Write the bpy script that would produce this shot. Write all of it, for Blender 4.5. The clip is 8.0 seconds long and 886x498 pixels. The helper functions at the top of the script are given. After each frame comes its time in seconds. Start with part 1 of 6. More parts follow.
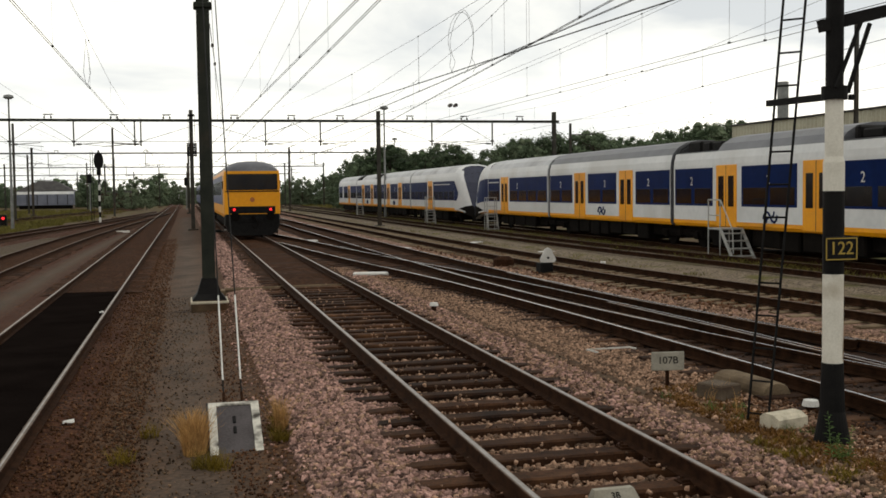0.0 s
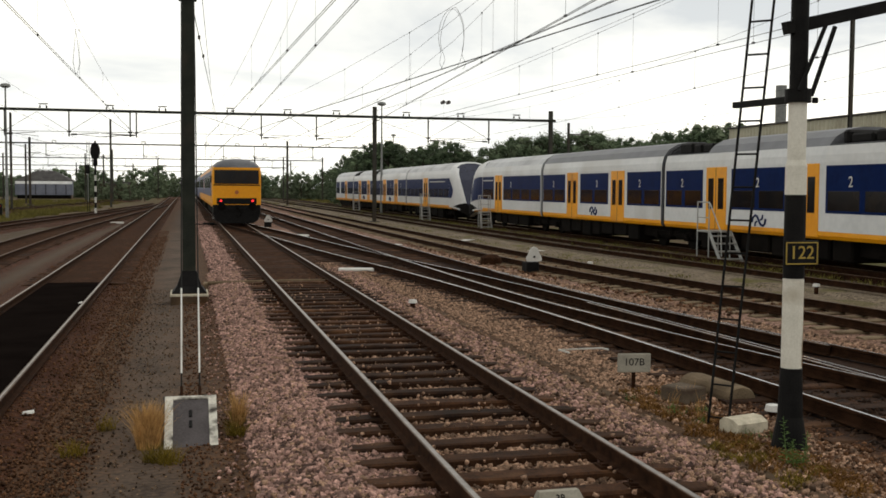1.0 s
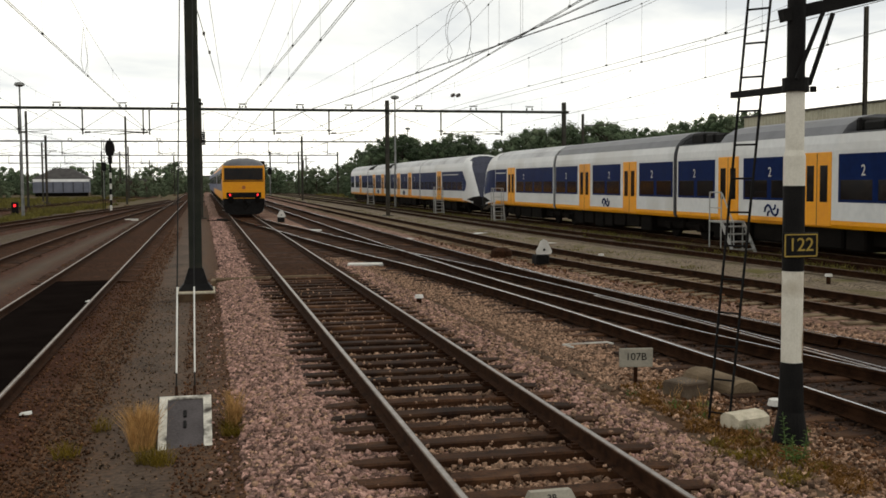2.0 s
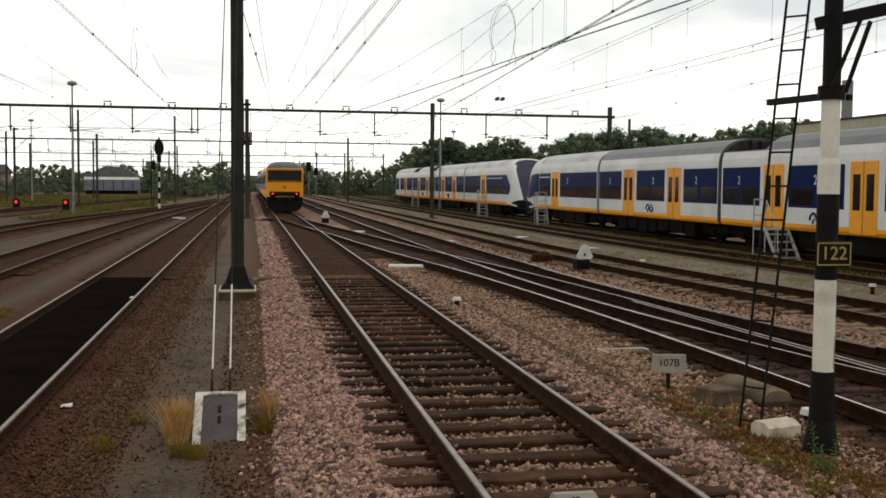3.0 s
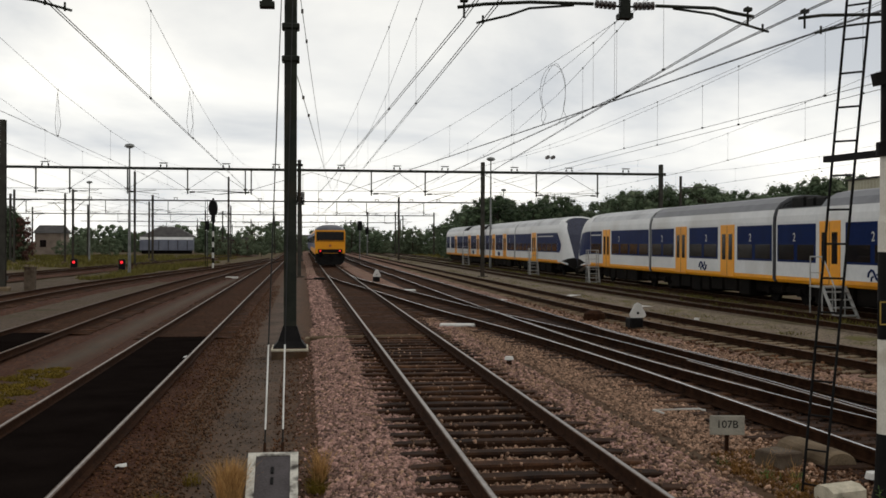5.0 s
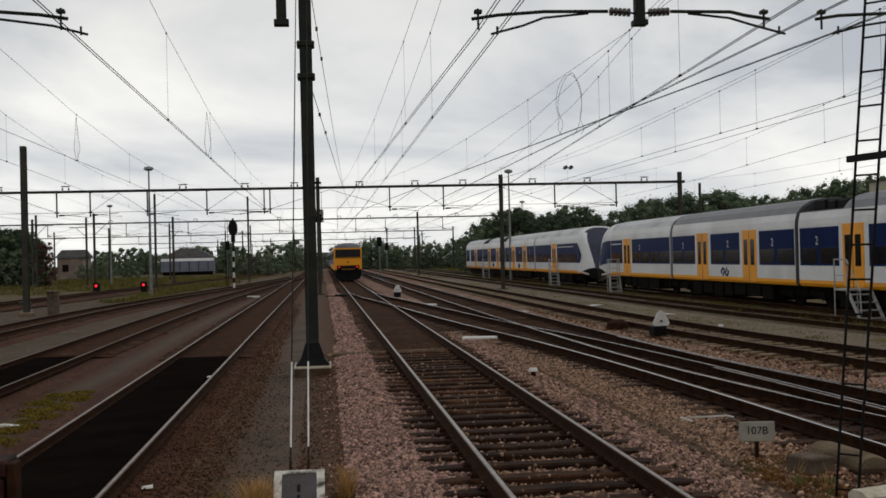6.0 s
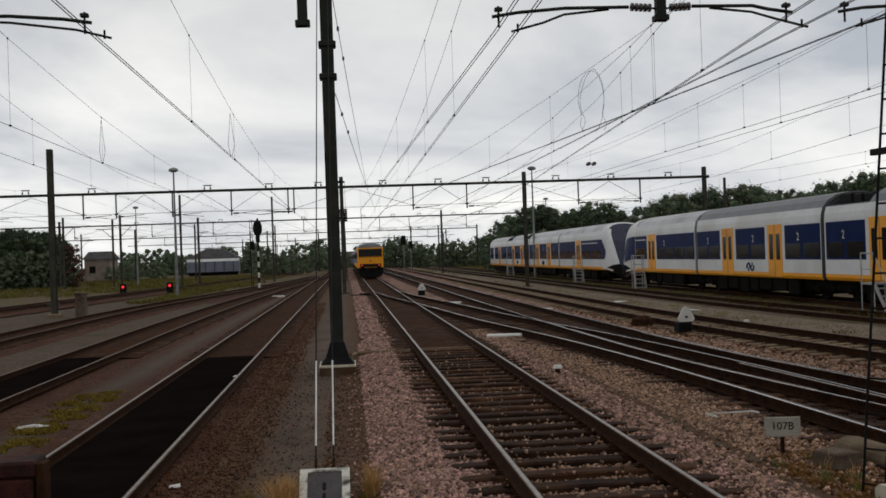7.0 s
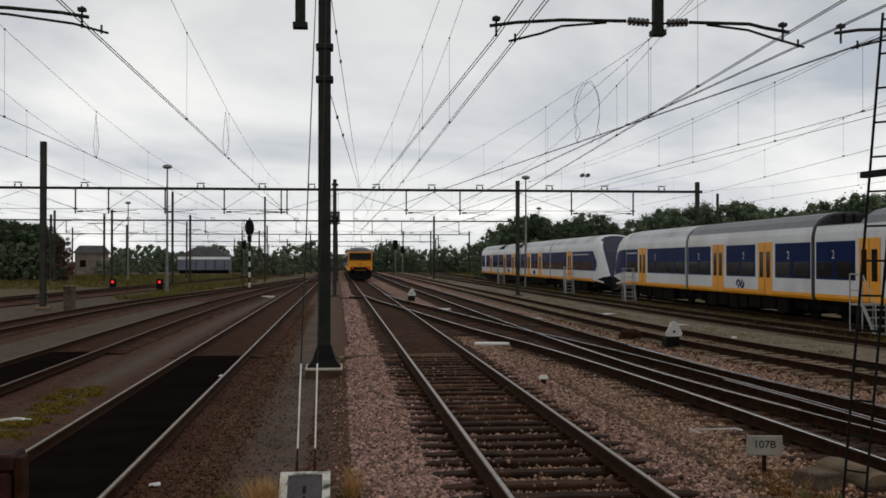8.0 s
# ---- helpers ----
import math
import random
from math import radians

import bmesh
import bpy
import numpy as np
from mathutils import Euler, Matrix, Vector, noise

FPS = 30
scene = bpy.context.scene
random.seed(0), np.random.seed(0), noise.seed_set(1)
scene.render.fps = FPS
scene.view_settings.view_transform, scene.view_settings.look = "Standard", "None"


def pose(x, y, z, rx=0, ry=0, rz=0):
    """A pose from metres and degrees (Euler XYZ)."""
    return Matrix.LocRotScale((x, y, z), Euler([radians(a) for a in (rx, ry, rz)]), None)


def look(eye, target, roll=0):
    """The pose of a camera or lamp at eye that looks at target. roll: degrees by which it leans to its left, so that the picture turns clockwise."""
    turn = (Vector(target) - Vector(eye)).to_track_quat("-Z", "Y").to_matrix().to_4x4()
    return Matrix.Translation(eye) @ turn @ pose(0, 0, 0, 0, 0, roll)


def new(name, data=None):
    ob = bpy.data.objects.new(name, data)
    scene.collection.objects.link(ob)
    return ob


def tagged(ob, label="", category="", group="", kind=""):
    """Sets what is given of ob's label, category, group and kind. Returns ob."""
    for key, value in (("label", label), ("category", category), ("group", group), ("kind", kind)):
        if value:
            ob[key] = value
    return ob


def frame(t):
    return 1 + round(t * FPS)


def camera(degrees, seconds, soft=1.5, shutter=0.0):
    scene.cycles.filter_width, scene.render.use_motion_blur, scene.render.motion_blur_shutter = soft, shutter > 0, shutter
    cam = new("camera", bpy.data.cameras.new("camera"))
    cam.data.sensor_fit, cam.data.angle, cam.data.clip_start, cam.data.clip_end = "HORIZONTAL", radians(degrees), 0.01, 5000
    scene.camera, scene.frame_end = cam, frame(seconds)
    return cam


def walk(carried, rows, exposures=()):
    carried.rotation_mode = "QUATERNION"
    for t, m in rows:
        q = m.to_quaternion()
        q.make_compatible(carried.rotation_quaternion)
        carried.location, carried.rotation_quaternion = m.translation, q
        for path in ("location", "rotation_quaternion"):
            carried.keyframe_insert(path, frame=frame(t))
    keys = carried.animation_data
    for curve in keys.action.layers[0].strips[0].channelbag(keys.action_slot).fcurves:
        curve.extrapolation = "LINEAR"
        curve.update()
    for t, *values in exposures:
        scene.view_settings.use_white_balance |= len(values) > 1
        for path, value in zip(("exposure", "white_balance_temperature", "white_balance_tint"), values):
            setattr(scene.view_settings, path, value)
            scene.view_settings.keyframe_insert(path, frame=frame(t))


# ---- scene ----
cam = camera(44.9, 8.0, soft=1.65)
PATH = [
    (0, (-3.084, -0.213, 2.138), (-2.619, 1.73, 2.031), -0.7),
    (0.5, (-2.782, -0.16, 2.142), (-2.366, 1.792, 2.013), 1.0),
    (1, (-2.7, -0.221, 2.131), (-2.234, 1.721, 2.019), 0.4),
    (1.5, (-2.582, -0.164, 2.149), (-2.152, 1.788, 2.074), -0.7),
    (1.7, (-2.53, -0.132, 2.152), (-2.082, 1.814, 2.042), -0.8),
    (2.8, (-2.338, -0.23, 2.155), (-1.964, 1.731, 2.025), 1.5),
    (3, (-2.362, -0.255, 2.154), (-2.009, 1.71, 2.034), 0.5),
    (3.5, (-2.369, -0.219, 2.166), (-2.04, 1.751, 2.061), -0.7),
    (4, (-2.417, -0.258, 2.167), (-2.047, 1.705, 2.09), -0.1),
    (4.5, (-2.361, -0.195, 2.171), (-2.018, 1.776, 2.144), 0.0),
    (5, (-2.379, -0.222, 2.167), (-2.119, 1.761, 2.155), 0.2),
    (5.2, (-2.365, -0.191, 2.2), (-2.141, 1.796, 2.187), -0.3),
    (6.3, (-2.39, -0.158, 2.136), (-2.168, 1.829, 2.156), -1.7),
    (6.5, (-2.353, -0.169, 2.152), (-2.148, 1.821, 2.158), -1.7),
    (7, (-2.369, -0.19, 2.149), (-2.19, 1.802, 2.161), -2.0),
    (7.5, (-2.354, -0.17, 2.173), (-2.162, 1.82, 2.192), -0.9),
    (8, (-2.336, -0.192, 2.162), (-2.142, 1.798, 2.185), -0.0),
]
EXPOSURES = [(0.0, 0.0, 6850, 7), (3.5, 0.06, 6850, 7), (4.0, 0.02, 6800, 7), (4.5, -0.14, 6700, 8), (5.0, -0.30, 6600, 9), (6.5, -0.58, 6400, 10), (8.0, -0.57, 6350, 10)]
walk(cam, [(t, look(eye, target, roll)) for t, eye, target, roll in PATH], EXPOSURES)

# ---- sky and sun: a bright overcast afternoon ----
world = bpy.data.worlds.new("overcast_sky")
scene.world = world
world.use_nodes = True
wn, wl = world.node_tree.nodes, world.node_tree.links
wn.clear()
w_out = wn.new("ShaderNodeOutputWorld")
w_bg = wn.new("ShaderNodeBackground")
w_sky = wn.new("ShaderNodeTexSky")
w_sky.sky_type = "NISHITA"
w_sky.sun_disc = False
w_sky.sun_elevation = radians(48)
w_sky.sun_rotation = radians(70)
w_sky.dust_density = 3.0
w_geo = wn.new("ShaderNodeTexCoord")
w_sep = wn.new("ShaderNodeSeparateXYZ")
wl.new(w_geo.outputs["Generated"], w_sep.inputs[0])


def w_math(kind, a, b):
    m = wn.new("ShaderNodeMath")
    m.operation = kind
    for k, v in enumerate((a, b)):
        if isinstance(v, (int, float)):
            m.inputs[k].default_value = v
        else:
            wl.new(v, m.inputs[k])
    return m.outputs[0]


# a cloud deck seen in perspective: directions meet a flat layer overhead
w_h = w_math("ADD", w_math("MAXIMUM", w_sep.outputs["Z"], 0.0), 0.22)
w_deck = wn.new("ShaderNodeCombineXYZ")
wl.new(w_math("DIVIDE", w_sep.outputs["X"], w_h), w_deck.inputs["X"])
wl.new(w_math("DIVIDE", w_sep.outputs["Y"], w_h), w_deck.inputs["Y"])
w_noise = wn.new("ShaderNodeTexNoise")
w_noise.inputs["Scale"].default_value = 0.75
w_noise.inputs["Detail"].default_value = 8.0
w_noise.inputs["Roughness"].default_value = 0.55
w_noise.inputs["Distortion"].default_value = 0.4
w_ramp = wn.new("ShaderNodeValToRGB")
w_ramp.color_ramp.elements[0].position = 0.36
w_ramp.color_ramp.elements[0].color = (7.5, 7.9, 8.5, 1)
w_ramp.color_ramp.elements[1].position = 0.66
w_ramp.color_ramp.elements[1].color = (16.5, 16.1, 15.1, 1)
w_mix = wn.new("ShaderNodeMixRGB")
w_mix.inputs["Fac"].default_value = 0.92
w_lift = wn.new("ShaderNodeMapRange")
w_lift.inputs["From Max"].default_value = 0.45
w_lift.inputs["To Min"].default_value = 1.21
w_lift.inputs["To Max"].default_value = 0.74
wl.new(w_sep.outputs["Z"], w_lift.inputs["Value"])
w_mul = wn.new("ShaderNodeVectorMath")
w_mul.operation = "SCALE"
wl.new(w_deck.outputs[0], w_noise.inputs["Vector"])
wl.new(w_noise.outputs["Fac"], w_ramp.inputs["Fac"])
wl.new(w_sky.outputs["Color"], w_mix.inputs["Color1"])
wl.new(w_ramp.outputs["Color"], w_mix.inputs["Color2"])
wl.new(w_mix.outputs["Color"], w_mul.inputs[0])
wl.new(w_lift.outputs["Result"], w_mul.inputs["Scale"])
wl.new(w_mul.outputs[0], w_bg.inputs["Color"])
w_bg.inputs["Strength"].default_value = 0.095
wl.new(w_bg.outputs["Background"], w_out.inputs["Surface"])

sun = new("sun", bpy.data.lights.new("sun", "SUN"))
sun.data.energy, sun.data.angle, sun.data.color = 0.6, radians(25), (1.0, 0.96, 0.9)
sun.matrix_world = look((60, 40, 90), (0, 20, 0))


# ---- materials ----
def material(name, dark, light, size=0.3, rough=0.7, metal=0.0, bump=0.2, fine=12.0, stain=None, stain_at=0.62,
             spread=0.0, coat=0.0, vor=0.0, island=False, coarse=0.0, gloss=None):
    """Two colours mixed by coarse and fine noise; size: metres of the coarse noise; fine: how many times finer the grain is;
    stain: a third colour in patches; spread: how much single pieces differ; vor: metres of pebble cells."""
    m = bpy.data.materials.new(name)
    m.use_nodes = True
    n, l = m.node_tree.nodes, m.node_tree.links
    b = n["Principled BSDF"]
    tc = n.new("ShaderNodeTexCoord")
    info = n.new("ShaderNodeObjectInfo")
    off = n.new("ShaderNodeVectorMath")
    off.operation = "MULTIPLY_ADD"
    off.inputs[1].default_value = (37.0, 53.0, 29.0)
    l.new(info.outputs["Random"], off.inputs[0])
    l.new(tc.outputs["Object"], off.inputs[2])
    n1 = n.new("ShaderNodeTexNoise")
    n1.inputs["Scale"].default_value = 1.0 / size
    n1.inputs["Detail"].default_value = 4.0
    n2 = n.new("ShaderNodeTexNoise")
    n2.inputs["Scale"].default_value = fine / size
    n2.inputs["Detail"].default_value = 3.0
    for x in (n1, n2):
        l.new(off.outputs[0], x.inputs["Vector"])
    mixn = n.new("ShaderNodeMixRGB")
    mixn.inputs["Fac"].default_value = 0.45
    l.new(n1.outputs["Fac"], mixn.inputs["Color1"])
    l.new(n2.outputs["Fac"], mixn.inputs["Color2"])
    ramp = n.new("ShaderNodeValToRGB")
    e = ramp.color_ramp.elements
    e[0].position, e[1].position = 0.36, 0.64
    e[0].color, e[1].color = (*dark, 1), (*light, 1)
    height = mixn.outputs["Color"]
    if vor:
        v = n.new("ShaderNodeTexVoronoi")
        v.inputs["Scale"].default_value = 1.0 / vor
        l.new(off.outputs[0], v.inputs["Vector"])
        sep = n.new("ShaderNodeSeparateColor")
        l.new(v.outputs["Color"], sep.inputs["Color"])
        mv = n.new("ShaderNodeMixRGB")
        mv.inputs["Fac"].default_value = 0.55
        l.new(mixn.outputs["Color"], mv.inputs["Color1"])
        l.new(sep.outputs["Red"], mv.inputs["Color2"])
        l.new(mv.outputs["Color"], ramp.inputs["Fac"])
        inv = n.new("ShaderNodeMath")
        inv.operation = "SUBTRACT"
        inv.inputs[0].default_value = 1.0
        l.new(v.outputs["Distance"], inv.inputs[1])
        height = inv.outputs[0]
    else:
        l.new(mixn.outputs["Color"], ramp.inputs["Fac"])
    col = ramp.outputs["Color"]
    if stain:
        n3 = n.new("ShaderNodeTexNoise")
        n3.inputs["Scale"].default_value = 0.37 / size
        n3.inputs["Detail"].default_value = 5.0
        l.new(off.outputs[0], n3.inputs["Vector"])
        r3 = n.new("ShaderNodeValToRGB")
        r3.color_ramp.elements[0].position, r3.color_ramp.elements[1].position = stain_at - 0.09, stain_at + 0.09
        l.new(n3.outputs["Fac"], r3.inputs["Fac"])
        ms = n.new("ShaderNodeMixRGB")
        ms.inputs["Color2"].default_value = (*stain, 1)
        l.new(r3.outputs["Color"], ms.inputs["Fac"])
        l.new(col, ms.inputs["Color1"])
        col = ms.outputs["Color"]
    if spread:
        hsv = n.new("ShaderNodeHueSaturation")
        mr = n.new("ShaderNodeMapRange")
        mr.inputs["To Min"].default_value, mr.inputs["To Max"].default_value = 1 - spread, 1 + spread
        if island:
            gi = n.new("ShaderNodeNewGeometry")
            l.new(gi.outputs["Random Per Island"], mr.inputs["Value"])
        else:
            l.new(info.outputs["Random"], mr.inputs["Value"])
        l.new(mr.outputs["Result"], hsv.inputs["Value"])
        l.new(col, hsv.inputs["Color"])
        col = hsv.outputs["Color"]
    l.new(col, b.inputs["Base Color"])
    rr = n.new("ShaderNodeMapRange")
    rr.inputs["To Min"].default_value, rr.inputs["To Max"].default_value = max(rough - 0.12, 0.03), min(rough + 0.12, 1)
    l.new(n2.outputs["Fac"], rr.inputs["Value"])
    l.new(rr.outputs["Result"], b.inputs["Roughness"])
    b.inputs["Metallic"].default_value = metal
    b.inputs["Coat Weight"].default_value = coat
    b.inputs["Specular IOR Level"].default_value = gloss if gloss is not None else (0.15 if rough > 0.8 else 0.3 if rough > 0.5 else 0.5)
    if bump:
        bp = n.new("ShaderNodeBump")
        bp.inputs["Strength"].default_value = bump
        bp.inputs["Distance"].default_value = coarse or (vor * 0.6 if vor else min(0.02, size * 0.05))
        l.new(height, bp.inputs["Height"])
        l.new(bp.outputs["Normal"], b.inputs["Normal"])
    return m


def fading(name, inner, outer, at=0.55):
    """A trodden surface that gives way to soil from its middle outwards, along a ragged border; inner, outer: two colours each."""
    m = bpy.data.materials.new(name)
    m.use_nodes = True
    n, l = m.node_tree.nodes, m.node_tree.links
    b = n["Principled BSDF"]
    tc = n.new("ShaderNodeTexCoord")
    at_n = n.new("ShaderNodeAttribute")
    at_n.attribute_name = "across"

    def grain(scale, detail):
        x = n.new("ShaderNodeTexNoise")
        x.inputs["Scale"].default_value, x.inputs["Detail"].default_value = scale, detail
        l.new(tc.outputs["Object"], x.inputs["Vector"])
        return x.outputs["Fac"]

    coarse, fine, grit = grain(1.1, 6.0), grain(16.0, 5.0), grain(55.0, 2.0)
    cols = []
    for k, (dark, light) in enumerate((inner, outer)):
        mixed = n.new("ShaderNodeMixRGB")
        mixed.inputs["Fac"].default_value = 0.5
        l.new(fine, mixed.inputs["Color1"])
        l.new(grit if k else coarse, mixed.inputs["Color2"])
        r = n.new("ShaderNodeValToRGB")
        r.color_ramp.elements[0].position, r.color_ramp.elements[1].position = (0.40, 0.62) if k else (0.38, 0.64)
        r.color_ramp.elements[0].color, r.color_ramp.elements[1].color = (*dark, 1), (*light, 1)
        l.new(mixed.outputs["Color"], r.inputs["Fac"])
        cols.append(r.outputs["Color"])
    ragged = n.new("ShaderNodeMath")
    ragged.operation = "MULTIPLY_ADD"
    ragged.inputs[1].default_value = 0.8
    l.new(coarse, ragged.inputs[0])
    l.new(at_n.outputs["Fac"], ragged.inputs[2])
    speck = n.new("ShaderNodeMath")
    speck.operation = "MULTIPLY_ADD"
    speck.inputs[1].default_value = 1.3
    l.new(fine, speck.inputs[0])
    l.new(ragged.outputs[0], speck.inputs[2])
    edge = n.new("ShaderNodeMapRange")
    edge.inputs["From Min"].default_value, edge.inputs["From Max"].default_value = at + 0.75, at + 1.45
    l.new(speck.outputs[0], edge.inputs["Value"])
    both = n.new("ShaderNodeMixRGB")
    l.new(edge.outputs["Result"], both.inputs["Fac"])
    l.new(cols[0], both.inputs["Color1"])
    l.new(cols[1], both.inputs["Color2"])
    l.new(both.outputs["Color"], b.inputs["Base Color"])
    b.inputs["Roughness"].default_value, b.inputs["Specular IOR Level"].default_value = 0.93, 0.15
    bp = n.new("ShaderNodeBump")
    bp.inputs["Strength"].default_value, bp.inputs["Distance"].default_value = 0.8, 0.02
    l.new(fine, bp.inputs["Height"])
    l.new(bp.outputs["Normal"], b.inputs["Normal"])
    return m


def glowing(name, color, power):
    m = bpy.data.materials.new(name)
    m.use_nodes = True
    b = m.node_tree.nodes["Principled BSDF"]
    b.inputs["Base Color"].default_value = (*color, 1)
    b.inputs["Emission Color"].default_value = (*color, 1)
    b.inputs["Emission Strength"].default_value = power
    return m


EARTH = material("yard_earth", (0.0441, 0.0270, 0.0135), (0.1208, 0.0772, 0.0423), 0.9, 0.95, bump=0.5, fine=22, stain=(0.0651, 0.0598, 0.0144), stain_at=0.54)
GRAVEL = material("grey_gravel", (0.0833, 0.0625, 0.0439), (0.2285, 0.1802, 0.1316), 0.5, 0.95, bump=0.6, vor=0.045, stain=(0.1009, 0.0883, 0.0293), stain_at=0.60)
DUST = material("brown_dust_gravel", (0.0382, 0.0252, 0.0163), (0.1049, 0.0726, 0.0487), 0.5, 0.95, bump=0.6, vor=0.045, stain=(0.0463, 0.0356, 0.0108), stain_at=0.60)
PINK = material("pink_ballast", (0.0750, 0.0420, 0.0300), (0.345, 0.208, 0.158), 0.6, 0.92, bump=0.9, vor=0.045, stain=(0.1179, 0.0577, 0.0311), stain_at=0.57)
BROWN = material("rusty_ballast", (0.0200, 0.0074, 0.0033), (0.0979, 0.0389, 0.0178), 0.6, 0.95, bump=0.9, vor=0.045, stain=(0.0467, 0.0139, 0.0043), stain_at=0.53)
DARKBED = material("oily_ballast", (0.0109, 0.0051, 0.0028), (0.0470, 0.0217, 0.0113), 0.6, 0.93, bump=0.9, vor=0.05, stain=(0.0235, 0.0093, 0.0041), stain_at=0.55)
STONE = material("ballast_stone", (0.078, 0.044, 0.035), (0.44, 0.268, 0.222), 0.05, 0.9, bump=0.5, fine=5, spread=0.8, island=True)
STONE_T = material("tan_ballast_stone", (0.070, 0.041, 0.026), (0.40, 0.252, 0.172), 0.05, 0.9, bump=0.5, fine=5, spread=0.75, island=True)
STONE_P = material("path_grit", (0.030, 0.018, 0.010), (0.17, 0.108, 0.066), 0.06, 0.95, bump=0.0, fine=5, spread=0.8, island=True)
STONE_O = material("oily_ballast_stone", (0.0100, 0.0050, 0.0028), (0.0500, 0.0246, 0.0126), 0.06, 0.9, bump=0.3, fine=5, spread=0.75, island=True)
STONE_B = material("rust_stained_stone", (0.030, 0.0120, 0.0052), (0.145, 0.071, 0.036), 0.06, 0.9, bump=0.3, fine=5, spread=0.6, island=True)
PATH_M = material("old_asphalt", (0.0408, 0.0259, 0.0154), (0.1172, 0.0770, 0.0469), 0.30, 0.94, bump=0.9, fine=22, stain=(0.0651, 0.0311, 0.0138), stain_at=0.52)
TRODDEN = fading("trodden_asphalt", ((0.038, 0.0255, 0.0178), (0.116, 0.080, 0.058)), ((0.0175, 0.0080, 0.0037), (0.128, 0.064, 0.032)), 0.48)
DUSTY = fading("dusty_walkway", ((0.048, 0.035, 0.0245), (0.098, 0.074, 0.053)), ((0.0189, 0.0077, 0.0036), (0.0924, 0.0405, 0.0193)), 0.22)
DIRT = material("packed_brown_dirt", (0.0111, 0.0044, 0.0021), (0.0827, 0.0374, 0.0189), 0.45, 0.94, bump=0.9, fine=16, vor=0.055, gloss=0.03, stain=(0.0360, 0.0173, 0.0092), stain_at=0.55)
TAR = material("black_tar", (0.0052, 0.0038, 0.0034), (0.0100, 0.0075, 0.0066), 0.8, 0.95, bump=0.08, fine=30, gloss=0.0)
SLEEPER = material("tarred_oak", (0.0118, 0.0046, 0.0021), (0.0617, 0.0271, 0.0122), 0.22, 0.92, bump=0.7, fine=9, spread=0.5, stain=(0.1051, 0.0510, 0.0242), stain_at=0.65)
CONCRETE = material("weathered_concrete", (0.1155, 0.0818, 0.0506), (0.2296, 0.1705, 0.1098), 0.35, 0.92, bump=0.3, fine=20, stain=(0.0656, 0.0433, 0.0239), stain_at=0.58, spread=0.15)
CONC_WHITE = material("whitewashed_concrete", (0.3744, 0.3350, 0.2576), (0.6240, 0.5650, 0.4416), 0.10, 0.85, bump=0.3, fine=10, stain=(0.1040, 0.0880, 0.0607), stain_at=0.62)
POST_WHITE = material("cream_post_paint", (0.58, 0.55, 0.475), (0.72, 0.69, 0.61), 0.25, 0.55, bump=0.1, fine=14, stain=(0.30, 0.235, 0.15), stain_at=0.68)
RUST_RUN = material("rust_run", (0.22, 0.13, 0.065), (0.42, 0.32, 0.215), 0.05, 0.8, bump=0.1, fine=6)
FLAKED = material("flaking_white_paint", (0.42, 0.40, 0.35), (0.66, 0.63, 0.56), 0.06, 0.85, bump=0.4, fine=6, stain=(0.055, 0.048, 0.042), stain_at=0.56)
RUST = material("rusty_rail_steel", (0.0120, 0.0050, 0.0025), (0.0480, 0.0212, 0.0105), 0.12, 0.92, bump=0.5, fine=15, gloss=0.06)
POLISH = material("polished_rail_head", (0.17, 0.150, 0.136), (0.34, 0.31, 0.285), 0.12, 0.42, 1.0, bump=0.15, fine=14)
BRIGHT = material("bright_worn_rail_head", (0.56, 0.54, 0.53), (0.80, 0.78, 0.77), 0.2, 0.20, 1.0, bump=0.02, fine=10)
SOIL = material("rusty_soil", (0.0325, 0.0150, 0.0072), (0.1249, 0.0612, 0.0315), 0.35, 0.95, bump=0.8, fine=26, stain=(0.0624, 0.0228, 0.0081), stain_at=0.53)
DULLTOP = material("dull_rail_head", (0.060, 0.037, 0.0245), (0.145, 0.096, 0.066), 0.12, 0.62, 0.4, bump=0.1, fine=10)
MAST = material("green_black_paint", (0.010, 0.012, 0.009), (0.026, 0.029, 0.021), 0.3, 0.7, bump=0.15, fine=18, stain=(0.040, 0.034, 0.024), stain_at=0.66, gloss=0.2)
MAST_G = material("weathered_mast_grey", (0.024, 0.023, 0.019), (0.060, 0.056, 0.046), 0.5, 0.75, bump=0.15, fine=18, stain=(0.055, 0.038, 0.025), stain_at=0.62, gloss=0.2)
GALV = material("galvanised_steel", (0.13, 0.135, 0.13), (0.24, 0.245, 0.24), 0.4, 0.55, 0.35, bump=0.1, fine=20)
GRIME = material("oily_rail_steel", (0.0115, 0.0054, 0.0029), (0.0414, 0.0194, 0.0103), 0.2, 0.95, bump=0.3, fine=15, gloss=0.03)
CONC_DARK = material("dark_grey_concrete", (0.052, 0.045, 0.046), (0.088, 0.078, 0.080), 0.3, 0.9, bump=0.3, fine=14, stain=(0.036, 0.030, 0.028), stain_at=0.6)
CONC_BROWN = material("muddy_concrete", (0.060, 0.045, 0.032), (0.145, 0.112, 0.082), 0.2, 0.93, bump=0.5, fine=14, stain=(0.05, 0.032, 0.020), stain_at=0.58)
MOSS = material("yellow_green_moss", (0.0794, 0.0582, 0.0068), (0.2049, 0.1400, 0.0187), 0.2, 0.9, bump=0.0, fine=5, spread=0.2, island=True)
OCHRE = material("ochre_dead_moss", (0.0862, 0.0391, 0.0100), (0.2070, 0.1012, 0.0260), 0.2, 0.9, bump=0.0, fine=5, spread=0.2, island=True)
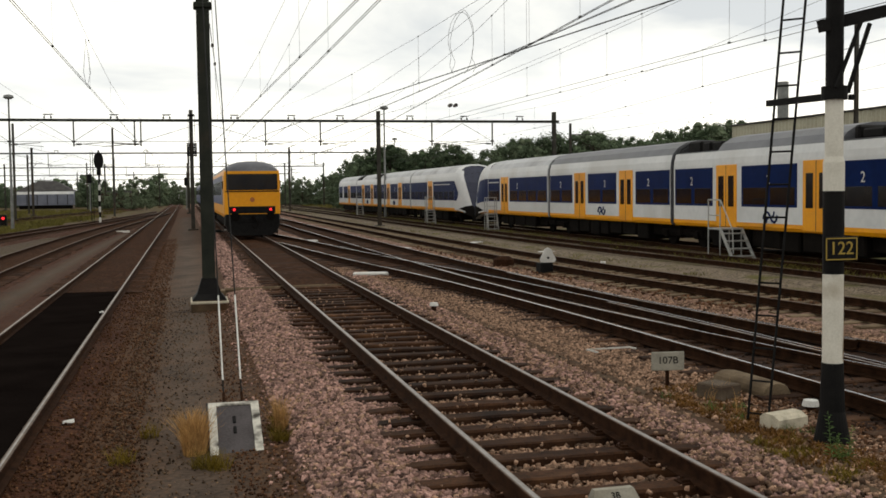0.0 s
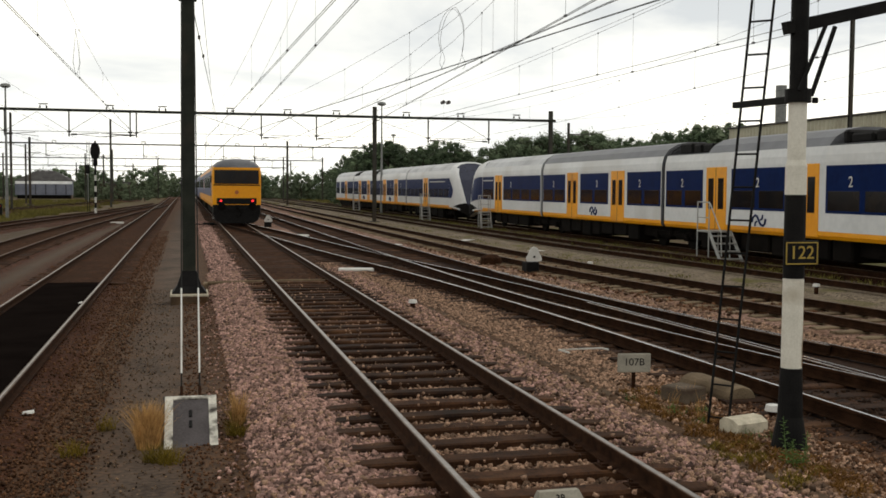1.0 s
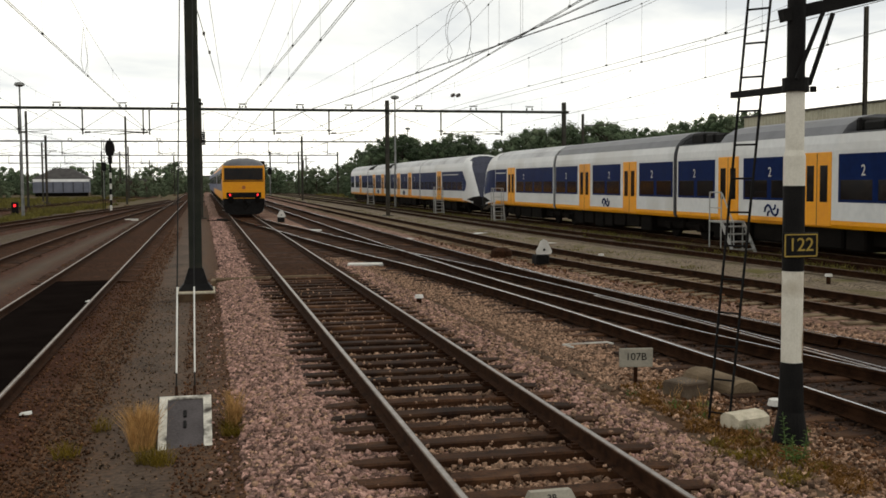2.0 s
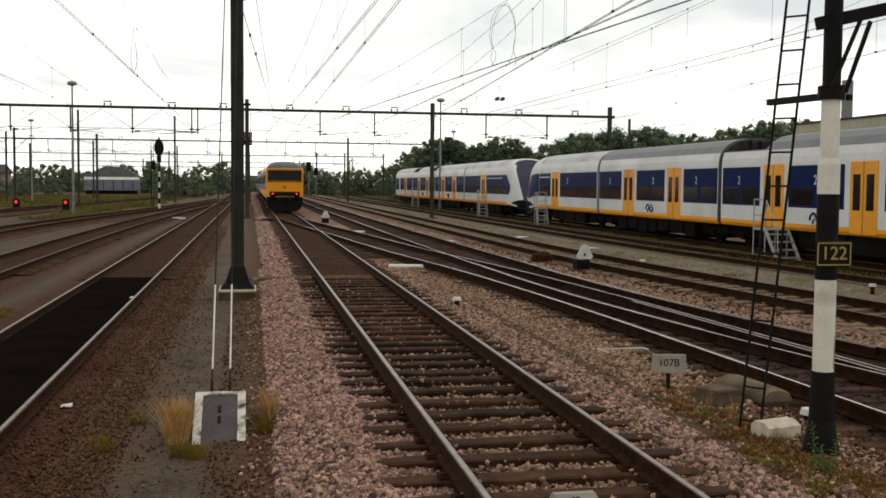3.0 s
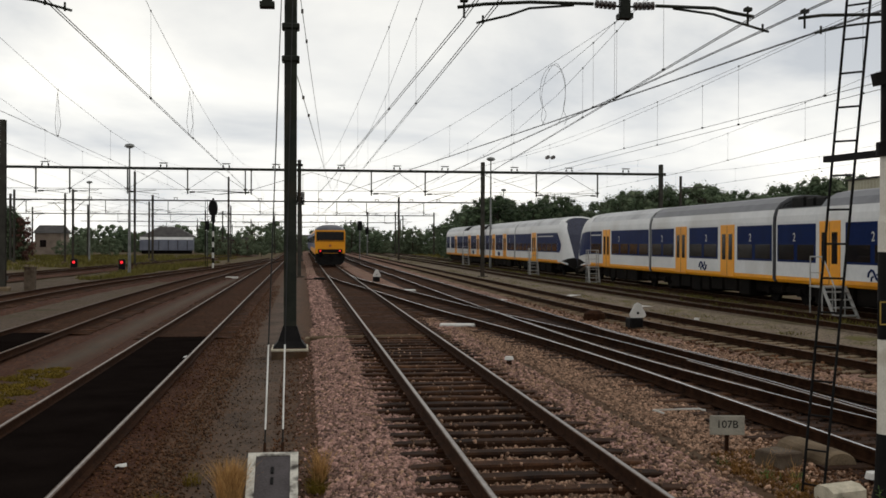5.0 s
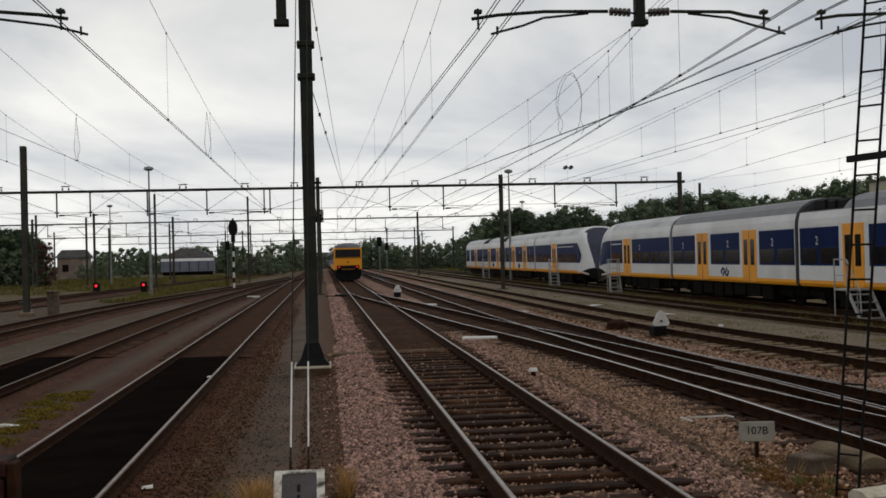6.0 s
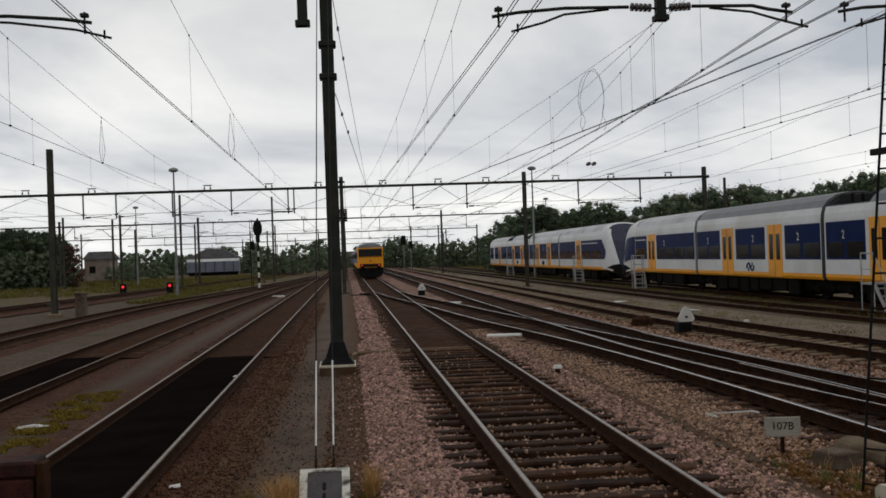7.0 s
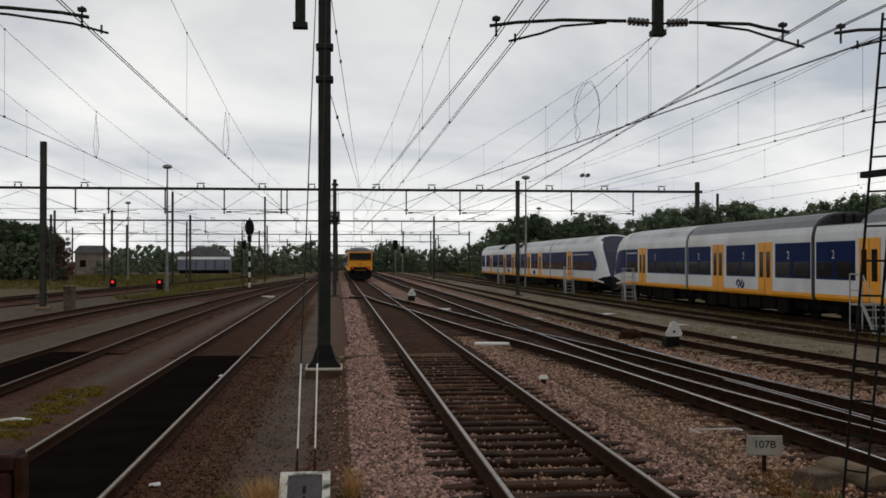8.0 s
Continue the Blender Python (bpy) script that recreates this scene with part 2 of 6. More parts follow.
BLACK = material("black_paint", (0.005, 0.005, 0.0052), (0.014, 0.013, 0.0125), 0.2, 0.6, bump=0.1, fine=15, gloss=0.07)
WHITE = material("white_enamel", (0.50, 0.49, 0.46), (0.66, 0.65, 0.62), 0.3, 0.5, bump=0.1, fine=14, stain=(0.30, 0.25, 0.18), stain_at=0.7)
WIRE = material("weathered_copper_wire", (0.018, 0.018, 0.017), (0.045, 0.043, 0.04), 0.5, 0.6, 0.4, bump=0.0)
CERAMIC = material("brown_insulator", (0.025, 0.018, 0.015), (0.06, 0.045, 0.04), 0.1, 0.3, bump=0.0)
TRAIN_WHITE = material("white_train_paint", (0.56, 0.57, 0.575), (0.66, 0.665, 0.665), 1.5, 0.4, bump=0.03, fine=8, stain=(0.50, 0.49, 0.47), stain_at=0.60, gloss=0.3)
TRAIN_YELLOW = material("yellow_train_paint", (0.74, 0.288, 0.004), (0.82, 0.348, 0.006), 1.2, 0.4, bump=0.03, fine=8, stain=(0.56, 0.225, 0.008), stain_at=0.68, gloss=0.3)
TRAIN_NAVY = material("navy_window_band", (0.0026, 0.0105, 0.056), (0.0042, 0.0165, 0.082), 1.0, 0.35, bump=0.02, fine=6, gloss=0.02)
TRAIN_SCREEN = material("tinted_windscreen", (0.010, 0.012, 0.030), (0.020, 0.022, 0.045), 0.6, 0.15, bump=0.0, fine=4, gloss=0.3)
# the brown end of this glass colour paints in the reflected ballast
TRAIN_GLASS = material("dark_train_glass", (0.005, 0.005, 0.008), (0.016, 0.0105, 0.0075), 0.8, 0.12, bump=0.0, fine=3, gloss=0.14)
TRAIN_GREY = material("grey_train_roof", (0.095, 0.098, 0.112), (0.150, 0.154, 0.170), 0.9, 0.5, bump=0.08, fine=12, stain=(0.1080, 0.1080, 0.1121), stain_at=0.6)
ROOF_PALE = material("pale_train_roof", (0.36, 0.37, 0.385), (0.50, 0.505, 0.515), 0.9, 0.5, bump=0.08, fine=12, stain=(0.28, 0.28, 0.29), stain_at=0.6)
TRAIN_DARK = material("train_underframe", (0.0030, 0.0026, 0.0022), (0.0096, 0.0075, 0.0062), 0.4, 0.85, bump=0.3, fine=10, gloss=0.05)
BELLOWS = material("rubber_bellows", (0.025, 0.026, 0.028), (0.05, 0.05, 0.055), 0.2, 0.75, bump=0.2, fine=6)
ALU = material("pale_aluminium", (0.27, 0.27, 0.26), (0.42, 0.42, 0.405), 0.2, 0.5, 0.4, bump=0.05, fine=9)
# the three leaf greens are shifted towards blue-grey to carry distance haze
LEAF = material("hazed_tree_leaves", (0.0447, 0.0661, 0.0405), (0.1305, 0.1719, 0.0958), 1.6, 0.85, bump=0.0, fine=6, spread=0.22, island=True)
LEAF_B = material("hazed_pale_leaves", (0.0585, 0.0849, 0.0475), (0.1638, 0.1920, 0.1185), 1.6, 0.85, bump=0.0, fine=6, spread=0.22, island=True)
LEAF_C = material("hazed_dark_leaves", (0.0279, 0.0436, 0.0244), (0.0743, 0.1037, 0.0532), 1.6, 0.85, bump=0.0, fine=6, spread=0.22, island=True)
LEAF_R = material("copper_tree_leaves", (0.060, 0.030, 0.024), (0.130, 0.066, 0.050), 1.6, 0.85, bump=0.0, fine=6, spread=0.22, island=True)
BARK = material("tree_bark", (0.03, 0.024, 0.018), (0.08, 0.065, 0.05), 0.3, 0.9, bump=0.5, fine=10)
GRASS = material("weedy_grass", (0.058, 0.054, 0.012), (0.17, 0.145, 0.034), 0.5, 0.85, bump=0.0, fine=5, spread=0.45, island=True)
STRAW = material("dry_grass", (0.27, 0.145, 0.050), (0.58, 0.345, 0.135), 0.3, 0.85, bump=0.0, fine=5, spread=0.35, island=True)
WEED = material("green_weed", (0.0330, 0.0720, 0.0126), (0.0975, 0.1680, 0.0336), 0.2, 0.7, bump=0.0, fine=5, spread=0.35, island=True)
BEIGE = material("beige_corrugated_sheet", (0.33, 0.31, 0.235), (0.43, 0.41, 0.315), 1.5, 0.6, bump=0.1, fine=9, stain=(0.24, 0.21, 0.155), stain_at=0.66)
SLATE = material("dark_roof_felt", (0.035, 0.033, 0.033), (0.075, 0.07, 0.068), 1.0, 0.85, bump=0.2, fine=12)
EMBLEM = material("faded_red_emblem", (0.34, 0.085, 0.018), (0.44, 0.13, 0.03), 0.1, 0.5, bump=0.0)
BRICK_RED = material("rusty_red_paint", (0.018, 0.006, 0.005), (0.075, 0.019, 0.015), 0.15, 0.85, bump=0.4, fine=8, stain=(0.014, 0.009, 0.007), stain_at=0.53)
SIGN_WHITE = material("cream_sign_enamel", (0.22, 0.205, 0.17), (0.33, 0.305, 0.25), 0.15, 0.7, bump=0.05, fine=8, stain=(0.2, 0.175, 0.125), stain_at=0.6)
SIGN_YELLOW = material("sign_yellow", (0.30, 0.20, 0.035), (0.40, 0.28, 0.06), 0.1, 0.6, bump=0.0)
RED_GLOW = glowing("red_signal_glow", (1.0, 0.02, 0.03), 1.6)
MASONRY = material("far_masonry", (0.14, 0.11, 0.09), (0.24, 0.19, 0.155), 1.2, 0.9, bump=0.2, fine=9)
# coach blue with the haze of distance greyed into its colour
FAR_BLUE = material("hazed_blue_coach_paint", (0.10, 0.11, 0.15), (0.16, 0.17, 0.215), 1.2, 0.45, bump=0.05, fine=9)
COACH_BLUE = material("blue_coach_paint", (0.012, 0.022, 0.10), (0.02, 0.035, 0.14), 1.2, 0.4, bump=0.03, fine=9)


# ---- building blocks ----
class Shape:
    """A growing mesh: vertices, faces and a material number for each face."""

    def __init__(self):
        self.v, self.f, self.m = [], [], []

    def add(self, verts, faces, m=0):
        k = len(self.v)
        self.v += [tuple(p) for p in verts]
        self.f += [tuple(i + k for i in f) for f in faces]
        self.m += [m] * len(faces)
        return self

    def box(self, x0, x1, y0, y1, z0, z1, c=0.0, m=0, turn=None):
        """A box, its edges chamfered by c."""
        cx, cy, cz = (x0 + x1) / 2, (y0 + y1) / 2, (z0 + z1) / 2
        hx, hy, hz = abs(x1 - x0) / 2, abs(y1 - y0) / 2, abs(z1 - z0) / 2
        c = min(c, hx * 0.8, hy * 0.8, hz * 0.8)
        if c <= 0:
            vs = [Vector((sx * hx, sy * hy, sz * hz)) for sx in (-1, 1) for sy in (-1, 1) for sz in (-1, 1)]
            fs = [(0, 1, 3, 2), (4, 6, 7, 5), (0, 4, 5, 1), (2, 3, 7, 6), (0, 2, 6, 4), (1, 5, 7, 3)]
        else:
            bm = bmesh.new()
            bmesh.ops.create_cube(bm, size=1.0)
            bmesh.ops.scale(bm, vec=(2 * hx, 2 * hy, 2 * hz), verts=bm.verts)
            bmesh.ops.bevel(bm, geom=list(bm.edges), offset=c, segments=1, affect="EDGES")
            bm.verts.index_update()
            vs = [v.co.copy() for v in bm.verts]
            fs = [[v.index for v in f.verts] for f in bm.faces]
            bm.free()
        if turn is not None:
            vs = [turn @ v for v in vs]
        return self.add([v + Vector((cx, cy, cz)) for v in vs], fs, m)

    def rod(self, p, q, r0, r1=None, n=8, m=0, caps=True):
        """A round bar from p to q."""
        p, q = Vector(p), Vector(q)
        r1 = r0 if r1 is None else r1
        d = (q - p).normalized()
        a = d.orthogonal().normalized()
        b = d.cross(a)
        vs = []
        for c, r in ((p, r0), (q, r1)):
            vs += [c + (a * math.cos(2 * math.pi * i / n) + b * math.sin(2 * math.pi * i / n)) * r for i in range(n)]
        fs = [(i, (i + 1) % n, n + (i + 1) % n, n + i) for i in range(n)]
        if caps:
            fs += [tuple(range(n - 1, -1, -1)), tuple(range(n, 2 * n))]
        return self.add(vs, fs, m)

    def bar(self, p, q, w, h, m=0):
        """A square bar from p to q, w wide and h deep."""
        p, q = Vector(p), Vector(q)
        d = (q - p).normalized()
        a = d.cross(Vector((0, 0, 1)))
        a = Vector((1, 0, 0)) if a.length < 1e-3 else a.normalized()
        b = a.cross(d)
        vs = [c + a * sx * w / 2 + b * sy * h / 2 for c in (p, q) for sx, sy in ((-1, -1), (1, -1), (1, 1), (-1, 1))]
        return self.add(vs, [(0, 1, 5, 4), (1, 2, 6, 5), (2, 3, 7, 6), (3, 0, 4, 7), (3, 2, 1, 0), (4, 5, 6, 7)], m)

    def tube(self, pts, r, n=5, m=0):
        """A round line through points."""
        pts = [Vector(p) for p in pts]
        vs, fs = [], []
        for i, p in enumerate(pts):
            d = (pts[min(i + 1, len(pts) - 1)] - pts[max(i - 1, 0)]).normalized()
            a = d.cross(Vector((0, 0, 1)))
            a = Vector((1, 0, 0)) if a.length < 1e-3 else a.normalized()
            b = a.cross(d)
            vs += [p + (a * math.cos(2 * math.pi * k / n) + b * math.sin(2 * math.pi * k / n)) * r for k in range(n)]
        for i in range(len(pts) - 1):
            fs += [(i * n + k, i * n + (k + 1) % n, (i + 1) * n + (k + 1) % n, (i + 1) * n + k) for k in range(n)]
        fs += [tuple(range(n - 1, -1, -1)), tuple(range((len(pts) - 1) * n, len(pts) * n))]
        return self.add(vs, fs, m)

    def loft(self, rings, m=0, close=True, caps=True, pick=None):
        """Skins rings of equally many points; pick(i) gives the material of the strip i round the ring."""
        n = len(rings[0])
        k = len(self.v)
        for r in rings:
            self.v += [tuple(p) for p in r]
        for j in range(len(rings) - 1):
            for i in range(n if close else n - 1):
                self.f.append((k + j * n + i, k + j * n + (i + 1) % n, k + (j + 1) * n + (i + 1) % n, k + (j + 1) * n + i))
                self.m.append(pick(j, i) if pick else m)
        if caps:
            self.f += [tuple(k + i for i in range(n - 1, -1, -1)), tuple(k + (len(rings) - 1) * n + i for i in range(n))]
            self.m += [m, m]
        return self

    def mesh(self, name, mats, smooth=False):
        me = bpy.data.meshes.new(name)
        me.from_pydata(self.v, [], self.f)
        for x in mats if isinstance(mats, (list, tuple)) else [mats]:
            me.materials.append(x)
        me.polygons.foreach_set("material_index", self.m)
        if smooth:
            me.polygons.foreach_set("use_smooth", [True] * len(self.f))
        me.update()
        return me


def part(name, shape, mats, parent=None, label="", at=None, smooth=False):
    """Links a shape (or a ready mesh) as one mesh object under a thing or a part."""
    me = shape.mesh(name, mats, smooth) if isinstance(shape, Shape) else shape
    ob = new(name, me)
    if parent is not None:
        ob.parent = parent
    if at is not None:
        ob.matrix_basis = at
    return tagged(ob, label)


def thing(name, label, category, at=None, group="", kind=""):
    ob = new(name)
    ob.empty_display_size = 0.2
    if at is not None:
        ob.matrix_basis = at
    return tagged(ob, label, category, group, kind)


def lettering(name, text, size, mat, parent, at, depth=0.004):
    """Flat raised characters in the built-in font, centred, facing -y before the pose."""
    cu = bpy.data.curves.new(name, "FONT")
    cu.body, cu.size, cu.align_x, cu.align_y, cu.extrude = text, size, "CENTER", "CENTER", depth
    tmp = bpy.data.objects.new(name, cu)
    scene.collection.objects.link(tmp)
    bpy.context.view_layer.update()
    me = bpy.data.meshes.new_from_object(tmp.evaluated_get(bpy.context.evaluated_depsgraph_get()))
    bpy.data.objects.remove(tmp)
    me.materials.clear()
    me.materials.append(mat)
    return part(name, me, mat, parent, at=at)


def smooth_line(pts, step):
    """A Catmull-Rom line through (x, y) points given by rising y, sampled every step metres of y."""
    out = []
    y = pts[0][1]
    i = 0
    while y <= pts[-1][1] + 1e-6:
        while i < len(pts) - 2 and y > pts[i + 1][1]:
            i += 1
        p1, p2 = pts[i], pts[i + 1]
        p0 = pts[i - 1] if i else (2 * p1[0] - p2[0], 2 * p1[1] - p2[1])
        p3 = pts[i + 2] if i + 2 < len(pts) else (2 * p2[0] - p1[0], 2 * p2[1] - p1[1])
        t = (y - p1[1]) / (p2[1] - p1[1])
        m1 = (p2[0] - p0[0]) / (p2[1] - p0[1]) * (p2[1] - p1[1])
        m2 = (p3[0] - p1[0]) / (p3[1] - p1[1]) * (p2[1] - p1[1])
        x = (2 * t**3 - 3 * t**2 + 1) * p1[0] + (t**3 - 2 * t**2 + t) * m1 + (-2 * t**3 + 3 * t**2) * p2[0] + (t**3 - t**2) * m2
        out.append((x, y))
        y += step
    return out


def x_on(line, y):
    """The x of a sampled line at y."""
    ys = [p[1] for p in line]
    return float(np.interp(y, ys, [p[0] for p in line]))


rnd = random.Random(7)


# ---- the lines of the tracks: centre lines by rising y; rail tops at z = 0 ----
FAR = 420
LINES = {
    "main": [(0, -25), (0, 40), (0, 150), (0, FAR)],
    "pit": [(-5.47, -25), (-5.47, 3), (-5.47, 44), (-5.45, 75), (-5.4, 120), (-5.4, FAR)],
    "third": [(-9.49, -25), (-9.49, 22.0), (-9.49, 46.2), (-9.12, 68.2), (-8.02, 96.8), (-6.37, 132.0), (-5.49, 165.0)],
    "fourth": [(-14.98, -25), (-14.95, 11.0), (-14.84, 41.8), (-14.4, 61.6), (-12.2, 88.0), (-9.67, 115.5), (-7.47, 148.5), (-5.92, 176.0)],
    "fifth": [(-31, -25), (-27.93, 16.5), (-24.63, 63.8), (-21.55, 105.6), (-17.92, 154.0), (-12.97, 220.0)],
    "branch": [(4.45, -25), (4.45, 6), (4.25, 15), (4.0, 20.5), (3.6, 26), (2.65, 35), (1.6, 48), (0.55, 60), (0.12, 67), (0.0, 74)],
    "joining": [(11.5, -25), (6.7, 5), (5.42, 12.5), (4.92, 17), (4.65, 20.5), (4.5, 25), (4.42, 32), (4.35, 45), (4.3, 70), (4.2, 120), (4.2, FAR)],
    "siding": [(12.2, -25), (9.4, 10), (8.35, 22), (7.95, 28), (7.7, 38), (7.7, 55), (7.75, 100), (7.9, FAR)],
    "outer": [(16.0, -25), (13.7, 14), (12.95, 28), (12.45, 38), (12.25, 55), (12.35, 100), (12.4, FAR)],
    "stabling": [(16.0, -25), (16.0, 60), (16.0, 150), (16.0, FAR)],
}
LOW = {"pit": -0.21, "third": -0.21, "fourth": -0.21, "fifth": -0.21}
LINE = {k: smooth_line(v, 1.0) for k, v in LINES.items()}


def strip(shape, line, left, right, z0, z1, y0, y1, m=0, jitter=0.0, step=2.0):
    """A ribbon along a line from offset left (height z0) to offset right (height z1)."""
    ys = np.arange(y0, y1 + 0.01, step)
    rows = []
    for y in ys:
        x = x_on(line, y)
        j = jitter * noise.noise((y * 0.45, left * 3.1, 5.0)) * 1.5
        k = jitter * noise.noise((y * 0.45, right * 3.1, 9.0))
        rows.append([(x + left + j, y, z0), (x + right + k, y, z1)])
    shape.loft(rows, m, close=False, caps=False)


# ground: one sheet to the horizon, fine near the tracks
g = Shape()
xs = sorted(set([-1600, -700, -300, -150, -80] + list(range(-46, 47, 2)) + [80, 150, 300, 700, 1600]))
ys = sorted(set([-900, -300, -100, -40] + list(range(-20, 121, 3)) + [150, 200, 300, 450, 700, 1200, 2200, 3500]))
for y in ys:
    for x in xs:
        near = abs(x) < 46 and -20 < y < 120
        drop = 0.22 * min(1.0, max(0.0, (-3.2 - x) / 1.4))
        g.v.append((x, y, -0.42 - drop + (0.05 * noise.noise((x * 0.35, y * 0.35, 0)) if near else 0.0)))
w = len(xs)
for j in range(len(ys) - 1):
    for i in range(w - 1):
        g.f.append((j * w + i, j * w + i + 1, (j + 1) * w + i + 1, (j + 1) * w + i))
        g.m.append(0)
tagged(part("ground", g, EARTH, smooth=True), "flat bare yard earth with sparse weeds between tracks", "ground", kind="structure")


def bed(name, key, mat, label, half, y0, y1, top=-0.205, foot=0.55, zfoot=-0.36, dip=0.0):
    s = Shape()
    ln = LINE[key]
    top, zfoot = top + LOW.get(key, 0.0), zfoot + LOW.get(key, 0.0)
    ys = np.arange(y0, min(y1, ln[-1][1]), 1.0)
    rows = []
    for y in ys:
        x = x_on(ln, y)
        a, b = 0.07 * noise.noise((y * 0.4, half, 1.0)), 0.07 * noise.noise((y * 0.4, half, 4.0))
        u = [(-half - foot + a, zfoot), (-half + a, top), (-half * 0.45, top - dip + rnd.uniform(-0.012, 0.012)), (0, top - dip + rnd.uniform(-0.012, 0.012)),
             (half * 0.45, top - dip + rnd.uniform(-0.012, 0.012)), (half + b, top), (half + foot + b, zfoot)]
        rows.append([(x + p, y, z) for p, z in u])
    s.loft(rows, close=False, caps=False)
    return tagged(part(name, s, mat), label, "ballast bed", kind="structure")


bed("ballast_bed", "main", PINK, "pinkish crushed stone ballast under the main track", 1.75, -20, FAR, dip=0.04)
bed("ballast_bed", "branch", DARKBED, "dark oily ballast under the switch track", 1.12, -20, 66, top=-0.19, foot=0.25)
bed("ballast_bed", "joining", DARKBED, "dark oily ballast under the joining track", 1.5, -20, FAR, top=-0.195)
bed("ballast_bed", "siding", PINK, "tan ballast under the rusty siding", 1.45, -20, FAR)
bed("ballast_bed", "outer", GRAVEL, "grey weedy ballast under the outer siding", 1.45, -20, FAR)
bed("ballast_bed", "stabling", GRAVEL, "grey gravel under the stabling track", 1.45, -20, FAR)
bed("ballast_bed", "pit", BROWN, "rust-brown ballast under the pit track", 1.35, -20, FAR, top=-0.2)
bed("ballast_bed", "third", BROWN, "brown ballast under a rusty side track", 1.35, -20, 150)
bed("ballast_bed", "fourth", BROWN, "brown ballast under a rusty side track", 1.5, -20, 165)
bed("ballast_bed", "fifth", BROWN, "brown ballast under a far side track", 1.5, -20, 300)

# ground strips between the tracks
s = Shape()
strip(s, LINE["main"], 1.6, 3.5, -0.222, -0.235, -20, 26, jitter=0.1)
tagged(part("gravel_strip", s, DUST), "brown gravel between main and switch track", "gravel", kind="structure")
s = Shape()
strip(s, LINE["joining"], 1.3, 2.6, -0.225, -0.25, -20, 140, jitter=0.1)
strip(s, LINE["main"], 1.55, 2.95, -0.19, -0.20, 46, 260, jitter=0.1)
tagged(part("gravel_strip", s, PINK), "pale pink gravel beside the joining track", "gravel", kind="structure")
s = Shape()
strip(s, LINE["siding"], 1.6, 3.4, -0.26, -0.26, -20, 300, jitter=0.15)
tagged(part("gravel_strip", s, GRAVEL), "pale grey weedy gravel between two sidings", "gravel", kind="structure")
s = Shape()
strip(s, LINE["main"], -4.30, -3.95, -0.43, -0.392, -20, 200, jitter=0.0, step=1.0)
strip(s, LINE["main"], -4.30, -3.90, -0.428, -0.352, -20, 200, jitter=0.0, step=1.0)
strip(s, LINE["main"], -3.97, -1.95, -0.392, -0.345, -20, 200, jitter=0.0, step=1.0)
tagged(part("gravel_bank", s, SOIL), "rust-brown gravel bank beside the pit track", "gravel", kind="structure")
s = Shape()
strip(s, LINE["fourth"], 1.9, 3.9, -0.50, -0.50, -20, 72, jitter=0.12)
tagged(part("footpath", s, DUST), "dusty gravel walkway between side tracks", "path", kind="structure")

s = Shape()
strip(s, LINE["fourth"], -7.5, -1.8, -0.55, -0.52, -20, 100, jitter=0.3)
tagged(part("gravel_strip", s, DUST), "grey gravel between two far side tracks", "gravel", kind="structure")

# dirt and fine ballast packed over the sleepers further on
for key, mat, y0, y1, lab in (("main", DIRT, 26.8, 230, "packed brown dirt between the main track's rails"), ("pit", DIRT, 28.6, 230, "packed rusty dirt over the pit track's sleepers"),
                              ("third", DIRT, 30.2, 148, "packed rusty dirt over the side track's sleepers"), ("fourth", DIRT, -20, 163, "packed rusty dirt over a side track's sleepers")):
    s = Shape()
    z = LOW.get(key, 0.0) - (0.160 if key == "main" else 0.150)
    strip(s, LINE[key], -0.68, 0.68, z, z, y0, y1, step=1.0)
    for side in (-1, 1):
        strip(s, LINE[key], side * 0.83, side * 1.28, z - 0.004, z - 0.035, y0, y1, jitter=0.08, step=1.0)
    tagged(part("dirt_fill", s, mat), lab, "ballast", kind="structure")


def walkway(name, line, centre, half, z, tilt, y0, y1, mat, label):
    """A worn walkway whose trodden middle fades into the soil at both sides."""
    ts = [i / 5 - 1 for i in range(11)]
    vs, fs, across = [], [], []
    ys = np.arange(y0, y1 + 0.01, 0.5)
    for y in ys:
        x = x_on(line, y) + centre + 0.12 * noise.noise((y * 0.2, centre, 3.0))
        for t in ts:
            vs.append((x + t * half, y, z + tilt * t * half + 0.014 * noise.noise((x + t * half, y, 2.0)) - 0.03 * max(0.0, abs(t) - 0.8)))
            across.append(abs(t))
    n = len(ts)
    for j in range(len(ys) - 1):
        fs += [(j * n + i, j * n + i + 1, (j + 1) * n + i + 1, (j + 1) * n + i) for i in range(n - 1)]
    me = bpy.data.meshes.new(name)
    me.from_pydata(vs, [], fs)
    me.materials.append(mat)
    me.attributes.new("across", "FLOAT", "POINT").data.foreach_set("value", across)
    me.polygons.foreach_set("use_smooth", [True] * len(fs))
    return tagged(part(name, me, mat), label, "path", kind="structure")


walkway("footpath", LINE["main"], -3.06, 0.98, -0.316, 0.035, -20, 120, TRODDEN, "worn dark grey asphalt footpath fading into rusty soil")
walkway("footpath", LINE["third"], 2.0, 0.66, -0.455, 0.0, -20, 90, DUSTY, "sandy grey footpath fading into rusty ballast")

# the black troughs between the rails of the pit tracks
for key, y1, lab in (("pit", 28.4, "black tarred drip tray between the pit track rails"), ("third", 30.0, "black tarred drip tray between the rusty rails")):
    s = Shape()
    x = x_on(LINE[key], 10)
    s.box(x - 0.66, x + 0.66, -20, y1, -0.48, -0.31, 0.01)
    tagged(part("drip_tray", s, TAR), lab, "drip tray", kind="structure")


